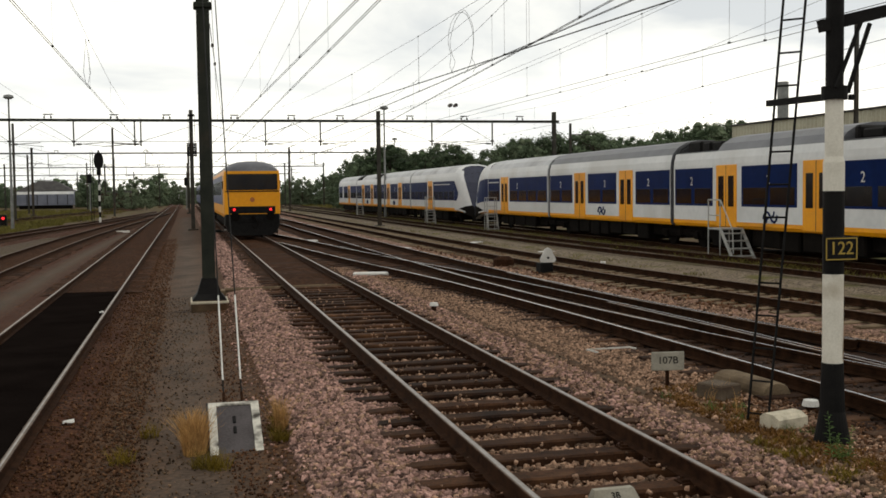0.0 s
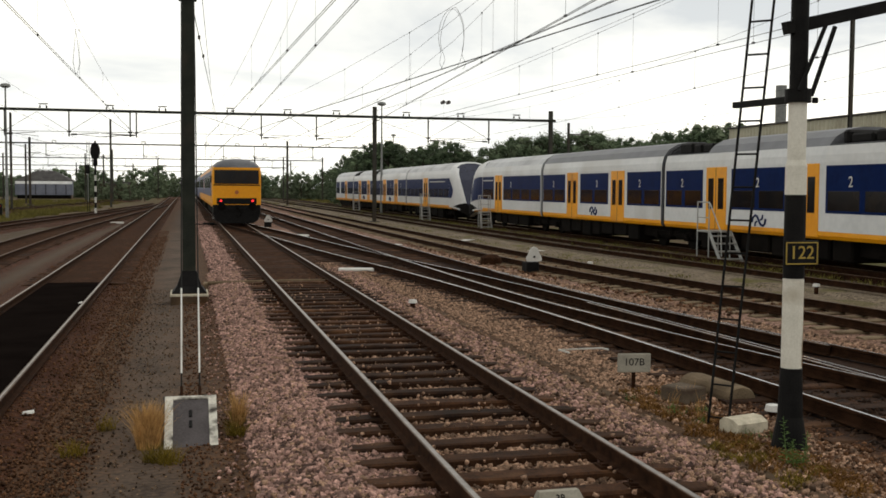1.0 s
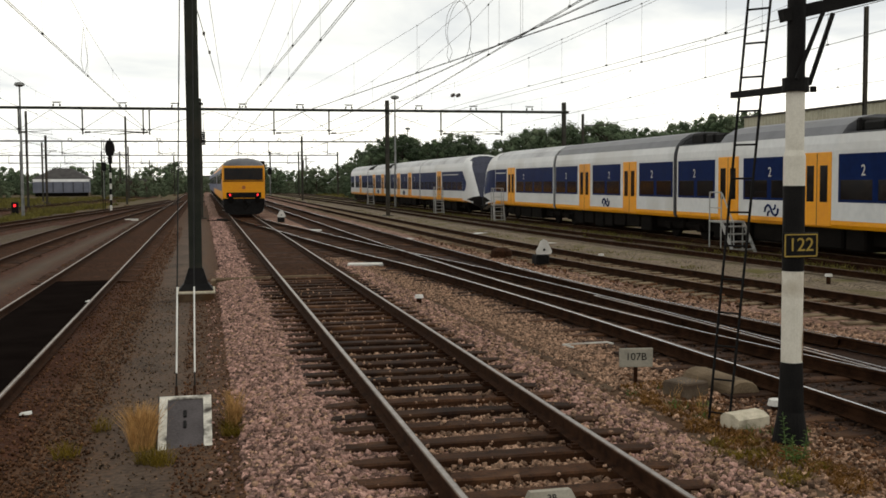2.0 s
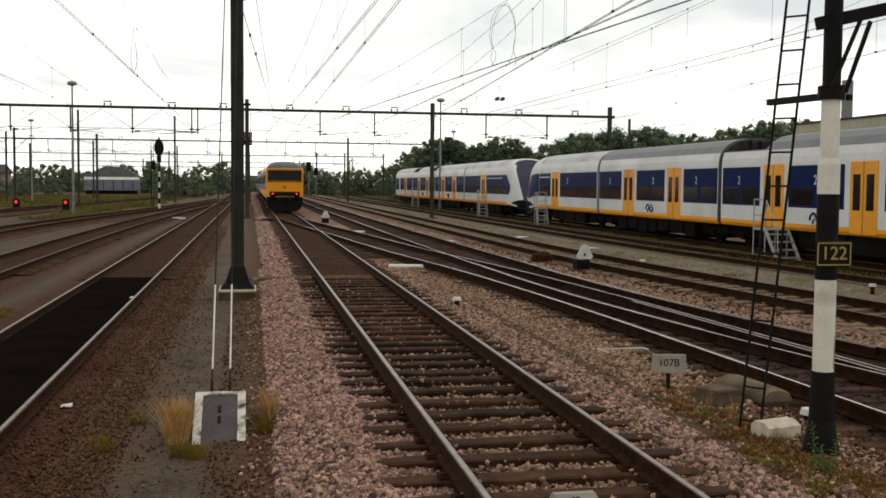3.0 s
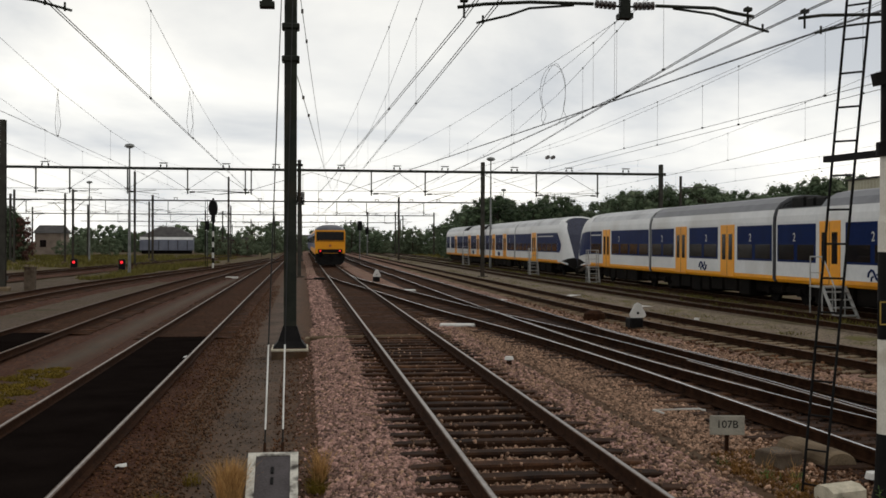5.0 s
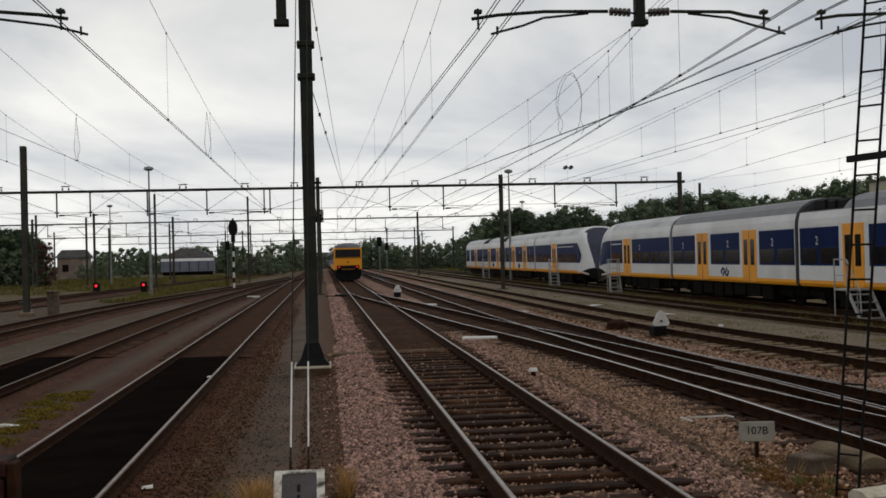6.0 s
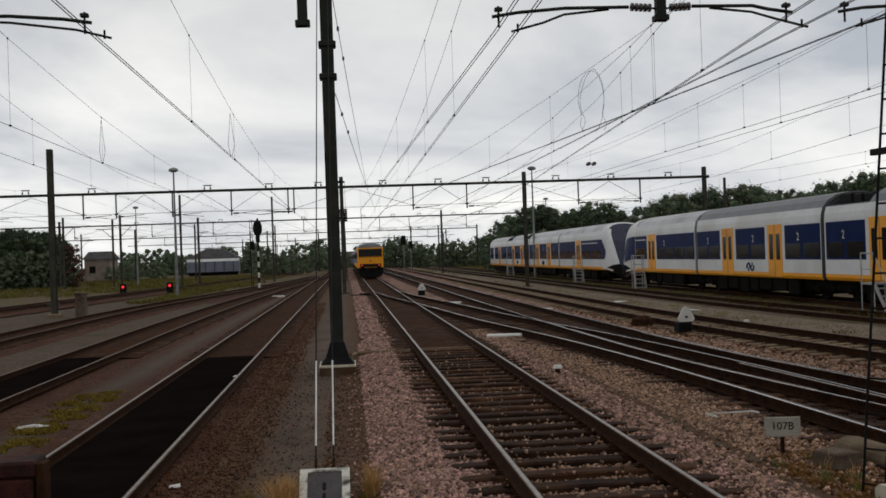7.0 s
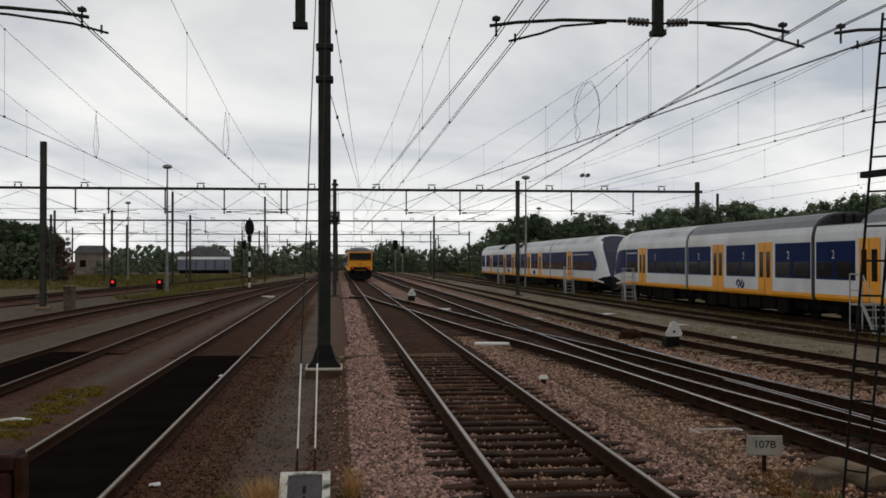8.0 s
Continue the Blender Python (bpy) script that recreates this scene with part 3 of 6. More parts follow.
# ---- tracks: two rails and single sleepers ----
def rail_shape(line, off, y0, y1, dz=0.0, band=0.015):
    """A rail: foot, web and head, the head's top with its own material."""
    prof = [(-0.07, -0.15), (0.07, -0.15), (0.07, -0.138), (0.012, -0.122), (0.012, -0.045), (0.036, -0.032), (0.036, -0.012), (0.031, -0.004), (band, 0.0),
            (-band, 0.0), (-0.031, -0.004), (-0.036, -0.012), (-0.036, -0.032), (-0.012, -0.045), (-0.012, -0.122), (-0.07, -0.138)]
    s = Shape()
    rings = []
    for y in np.arange(y0, min(y1, line[-1][1]) + 0.01, 2.0):
        x = x_on(line, y) + off
        rings.append([(x + px, y, pz + dz) for px, pz in prof])
    s.loft(rings, pick=lambda j, i: 1 if i == 8 else 2 if i in (7, 9) else 0)
    return s


def sleeper_mesh(length, mat, name="sleeper", seed=0):
    s = Shape()
    r = random.Random(int(length * 10) + seed)
    rings = []
    n = 8
    for i in range(n + 1):
        x = -length / 2 + length * i / n
        w, e = 0.125 + r.uniform(-0.012, 0.012), (0.02 if i in (0, n) else 0.0)
        a, b = r.uniform(-0.012, 0.012), r.uniform(-0.012, 0.004)
        x += r.uniform(-0.03, 0.03) if e else 0.0
        rings.append([(x, -w + e + a, -0.30), (x, w - e + a, -0.30), (x + r.uniform(-0.02, 0.02), w - e * 0.6 + a, -0.175 - e * 0.5), (x, w - 0.025 - e + a, -0.155 + b - e * 0.6), (x, -w + 0.025 + e + a, -0.155 + b - e * 0.6), (x + r.uniform(-0.02, 0.02), -w + e * 0.6 + a, -0.175 - e * 0.5)])
    s.loft(rings)
    return s.mesh(name, mat)


OAKS = [sleeper_mesh(2.6 + 0.03 * k, SLEEPER, seed=k) for k in range(5)]
OAK = lambda y: OAKS[int(y * 7.3) % 5]
CONC = sleeper_mesh(2.5, CONCRETE)


def track(key, label, top, y0, y1, sl_mesh, s0, s1, dz=0.0, spacing=0.6):
    t = thing("railway_track", label, "railway track", group="railway tracks")
    dz += LOW.get(key, 0.0)
    ln = LINE[key]
    for off in (-0.7535, 0.7535):
        part("rail", rail_shape(ln, off, y0, y1, dz, 0.017 if key in ("branch", "joining") else 0.011 if key == "pit" else 0.020 if key == "main" else 0.014), [GRIME if key in ("branch", "joining", "siding", "outer", "stabling") else RUST, top, GRIME if key in ("branch", "joining") else DULLTOP], t)
    n = int((s1 - s0) / spacing)
    for i in range(n):
        y = s0 + i * spacing
        x = x_on(ln, y)
        slope = math.degrees(math.atan(x_on(ln, y + 0.5) - x_on(ln, y - 0.5)))
        me = sl_mesh(y) if callable(sl_mesh) else sl_mesh
        if me is None:
            continue
        part("sleeper", me, None, t, at=pose(x + rnd.uniform(-0.04, 0.04), y + rnd.uniform(-0.025, 0.025), rnd.uniform(-0.014, 0.004) + dz, 0, rnd.uniform(-0.3, 0.3), -slope + rnd.uniform(-0.7, 0.7)))
    return t


track("main", "main track with polished rails on dark wooden sleepers", POLISH, -20, FAR, OAK, -18.4, 110)
track("branch", "diverging switch track with shiny rails on long timbers", BRIGHT, -20, 74, lambda y: OAKS[int(y * 5.1) % 5], -16, 60, dz=-0.004)
track("joining", "joining track with shiny rails crossing the switch track", BRIGHT, -20, FAR, lambda y: None if y < 33 else OAKS[1], 2, 110, dz=-0.008)
track("siding", "siding with dull rusty rails on pale sleepers", DULLTOP, -20, FAR, CONC, 10, 100)
track("outer", "outer siding with dull rusty rails", DULLTOP, -20, FAR, None, 15, 15)
track("stabling", "stabling track under the parked white and yellow trains", DULLTOP, -20, FAR, CONC, 18, 60)
track("pit", "pit track with polished rails along the drip tray", POLISH, -20, FAR, OAK, 28.8, 110)
track("third", "side track with rusty brown rails", DULLTOP, -20, 150, OAK, 30.4, 100)
track("fourth", "side track with rusty brown rails in gravel", DULLTOP, -20, 165, OAK, 30, 100)
track("fifth", "far side track with rusty rails", DULLTOP, -20, 300, OAK, 50, 120)

# chairs and spikes under the near rails of the main track
s = Shape()
for i in range(64):
    y = -18.4 + i * 0.6 + 6.6 * 3.0
    if y > 27:
        break
    for off in (-0.7535, 0.7535):
        s.box(off - 0.15, off + 0.15, y - 0.075, y + 0.075, -0.165, -0.143)
        for e in (-0.105, 0.105):
            s.rod((off + e, y + 0.03, -0.15), (off + e, y + 0.03, -0.112), 0.016, n=6)
            s.box(off + e - 0.03, off + e + 0.03, y - 0.05, y - 0.01, -0.15, -0.122)
tagged(part("rail_chairs", s, RUST), "rusty rail chairs and spikes on the main track sleepers", "rail chairs", kind="stuff")

# check rails and switch blades inside the crossing
for key, off, y0, y1, lab in (("branch", -0.68, 12, 30, "rusty check rail beside the running rail"), ("branch", 0.67, 9, 20, "shiny switch blade beside the running rail"),
                              ("joining", -0.67, 15, 30, "rusty check rail beside the running rail"), ("joining", 0.69, 13, 27, "dull check rail beside the running rail")):
    tagged(part("check_rail", rail_shape(LINE[key], off, y0, y1, -0.012, 0.012), [GRIME, DULLTOP if "rusty" in lab else BRIGHT, DULLTOP]), lab, "rail", group="check rails")


# ---- the parked commuter trains ----
RING = [(1.36, 0.80), (1.42, 0.90), (1.42, 1.02), (1.42, 2.95), (1.40, 3.15), (1.33, 3.40), (1.16, 3.66), (0.80, 3.86), (0.30, 3.95),
        (-0.30, 3.95), (-0.80, 3.86), (-1.16, 3.66), (-1.33, 3.40), (-1.40, 3.15), (-1.42, 2.95), (-1.42, 1.02), (-1.42, 0.90), (-1.36, 0.80)]


def ring_pick(j, i):
    if i in (0, 1, 15, 16):
        return 1
    if 5 <= i <= 11:
        return 2
    return 3 if i == 17 else 0


def side_panel(u0, u1, z0, z1, side, out, thick, c=0.03):
    s = Shape()
    x = side * (1.42 + out)
    s.box(x - side * thick, x, u0, u1, z0, z1, c)
    return s


def fit_side(car, windows, doors, twos, logo_at):
    """Windows, doors and marks on both sides of a car."""
    for side in (-1, 1):
        for a, b in windows:
            w = part("window", side_panel(a, b, 1.52, 2.86, side, 0.012, 0.05, 0.02), TRAIN_NAVY, car, "navy blue glazed window band")
            n = max(1, round((b - a) / 1.7))
            step = (b - a) / n
            # brown panels over the band's lower half, painting in the mirrored ballast
            for i in range(n):
                part("pane", side_panel(a + i * step + 0.12, a + (i + 1) * step - 0.12, 1.60, 2.14, side, 0.017, 0.02, 0.004), TRAIN_GLASS, w)
        for d in doors:
            door = part("door", side_panel(d - 0.70, d + 0.70, 0.84, 2.92, side, 0.02, 0.06, 0.015), TRAIN_YELLOW, car, "yellow double sliding door")
            part("seam", side_panel(d - 0.012, d + 0.012, 0.86, 2.90, side, 0.026, 0.02, 0.0), BELLOWS, door)
            for e in (-0.34, 0.34):
                part("door_window", side_panel(d + e - 0.19, d + e + 0.19, 1.52, 2.55, side, 0.027, 0.02, 0.008), TRAIN_GLASS, door)
        for u in twos:
            lettering("class_number", "2", 0.42, WHITE, car, Matrix.Translation((side * 1.446, u, 2.38)) @ pose(0, 0, 0, 90, 0, 90 * side), 0.003)
        if logo_at is not None:
            lg = Shape()
            x = side * 1.426
            y = logo_at
            for pts, rr in (((( -0.40, 1.16), (-0.36, 1.30), (-0.24, 1.38), (-0.10, 1.34), (0.0, 1.22), (0.10, 1.10), (0.24, 1.06), (0.36, 1.14), (0.40, 1.28)), 0.042),
                            (((-0.22, 1.04), (-0.20, 1.16), (-0.10, 1.19)), 0.035), (((0.22, 1.40), (0.20, 1.28), (0.10, 1.25)), 0.035)):
                lg.tube([(x, y + side * a, b) for a, b in pts], rr, 4)
            part("logo", lg, TRAIN_NAVY, car, "dark blue double arrow mark")


def light_strip(car, u0, u1):
    """A pale strip along the top of the window band, on both sides."""
    for side in (-1, 1):
        part("light_strip", side_panel(u0, u1, 2.60, 2.66, side, 0.022, 0.02, 0.004), WHITE, car, "pale strip above the window")


def bogie(parent, u):
    """A two-axle bogie: frame, springs and four wheels."""
    f = Shape()
    for sx in (-1, 1):
        f.box(sx * 0.98 - 0.07, sx * 0.98 + 0.07, u - 1.7, u + 1.7, 0.42, 0.62, 0.03)
        for e in (-1.25, 1.25):
            f.box(sx * 1.02 - 0.1, sx * 1.02 + 0.1, u + e - 0.16, u + e + 0.16, 0.30, 0.58, 0.04)
        f.rod((sx * 1.0, u, 0.45), (sx * 1.0, u, 0.80), 0.14, n=10)
    f.box(-0.98, 0.98, u - 0.2, u + 0.2, 0.4, 0.6, 0.04)
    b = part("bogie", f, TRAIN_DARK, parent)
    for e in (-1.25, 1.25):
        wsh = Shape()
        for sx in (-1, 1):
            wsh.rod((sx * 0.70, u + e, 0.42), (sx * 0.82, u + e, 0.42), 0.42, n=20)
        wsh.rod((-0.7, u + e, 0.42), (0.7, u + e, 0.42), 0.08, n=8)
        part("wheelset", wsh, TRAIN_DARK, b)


def shell_between(u0, u1, roof_gaps):
    """A car's shell; roof_gaps: stretches where the roof drops to a dark equipment well."""
    out = []
    cuts = sorted({u0, u1, *[c for gp in roof_gaps for c in gp]})
    for a, b in zip(cuts, cuts[1:]):
        low = any(g0 <= a and b <= g1 for g0, g1 in roof_gaps)
        ring = [(x * (1.0 if z < 3.5 else 0.97), min(z, 3.46) if low else z) for x, z in RING]
        s = Shape()
        s.loft([[(x, a, z) for x, z in ring], [(x, b, z) for x, z in ring]], 2,
               pick=(lambda j, i: 4 if 5 <= i <= 11 else (ring_pick(j, i))) if low else ring_pick)
        out.append((b - a, s))
    return [s for _, s in sorted(out, key=lambda p: -p[0])]


def roof_gear(car, a, b):
    gsh = Shape()
    u = a + 0.2
    while u < b - 0.4:
        l = min(rnd.uniform(0.5, 1.0), b - 0.2 - u)
        gsh.box(-1.05, 1.05, u, u + l, 3.44, rnd.uniform(3.70, 3.86), 0.06)
        u += l + 0.12
    part("roof_equipment", gsh, BLACK, car, "dark roof equipment in a well")


NOSE = 4.1


def nose(car, u, way):
    """The slanted cab end from u, pointing way along y."""
    s = Shape()
    def skin(q, x, z):
        """The place on the nose at q of its length, from a point of the body's ring."""
        up = (z - 0.8) / 3.15
        zz = 0.8 + (z - 0.8) * (1 - 0.05 * q * q) - 0.42 * q * q * (1 - up)
        bulge = math.sin(math.pi * min(1.0, max(0.0, (z - 0.5) / 2.2)))
        yy = q * (NOSE - (NOSE - 0.35) * (1.0 if way < 0 else 0.4) * (max(0.0, up - 0.2) / 0.8) ** 1.1 + 0.10 * bulge)
        return (x * (1 - 0.20 * q ** 2.6), u + way * yy, zz)

    rings = [[skin(k / 8, x, z) for x, z in RING] for k in range(9)]

    def paint(j, i):
        if 6 <= i <= 10:
            return 4 if j >= 6 else 0
        if i in (5, 11):
            return 0
        if i in (0, 16):
            return 1 if j < 4 else 5
        return 5 if i in (1, 15) and j >= 5 else 0
    s.loft(rings, 0, pick=paint, caps=False)
    k = len(s.v) - len(RING)
    s.f += [(k + a, k + a + 1, k + 16 - a, k + 17 - a) for a in range(8)]
    s.m += [5, 5, 4, 4, 4, 4, 4, 4]
    part("cab_nose", s, [TRAIN_WHITE, TRAIN_YELLOW, TRAIN_GREY, TRAIN_DARK, TRAIN_SCREEN, TRAIN_DARK], car, "white slanted cab nose with dark windscreen")
    sk = Shape()
    sk.box(-0.9, 0.9, u + way * (NOSE - 1.5), u + way * (NOSE - 0.25), 0.18, 0.95, 0.15)
    sk.rod((0, u + way * (NOSE - 0.5), 0.9), (0, u + way * (NOSE + 0.12), 0.9), 0.13, n=10)
    part("coupler_fairing", sk, TRAIN_DARK, car)
    for side in (-1, 1):
        for nm, mt, lab, zs, q0, q1 in (("cab_window", TRAIN_NAVY, "navy cab side window", (1.52, 1.75, 2.1, 2.5, 2.86), (0.01,) * 5, (0.14, 0.24, 0.32, 0.20, 0.02) if way < 0 else (0.72, 0.78, 0.82, 0.80, 0.72)),
                                        ("dark_cheek", TRAIN_DARK, "black lower nose fairing", (0.82, 1.05, 1.3, 1.52), (0.12, 0.34, 0.62, 0.90), (1.0, 1.0, 1.0, 1.0))):
            pl = Shape()
            rows = []
            for z, a, b in zip(zs, q0, q1):
                rows.append([skin(a + (b - a) * e / 4, side * (1.432 if z > 0.9 else 1.40), z) for e in range(5)])
            pl.loft(rows, close=False, caps=False)
            part(nm, pl, mt, car, lab)


def sprinter(label, cars):
    """cars: (y0, y1, doors, windows, twos, logo, roof wells, nose: 0, -1 or 1)."""
    t = thing("commuter_train", label, "train", pose(16.0, 0, 0), group="parked commuter trains")
    for k, (y0, y1, doors, windows, twos, logo_at, wells, end) in enumerate(cars):
        a, b = y0 + 0.17, y1 - 0.17
        if end == 1:
            b = y1 - NOSE
        if end == -1:
            a = y0 + NOSE
        skins = shell_between(a, b, wells)
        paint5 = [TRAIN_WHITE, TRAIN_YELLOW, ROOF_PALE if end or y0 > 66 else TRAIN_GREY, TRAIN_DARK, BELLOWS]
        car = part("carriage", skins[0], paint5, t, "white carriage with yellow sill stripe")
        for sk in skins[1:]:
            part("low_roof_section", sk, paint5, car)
        fit_side(car, windows, doors, twos, logo_at)
        for w0, w1 in wells:
            roof_gear(car, w0, w1)
        if end == 1:
            light_strip(car, doors[0] + 1.1, b - 0.1)
        if end == -1:
            light_strip(car, a + 1.2, doors[0] - 1.3)
        if end:
            nose(car, b if end == 1 else a, end)
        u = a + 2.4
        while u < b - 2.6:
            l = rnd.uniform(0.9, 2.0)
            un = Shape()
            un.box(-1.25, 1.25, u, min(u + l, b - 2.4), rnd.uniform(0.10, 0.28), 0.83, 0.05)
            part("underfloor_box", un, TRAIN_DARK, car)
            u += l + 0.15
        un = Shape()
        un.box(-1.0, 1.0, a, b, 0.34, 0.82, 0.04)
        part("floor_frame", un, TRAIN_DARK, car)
        if k:
            bogie(t, y0 if end != -1 else a + 1.9)
        if end == 1:
            bogie(t, b - 1.2)
        if end == -1 and not k:
            bogie(t, a + 1.9)
    for (y0, y1, *_), nxt in zip(cars, cars[1:]):
        bl = Shape()
        for i in range(5):
            yy = y1 - 0.17 + i * 0.085
            k = 0.965 if i % 2 else 0.94
            bl.loft([[(x * k, yy + d, 0.8 + (z - 0.8) * (k + 0.02)) for x, z in RING] for d in (-0.0425, 0.0425)])
        part("bellows", bl, BELLOWS, t, "dark rubber bellows between carriages")
    return t


def mid(y0, wells=(), logo_at=True):
    y1 = y0 + 14.02
    return (y0, y1, (y0 + 4.35, y0 + 9.67), ((y0 + 0.22, y0 + 3.38), (y0 + 5.35, y0 + 8.65), (y0 + 10.62, y0 + 13.8)),
            (y0 + 2.1, y0 + 6.6, y0 + 12.2), y0 + 7.0, wells, 0)


J = 36.72
sprinter("parked white blue and yellow commuter train", [
    (J - 28.04, J - 14.02, (J - 23.7, J - 18.4), ((J - 27.8, J - 24.7), (J - 22.7, J - 19.4), (J - 17.4, J - 14.25)), (), None, (), 0),
    (J - 14.02, J, (J - 9.4, J - 4.1), ((J - 13.8, J - 10.42), (J - 8.4, J - 5.1), (J - 3.15, J - 0.22)), (J - 11.6, J - 6.8, J - 1.6), J - 6.9, ((J - 3.3, J - 0.12), (J - 13.9, J - 10.4)), 0),
    mid(J),
    (J + 14.02, J + 29.1, (J + 21.65,), ((J + 14.25, J + 20.7), (J + 22.6, J + 24.97)), (J + 19.2,), None, (), 1),
])
K = J + 29.3
sprinter("second parked commuter train with slanted white nose", [
    (K, K + 18.6, (K + 11.4,), ((K + NOSE + 0.03, K + 10.4), (K + 12.4, K + 18.35)), (), None, (), -1),
    mid(K + 18.6),
    mid(K + 32.62, ((K + 32.8, K + 35.8), (K + 43.4, K + 46.5))),
    (K + 46.64, K + 60.0, (K + 52,), ((K + 46.9, K + 50.9), (K + 53, K + 56), (K + 57, K + 59.6)), (), None, (), 0),
])


def service_steps(y, wide=0.76, run=0.9):
    """Aluminium steps with a landing and rails, standing at a train door."""
    t = thing("service_steps", "aluminium service steps with handrails at a train door", "steps", pose(14.15, y, -0.24), group="service steps")
    x0, x1 = -0.40, -0.40 + wide
    p = Shape()
    p.box(x0 - 0.02, x1 + 0.02, -0.1, 0.75 if run > 0.6 else 0.35, 1.02, 1.08, 0.01)
    part("landing", p, ALU, t)
    back = 0.72 if run > 0.6 else 0.32
    for sx in (x0, x1):
        st = Shape()
        st.bar((sx, -0.1, 1.05), (sx, -0.1 - run, 0.02), 0.04, 0.12)
        part("stringer", st, ALU, t)
    for i in range(4):
        q = (i + 0.6) / 4.4
        sp = Shape()
        sp.box(x0 + 0.02, x1 - 0.02, -0.1 - run * q - 0.11, -0.1 - run * q + 0.11, 1.05 - 1.03 * q - 0.02, 1.05 - 1.03 * q + 0.02, 0.005)
        part("tread", sp, ALU, t)
    for sx in (x0, x1):
        for yy in (-0.08, back):
            lg = Shape()
            lg.rod((sx, yy, 0.0), (sx, yy, 2.0 if sx == x0 or run < 0.6 else 1.05), 0.022, n=8)
            part("leg", lg, ALU, t)
    h = Shape()
    h.tube([(x0, back, 2.0), (x0, -0.05, 2.0), (x0, -0.14, 1.95), (x0, -run, 1.05), (x0, -run - 0.05, 0.3)], 0.022, 8)
    h.tube([(x0, back, 1.5), (x0, -0.08, 1.5)], 0.018, 8)
    if run < 0.6:
        h.tube([(x0, -0.08, 2.0), (x1, -0.08, 2.0)], 0.022, 8)
        h.tube([(x0, -0.08, 1.5), (x1, -0.08, 1.5)], 0.018, 8)
    part("handrail", h, ALU, t)


service_steps(J - 5.15)
for y in (J + 22.6, K + 9.2, K + 41.3):
    service_steps(y, 0.6, 0.4)


# ---- the departing yellow train ----
INTERCITY = thing("intercity_train", "departing yellow intercity train with red tail lights", "train")


def coach(u0, u1, livery, cab):
    prof = [(1.32, 0.95), (1.40, 1.15), (1.41, 2.3), (1.40, 3.05), (1.34, 3.34), (1.12, 3.585), (0.7, 3.74), (0.25, 3.79),
            (-0.25, 3.79), (-0.7, 3.74), (-1.12, 3.585), (-1.34, 3.34), (-1.40, 3.05), (-1.41, 2.3), (-1.40, 1.15), (-1.32, 0.95)]
    s = Shape()
    start = u0 + (0.9 if cab else 0.0)

    def paint(j, i):
        if 4 <= i <= 10:
            return 1
        return 2 if i == 15 else 0
    s.loft([[(x, yy, z) for x, z in prof] for yy in (start, u1)], 0, pick=paint)
    body = part("coach_body", s, [livery, TRAIN_GREY, TRAIN_DARK], INTERCITY, "yellow coach body with grey roof" if cab else "blue coach body with grey roof", smooth=False)
    for side in (-1, 1):
        n = int((u1 - start - 3) / 2.1)
        band = Shape()
        band.box(side * 1.405, side * 1.42, start + 0.5, u1 - 0.6, 1.60, 3.10, 0.01)
        bd = part("window_band", band, COACH_BLUE, body, "dark blue window band")
        for i in range(n):
            ws = Shape()
            y = start + 2.5 + i * 2.1
            ws.box(side * 1.41, side * 1.428, y, y + 1.5, 2.08, 2.82, 0.006)
            part("window", ws, TRAIN_GLASS, bd)
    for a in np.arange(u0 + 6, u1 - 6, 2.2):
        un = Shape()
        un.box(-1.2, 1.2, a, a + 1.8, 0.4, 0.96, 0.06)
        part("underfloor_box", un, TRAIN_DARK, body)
    return body


cab_car = coach(0.0, 26.4, TRAIN_YELLOW, True)
for i in range(4):
    coach(26.9 + i * 26.9, 53.3 + i * 26.9, COACH_BLUE if i else TRAIN_YELLOW, False)
for i in range(5):
    for e in (3.6, 22.8):
        bogie(INTERCITY, i * 26.9 + e)
    gw = Shape()
    gw.box(-0.7, 0.7, i * 26.9 + 26.35, i * 26.9 + 26.95, 1.0, 3.3, 0.04)
    part("gangway", gw, BELLOWS, INTERCITY)

# the flat-fronted cab end
front = Shape()
prof = [(1.32, 0.95), (1.40, 1.15), (1.41, 2.3), (1.40, 3.05), (1.36, 3.30)]
full = prof + [(-x, z) for x, z in reversed(prof)]
front.loft([[(x * k, y, 0.95 + (z - 0.95) * h) for x, z in full] for y, k, h in ((0.9, 1.0, 1.03), (0.4, 1.0, 1.0), (0.08, 0.99, 1.0), (0.0, 0.965, 0.99))])
part("cab_front", front, TRAIN_YELLOW, cab_car, "flat yellow cab front")
dome = Shape()
top = [(1.36, 3.30), (1.30, 3.45), (1.10, 3.68), (0.7, 3.84), (0.25, 3.90), (-0.25, 3.90), (-0.7, 3.84), (-1.10, 3.68), (-1.30, 3.45), (-1.36, 3.30)]
dome.loft([[(x * k, y, 3.28 + (z - 3.30) * h * 0.86) for x, z in top] for y, k, h in ((0.92, 1.0, 1.0), (0.6, 0.99, 0.97), (0.25, 0.97, 0.8), (0.02, 0.93, 0.42))], close=False)
part("cab_roof", dome, TRAIN_GREY, cab_car, "grey domed cab roof", smooth=True)
ws = Shape()
ws.box(-1.27, 1.27, -0.03, 0.05, 2.33, 3.14, 0.05)
scr = part("windscreen", ws, TRAIN_GLASS, cab_car, "wide dark windscreen")
for sx in (-0.45, 0.5):
    wp = Shape()
    wp.bar((sx, -0.045, 2.36), (sx + 0.25, -0.045, 2.85), 0.02, 0.02)
    part("wiper", wp, BLACK, scr)
lip = Shape()
lip.box(-1.32, 1.32, -0.025, 0.05, 2.24, 2.30, 0.01)
part("front_ledge", lip, BLACK, cab_car)
em = Shape()
em.rod((0, -0.03, 1.85), (0, 0.02, 1.85), 0.12, n=14)
part("emblem", em, EMBLEM, cab_car)
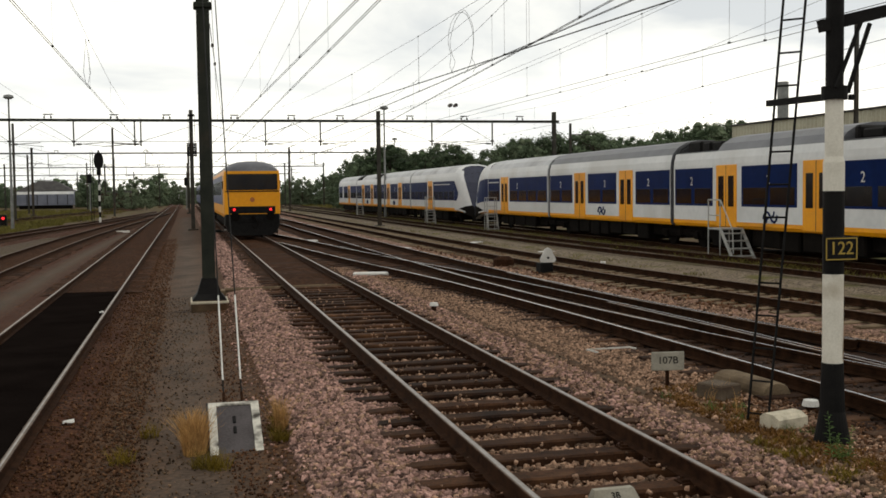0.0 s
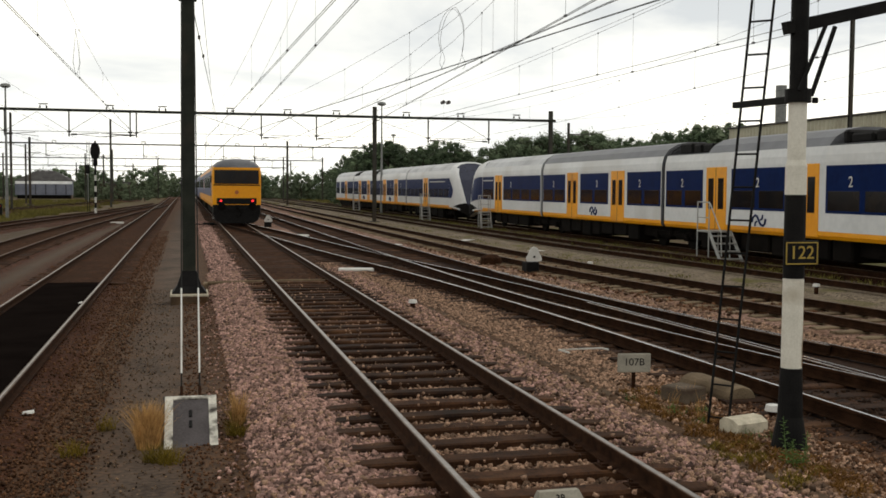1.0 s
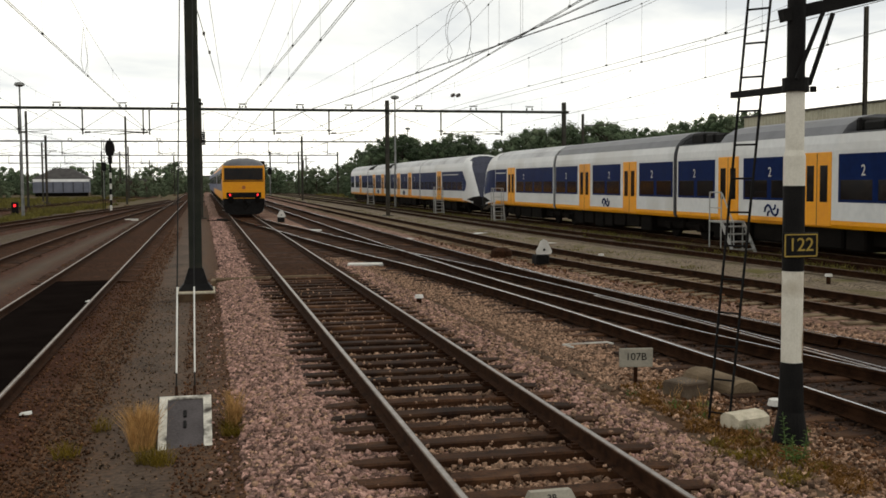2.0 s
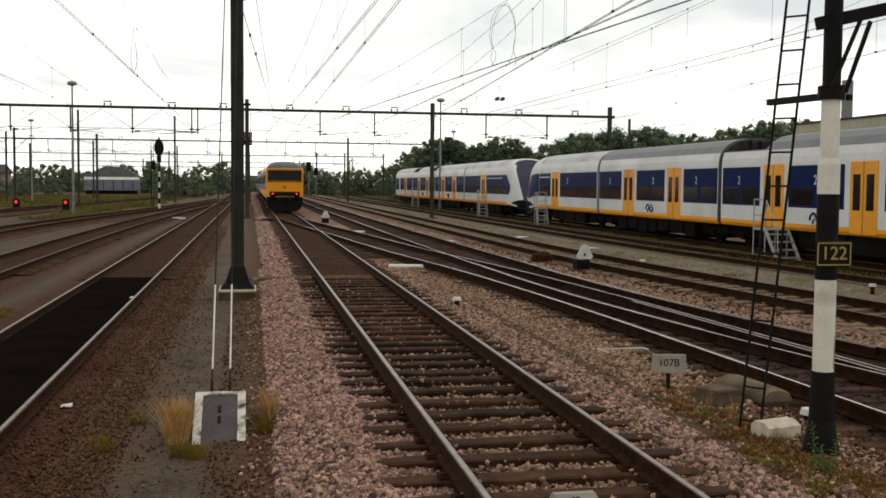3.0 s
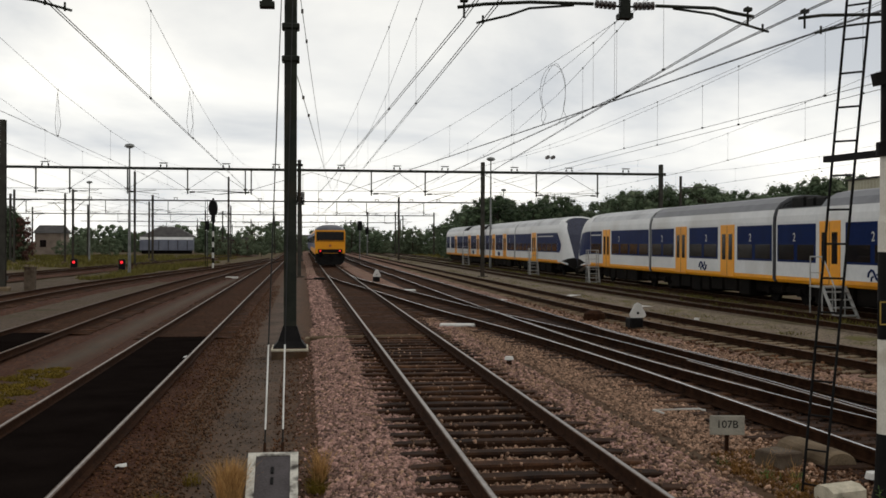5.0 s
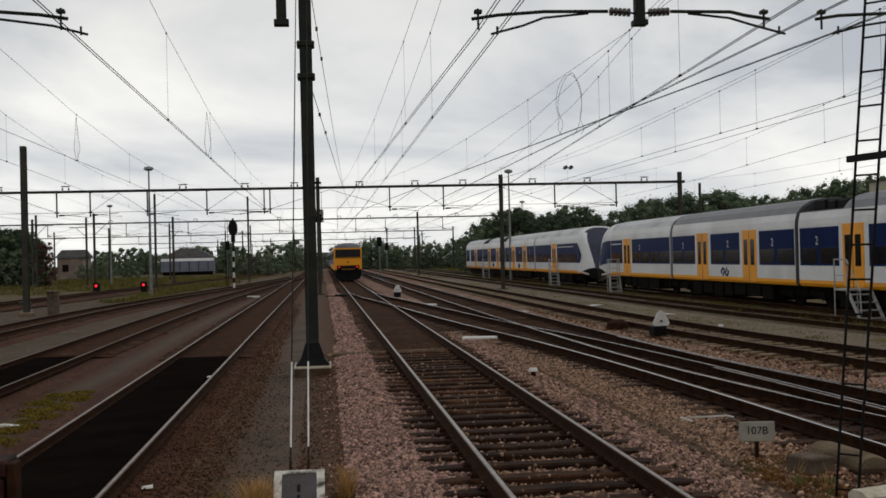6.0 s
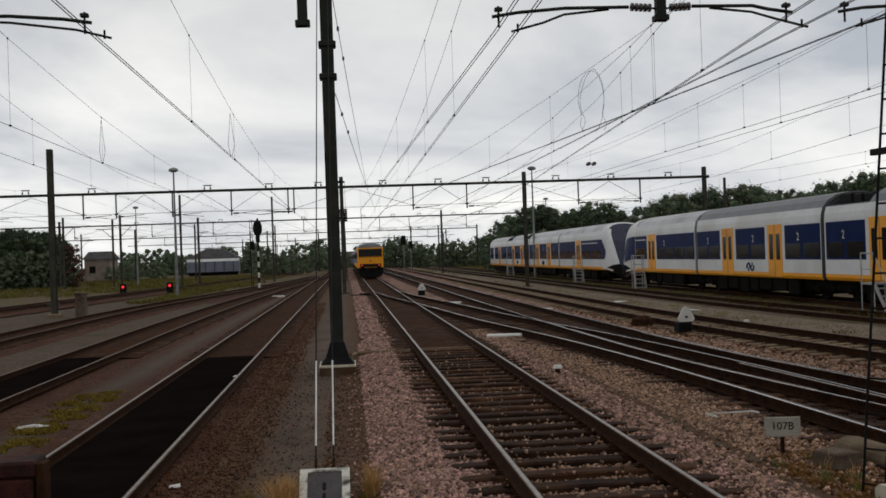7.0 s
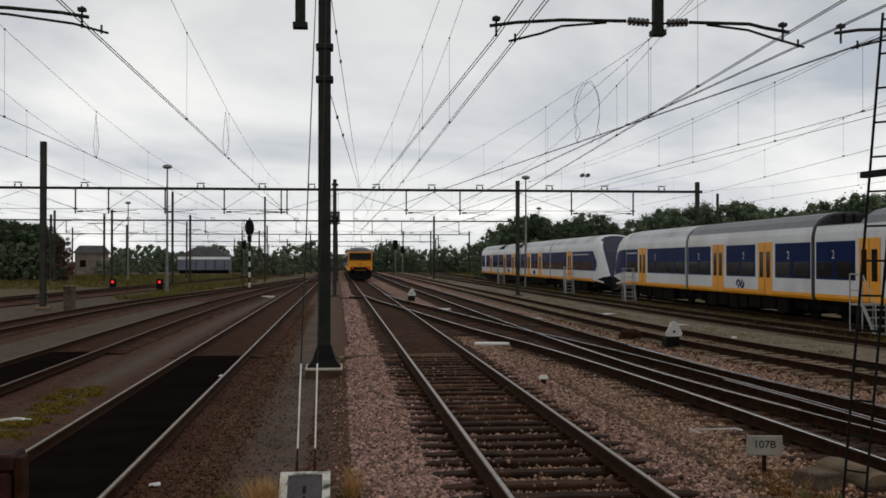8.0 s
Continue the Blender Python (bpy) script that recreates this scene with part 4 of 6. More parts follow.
lb = Shape()
lb.box(-1.14, 1.14, -0.03, 0.05, 1.16, 1.52, 0.04)
band = part("lamp_band", lb, BLACK, cab_car, "black lamp panel")
for sx in (-0.90, 0.90):
    lm = Shape()
    lm.rod((sx, -0.045, 1.36), (sx, -0.02, 1.36), 0.065, n=14)
    part("tail_light", lm, RED_GLOW, band, "lit red tail light")
    hs = Shape()
    hs.rod((sx, -0.036, 1.36), (sx, -0.025, 1.36), 0.15, n=14)
    part("lamp_rim", hs, BLACK, band)
lo = Shape()
lo.loft([[(x * k, y, z) for x, z in ((1.36, 1.13), (1.38, 0.62), (1.22, 0.24), (0.95, 0.06), (-0.95, 0.06), (-1.22, 0.24), (-1.38, 0.62), (-1.36, 1.13))] for y, k in ((0.8, 1.0), (0.1, 1.0), (-0.08, 0.96))])
lo.box(-0.5, 0.5, -0.12, 0.2, 0.70, 0.95, 0.04)
part("buffer_beam", lo, BLACK, cab_car, "black buffer beam and plough")
for sx in (-0.87, 0.87):
    bf = Shape()
    bf.rod((sx, 0.2, 1.02), (sx, -0.35, 1.02), 0.09, n=12)
    bf.rod((sx, -0.35, 1.02), (sx, -0.40, 1.02), 0.22, n=16)
    part("buffer", bf, TRAIN_DARK, cab_car)
for sx in (-1.24, 1.24):
    stp = Shape()
    for z in (0.30, 0.55):
        stp.box(sx - 0.13, sx + 0.13, 0.95, 1.35, z, z + 0.05, 0.01)
    for y in (0.97, 1.33):
        stp.box(sx - 0.02, sx + 0.02, y - 0.02, y + 0.02, 0.30, 0.98)
    part("cab_step", stp, ALU, cab_car, "pale metal cab step")
hook = Shape()
hook.box(-0.08, 0.08, -0.3, 0.2, 0.85, 1.1, 0.03)
hook.tube([(0.1, -0.1, 0.95), (0.25, -0.2, 0.6), (0.1, -0.15, 0.4), (-0.05, -0.1, 0.6)], 0.03, 6)
part("coupling_hook", hook, TRAIN_DARK, cab_car)
for sx in (-1.42, 1.42):
    mir = Shape()
    mir.box(sx - 0.05, sx + 0.05, 0.5, 0.75, 2.4, 2.8, 0.02)
    part("mirror", mir, BLACK, cab_car)


# ---- masts, gantries and wires ----
def h_beam(shape, x, y, z0, z1, w, d, t=0.022, m=0, taper=1.0):
    for sy in (-1, 1):
        shape.box(x - w / 2, x + w / 2, y + sy * d / 2 - t / 2, y + sy * d / 2 + t / 2, z0, z1, 0.0, m)
    shape.box(x - t / 2, x + t / 2, y - d / 2 + t / 2, y + d / 2 - t / 2, z0, z1, 0.0, m)


# the anchored mast on its pad, with two stay rods to a concrete block
mast = thing("anchor_mast", "dark green steel anchor mast on a concrete pad", "catenary mast", pose(-2.64, 23.2, 0))
s = Shape()
h_beam(s, 0, 0, 0.30, 10.6, 0.27, 0.27)
part("shaft", s, MAST, mast)
s = Shape()
s.loft([[(-0.36, -0.36, -0.10), (0.36, -0.36, -0.10), (0.36, 0.36, -0.10), (-0.36, 0.36, -0.10)],
        [(-0.25, -0.25, 0.04), (0.25, -0.25, 0.04), (0.25, 0.25, 0.04), (-0.25, 0.25, 0.04)],
        [(-0.15, -0.15, 0.36), (0.15, -0.15, 0.36), (0.15, 0.15, 0.36), (-0.15, 0.15, 0.36)]])
part("foot", s, BLACK, mast, "flared black foot")
s = Shape()
s.box(-0.38, 0.38, -0.60, 0.55, -0.45, -0.10, 0.03)
part("pad", s, PATH_M, mast, "dark weathered concrete pad")
s = Shape()
s.box(-0.39, 0.39, -0.61, -0.56, -0.145, -0.094, 0.01)
s.box(-0.39, -0.35, -0.56, 0.5, -0.145, -0.094, 0.01)
s.box(0.35, 0.39, -0.56, 0.5, -0.145, -0.094, 0.01)
part("pad_rim", s, CONC_WHITE, mast, "pale painted rim")
for z in (6.05, 6.75):
    s = Shape()
    s.box(-0.19, 0.19, -0.19, 0.19, z, z + 0.12, 0.02)
    part("clamp", s, MAST, mast)
block = thing("anchor_block", "sloped concrete anchor block with whitewashed rim", "anchor block", pose(-2.665, 10.35, 0))
s = Shape()
s.add([(-0.27, -0.56, -0.46), (0.25, -0.56, -0.46), (0.25, 0.5, -0.42), (-0.27, 0.5, -0.42), (-0.245, -0.52, -0.378), (0.245, -0.52, -0.378), (0.25, 0.40, 0.035), (-0.25, 0.40, 0.035), (-0.27, 0.5, 0.02), (0.25, 0.5, 0.02)],
      [(0, 1, 5, 4), (4, 5, 6, 7), (7, 6, 9, 8), (1, 2, 9, 6, 5), (3, 0, 4, 7, 8), (2, 3, 8, 9), (3, 2, 1, 0)])
part("body", s, CONC_DARK, block, "dark grey concrete body")
slope = math.degrees(math.atan2(0.35, 0.78))
up = Matrix.Translation((0, 0.01, -0.14)) @ pose(0, 0, 0, slope, 0, 0)
for x0, x1, y0, y1 in ((-0.25, -0.17, -0.56, 0.42), (0.17, 0.25, -0.53, 0.42), (-0.17, 0.17, 0.36, 0.42)):
    s = Shape()
    s.box(x0, x1, y0, y1, -0.01, 0.012, 0.004)
    part("white_rim", s, FLAKED, block, "flaking white paint", at=up)
for y in (-0.05, 0.12):
    s = Shape()
    s.box(-0.018, 0.012, y - 0.055, y + 0.055, 0.0, 0.016, 0.006)
    part("iron_cleat", s, BLACK, block, at=up)
for sx in (-0.095, 0.085):
    stay = thing("stay_rod", "mast stay rod with a white warning sleeve", "stay rod", group="stay rods")
    a, b = Vector((-2.66 + sx, 10.72, -0.02)), Vector((-2.64 + sx * 1.1, 23.05, 10.1))
    d = (b - a).normalized()
    s = Shape()
    s.rod(a, b, 0.008, n=6)
    part("rod", s, BLACK, stay)
    s = Shape()
    s.rod(a + d * 0.38, a + d * 1.62, 0.0092, n=8)
    part("sleeve", s, WHITE, stay, "white plastic sleeve")
    s = Shape()
    s.rod(a + d * 0.02, a + d * 0.20, 0.015, n=8)
    part("turnbuckle", s, RUST, stay)


# gantries over all the tracks
def gantry(y, x0, x1, masts, drops, small, z=7.18):
    t = thing("catenary_gantry", "dark steel gantry spanning the tracks", "gantry", group="catenary gantries")
    s = Shape()
    s.box(x0, x1, y - 0.07, y + 0.07, z - 0.10, z + 0.08)
    part("beam", s, MAST, t)
    for x in masts:
        s = Shape()
        h_beam(s, x, y + 0.2, -0.8, z + 0.72, 0.26, 0.26)
        s.box(x - 0.35, x + 0.35, y - 0.15, y + 0.55, -0.8, -0.2, 0.03)
        part("mast", s, MAST_G, t)
    for x in drops:
        s = Shape()
        s.box(x - 0.045, x + 0.045, y - 0.045, y + 0.045, z - 1.75, z - 0.10)
        s.box(x - 0.12, x + 0.12, y - 0.06, y + 0.06, z - 1.48, z - 1.38)
        dp = part("drop_post", s, MAST_G, t)
        way = -1 if int(abs(x) * 10) % 2 else 1
        s = Shape()
        s.tube([(x, y, z - 1.62), (x + way * 0.5, y, z - 1.60), (x + way * 1.9, y, z - 1.50)], 0.022, 5)
        s.tube([(x + way * 0.6, y, z - 1.60), (x + way * 2.1, y, z - 1.76)], 0.016, 5)
        s.rod((x + way * 0.14, y, z - 1.61), (x + way * 0.5, y, z - 1.60), 0.06, n=8)
        part("registration_arm", s, MAST_G, dp)
    for x in small:
        s = Shape()
        s.tube([(x - 0.22, y, z + 0.08), (x - 0.17, y, z + 0.34), (x + 0.17, y, z + 0.34), (x + 0.22, y, z + 0.08)], 0.025, 5)
        s.rod((x - 0.30, y, z + 0.37), (x + 0.30, y, z + 0.37), 0.03, n=6)
        for e in (-0.22, 0.22):
            s.rod((x + e, y, z + 0.12), (x + e * 0.9, y, z + 0.24), 0.06, n=8)
        part("insulator_frame", s, MAST_G, t)
    s = Shape()
    ds = sorted(drops)
    s.tube([(ds[0], y, z - 1.43), (ds[-1], y, z - 1.43)], 0.016, 4)
    for a, b in zip(ds, ds[1:]):
        if b - a > 2.4:
            m = (a + b) / 2
            s.tube([(a, y, z - 1.43), (m, y, z - 0.15)], 0.016, 4)
            s.tube([(b, y, z - 1.43), (m, y, z - 0.15)], 0.016, 4)
    part("span_wire", s, WIRE, t)
    return t


MASTS = (-40.5, -22.45, -2.6, 10.35, 23.5)
gantry(75, -46, 23.8, MASTS, (-38, -33, -27, -20.2, -18, -14.2, -10.2, -6.3, -5.9, 2.4, 6.2, 14.2, 18.7), (-24, -19.6, -11.8, -7.6, -4.2, 0.3, 4.2, 7.6, 12.6, 16.6, 20.8))
for k in range(2):
    wt = thing("tension_weight", "dark stack of tension weights on a gantry mast", "weight", group="tension weights")
    s = Shape()
    for i in range(7):
        s.rod((-2.80 + k * 0.44, 75.0, 4.75 + i * 0.13), (-2.80 + k * 0.44, 75.0, 4.86 + i * 0.13), 0.13, n=12)
    s.rod((-2.80 + k * 0.44, 75.0, 4.7), (-2.80 + k * 0.44, 75.0, 7.6), 0.015, n=5)
    s.box(min(-2.6, -2.80 + k * 0.44), max(-2.6, -2.80 + k * 0.44), 75.0, 75.1, 7.45, 7.6)
    part("weight_block", s, BLACK, wt)
gantry(145, -60, 24, (-40, -22, -2.6, 10.6, 24), (-38, -28, -20, -14, -8, 2.2, 6.2, 14), (-30, -19, -8, 0, 4, 7.6, 12.3, 16), 7.62)
gantry(215, -60, 24, (-36, -18, -2.6, 10.6, 24), (-38, -28, -20, -14, -8, 2.2, 6.2, 14), (-19, -8, 0, 4, 7.6, 12.3), 7.55)
gantry(290, -60, 24, (-30, -16, -2.6, 10.6, 24), (-38, -28, -20, -14, -8, 2.2, 6.2, 14), (-8, 0, 4, 8), 7.5)
gantry(370, -60, 24, (-26, -14, -2.6, 10.6), (-38, -28, -20, -14, -8, 2.2, 6.2), (), 7.4)

# the gantry above, whose hanging posts carry the registration arms
near = thing("catenary_gantry", "dark steel gantry with hanging posts and insulated arms", "gantry", group="catenary gantries")
s = Shape()
s.box(-18, 19, 15.9, 16.1, 8.0, 8.25)
part("beam", s, MAST, near)
for x in (-17.5, 18.6):
    s = Shape()
    h_beam(s, x, 16, -0.8, 8.8, 0.28, 0.28)
    part("mast", s, MAST, near)


def insulator(shape, p, q, m=1):
    p, q = Vector(p), Vector(q)
    for i in range(5):
        c = p.lerp(q, (i + 0.5) / 5)
        d = (q - p).normalized() * 0.02
        shape.rod(c - d, c + d, 0.065, n=10, m=m)
    shape.rod(p, q, 0.028, n=6, m=m)


for x, arms in ((2.59, ((-1, 0.26, 0.0), (1, 4.85, 4.6))), (-2.91, ()), (-9.3, ((1, -5.85, -6.0),)), (9.2, ((-1, 5.75, 5.9),))):
    s = Shape()
    s.box(x - 0.075, x + 0.075, 15.93, 16.07, 5.68, 8.0)
    s.box(x - 0.11, x + 0.11, 15.9, 16.1, 5.66, 5.74)
    post = part("hanging_post", s, MAST, near)
    for way, tip, wire_x in arms:
        a = Shape()
        insulator(a, (x + way * 0.14, 16, 5.86), (x + way * 0.48, 16, 5.88))
        mid_x = x + way * 0.5 + (tip - x - way * 0.5) * 0.55
        out = tip + (0.30 if way < 0 else -0.15) * (-1 if way < 0 else 1)
        low = tip if way < 0 else tip + 0.12
        a.tube([(x + way * 0.5, 16, 5.88), (mid_x, 16, 5.875), (out - way * 0.4, 16, 5.82), (out, 16, 5.76)], 0.028, 6)
        a.tube([(x + way * 0.80, 16.05, 5.86), (mid_x, 16.05, 5.79), (low - way * 0.5, 16.05, 5.67), (low, 16.05, 5.54)], 0.020, 6)
        a.rod((out - way * 0.10, 16, 5.92), (out - way * 0.10, 16, 5.60), 0.018, n=6)
        a.box(out - way * 0.10 - 0.06, out - way * 0.10 + 0.06, 15.95, 16.05, 5.84, 5.90, 0.01)
        a.rod((low - way * 0.10, 16.05, 5.66), (low - way * 0.10, 16.05, 5.53), 0.018, n=6)
        a.rod((x, 16, 5.84), (x + way * 0.16, 16, 5.86), 0.016, n=6)
        part("registration_arm", a, [MAST, CERAMIC], post, "steel arm with ribbed brown insulator")


def catenary(label, spans, zc=5.55, zm=(), drop=9.0, twin=False, r=0.0078, sag=1.15):
    """Contact wire, sagging messenger and droppers through (x, y) supports; zm: the messenger's height at each support."""
    t = thing("overhead_line", label, "overhead line", group="overhead lines")
    zm = list(zm) + [7.25] * (len(spans) - len(zm))
    for dx in ((-0.025, 0.025) if twin else (0.0,)):
        s = Shape()
        s.tube([(x + dx, y, zc) for x, y in spans], r, 5)
        part("contact_wire", s, WIRE, t)
    m, d = Shape(), Shape()
    pts = []
    for ((x0, y0), (x1, y1)), (z0, z1) in zip(zip(spans, spans[1:]), zip(zm, zm[1:])):
        L = y1 - y0
        sg = sag * min(1.0, (L / 58) ** 2)
        n = max(4, int(L / drop))
        for i in range(n + 1):
            u = i / n
            z = max(z0 + (z1 - z0) * u - 4 * sg * u * (1 - u), zc + 0.25)
            p = (x0 + (x1 - x0) * u, y0 + L * u, z)
            if i < n:
                pts.append(p)
            if 0 < i < n:
                d.rod((p[0], p[1], zc), p, 0.004, n=4)
                d.box(p[0] - 0.022, p[0] + 0.022, p[1] - 0.04, p[1] + 0.04, zc - 0.012, zc + 0.03)
                d.box(p[0] - 0.015, p[0] + 0.015, p[1] - 0.025, p[1] + 0.025, z - 0.02, z + 0.02)
    pts.append((*spans[-1], zm[len(spans) - 1]))
    m.tube(pts, r * 0.7, 5)
    part("messenger_wire", m, WIRE, t)
    tagged(part("dropper_set", d, WIRE, t), kind="stuff")
    return t


HI = (8.45, 8.45, 7.3)
catenary("twin contact wires over the main track", [(0.05, -45), (0.02, 16), (-0.9, 60), (-1.3, 75), (-0.2, 145), (0.2, 215), (0, 290), (0, 370)], zm=(8.45, 8.45, 6.75, 7.3), twin=True, sag=0.9)
catenary("contact wires above the main track", [(0.3, -45), (0.35, 16), (0.4, 75), (-0.2, 145)], zm=HI, twin=True)
JOIN = catenary("contact wires over the joining track", [(5.1, -45), (4.86, 16), (4.5, 75), (4.3, 145), (4.2, 215), (4.2, 290)], zm=(7.9, 7.9, 7.3), twin=True)
catenary("contact wires crossing towards the siding", [(2.6, -15), (4.35, 16), (5.36, 32), (8.1, 75), (7.8, 145)], zm=(7.6, 7.6, 6.7, 7.3), twin=True, sag=0.7)
catenary("contact wires crossing towards the main track", [(9.0, -15), (5.76, 16), (2.53, 50), (0.4, 75), (0.1, 145)], zm=(7.9, 7.9, 6.6, 7.3), twin=True, sag=0.7)
catenary("contact wires over the rusty siding", [(10.6, -15), (9.7, 16), (8.79, 44), (8.0, 75), (7.8, 145), (7.8, 215), (7.9, 290)], zm=(7.4, 7.4, 6.4, 7.2), sag=0.5)
catenary("contact wires between the sidings", [(11.2, -15), (10.3, 16), (9.56, 42), (8.9, 75), (8.4, 145)], zm=(7.7, 7.7, 6.9, 7.2), sag=0.4)
catenary("contact wires over the outer siding", [(11.6, -45), (12.2, 16), (15.6, 50), (16.0, 75), (16, 145), (16, 215)], zm=(7.3, 7.3, 6.6, 7.2), sag=0.5)
catenary("contact wires beyond the parked trains", [(20.5, -45), (20.2, 16), (21.2, 75), (20.4, 145)], zm=(7.2,))
PITLINE = catenary("contact wires over the pit track", [(-5.95, -45), (-5.95, 16), (-5.92, 75), (-5.3, 145), (-5.1, 215), (-5.1, 290)], zm=HI, twin=True)
SIDELINE = catenary("contact wires over a side track", [(-10.0, -45), (-10.1, 16), (-10.4, 75), (-7, 145)], zm=HI)
catenary("contact wires over a side track in gravel", [(-9.6, -45), (-11.5, 16), (-14.2, 75), (-9, 145)], zm=HI)
catenary("contact wires over a far side track", [(-26.5, -20), (-25.5, 16), (-21.0, 75), (-16, 145), (-11, 215)], zm=HI)
catenary("contact wires over the far sidings", [(-34, 16), (-30.0, 75), (-26, 145), (-20, 215)], zm=(8.4, 7.3))

for k, (xa, xb, xc) in enumerate(((-17.5, -13.0, -9.0), (-24.5, -19.5, -14.0), (-36.5, -31.0, -24.0), (-42.0, -37.0, -30.0), (10.6, 10.2, 9.6))):
    catenary("thin contact wire over a distant siding", [(xa, 75), (xb, 145), (xc, 215), (xc * 0.7, 290)], zc=5.5 + 0.12 * (k % 2), zm=(7.0, 7.4, 7.3, 7.2), drop=12.0, r=0.010, sag=0.9)

# the wires that end at the anchor mast
for z0, z1, x1, lab in ((7.9, 7.1, -0.8, "thin anchored wire leaving the mast high up"), (5.75, 5.6, -0.3, "thin anchored wire leaving the mast")):
    t = thing("anchor_wire", lab, "wire", group="anchor wires")
    s = Shape()
    s.tube([(-2.5 + (x1 + 2.5) * q, 23.2 + 52 * q, z0 + (z1 - z0) * q - 0.5 * q * (1 - q)) for q in [i / 12 for i in range(13)]], 0.009, 5)
    part("strand", s, WIRE, t)
    s = Shape()
    for q in (0.06, 0.13):
        s.box(-2.5 + (x1 + 2.5) * q - 0.03, -2.5 + (x1 + 2.5) * q + 0.03, 23.2 + 52 * q - 0.12, 23.2 + 52 * q + 0.12, z0 + (z1 - z0) * q - 0.06, z0 + (z1 - z0) * q + 0.0)
    tagged(part("clamp_set", s, CERAMIC, t), kind="stuff")

# jumper cables looping between messenger and contact wires
for line, x, y, z in ((PITLINE, -5.94, 34.6, 6.95), (SIDELINE, -10.2, 35.6, 6.95), (PITLINE, -5.94, 96, 6.6)):
    s = Shape()
    s.tube([(x - 0.02, y, 5.55), (x - 0.10, y + 0.1, 5.95), (x, y, z)], 0.007, 4)
    s.tube([(x + 0.02, y, 5.55), (x + 0.12, y - 0.1, 5.90), (x, y, z)], 0.007, 4)
    part("jumper_wire", s, WIRE, line)
LOOPS = (((-0.20, 5.57), (-0.30, 5.72), (-0.27, 5.95), (-0.34, 6.25), (-0.27, 6.62), (-0.08, 6.86), (0.14, 6.86), (0.30, 6.60), (0.35, 6.25), (0.30, 5.92), (0.20, 5.68), (0.10, 5.57)),
         ((-0.34, 5.57), (-0.24, 5.78), (-0.33, 5.98), (-0.36, 6.25), (-0.22, 6.66), (0.0, 6.88), (0.12, 6.80), (0.25, 6.55), (0.27, 6.20), (0.22, 5.90), (0.32, 5.70), (0.24, 5.57)))
for k, loop in enumerate(LOOPS):
    s = Shape()
    vs = [Vector((4.77 + u * 1.09, 30.1 - k * 0.35, 5.55 + (z - 5.57) * 1.33)) for u, z in loop]
    pts = []
    for i in range(len(vs) - 1):
        p0, p1, p2, p3 = vs[max(i - 1, 0)], vs[i], vs[i + 1], vs[min(i + 2, len(vs) - 1)]
        for e in range(4):
            q = e / 4
            pts.append(0.5 * (2 * p1 + (p2 - p0) * q + (2 * p0 - 5 * p1 + 4 * p2 - p3) * q * q + (3 * p1 - p0 - 3 * p2 + p3) * q ** 3))
    s.tube(pts + [vs[-1]], 0.006, 5)
    part("jumper_loop", s, WIRE, JOIN, "thin looping jumper cable")
# section insulators where two wires cross
for x, y in ((7.36, 41.9), (7.58, 41.9)):
    s = Shape()
    s.rod((x, y - 0.14, 5.60), (x, y + 0.14, 5.60), 0.075, n=10)
    s.rod((x, y - 0.2, 5.56), (x, y + 0.2, 5.56), 0.03, n=6)
    part("section_insulator", s, CERAMIC, JOIN, "dark ribbed section insulator")


# ---- the numbered post with its ladder ----
post = thing("numbered_post", "black and white banded steel post with number plate", "signal post", pose(2.615, 8.4, 0))
bands = ((-0.42, -0.20, 0.20, 0.18, BLACK), (-0.20, 0.10, 0.165, 0.112, BLACK), (0.10, 0.54, 0.112, 0.097, BLACK), (0.54, 1.35, 0.092, 0.092, POST_WHITE), (1.35, 2.10, 0.094, 0.094, BLACK), (2.10, 2.36, 0.094, 0.094, POST_WHITE), (2.40, 2.93, 0.080, 0.080, POST_WHITE), (2.93, 5.4, 0.078, 0.078, BLACK))
for z0, z1, r0, r1, mt in bands:
    s = Shape()
    s.rod((0, 0, z0), (0, 0, z1), r0, r1, n=24)
    part("band", s, mt, post, "white painted band" if mt is POST_WHITE else "black painted band", smooth=False)
for a, z0, z1, w in ((-38, 0.56, 1.22, 0.13), (-30, 0.56, 0.95, 0.10), (-22, 0.555, 0.66, 0.22), (-52, 0.56, 0.85, 0.07)):
    s = Shape()
    rows = []
    for e in range(7):
        z = z0 + (z1 - z0) * e / 6
        half = w * (1 - (e / 6) ** 1.5) * (0.8 + 0.4 * noise.noise((e * 0.9, a, 1.0))) + 0.01
        rows.append([(0.0935 * math.cos(radians(a) + half * k), 0.0935 * math.sin(radians(a) + half * k), z) for k in (-1, -0.4, 0.4, 1)])
    s.loft(rows, close=False, caps=False)
    part("rust_run", s, RUST_RUN, post, "brown rust run down the white paint")
s = Shape()
s.rod((0, 0, 2.355), (0, 0, 2.41), 0.094, 0.080, n=24)
part("reducer", s, POST_WHITE, post)
s = Shape()
s.box(-0.17, 0.17, -0.125, -0.105, 1.47, 1.695, 0.006)
plate = part("number_plate", s, BLACK, post, "black plate with yellow rim and number")
for x0, x1, z0, z1 in ((-0.155, 0.155, 1.672, 1.682), (-0.155, 0.155, 1.483, 1.493), (-0.158, -0.148, 1.49, 1.675), (0.148, 0.158, 1.49, 1.675)):
    s = Shape()
    s.box(x0, x1, -0.131, -0.124, z0, z1)
    part("rim", s, SIGN_YELLOW, plate)
lettering("number", "122", 0.165, SIGN_YELLOW, plate, Matrix.Translation((0, -0.128, 1.583)) @ pose(0, 0, 0, 90, 0, 0), 0.003)
s = Shape()
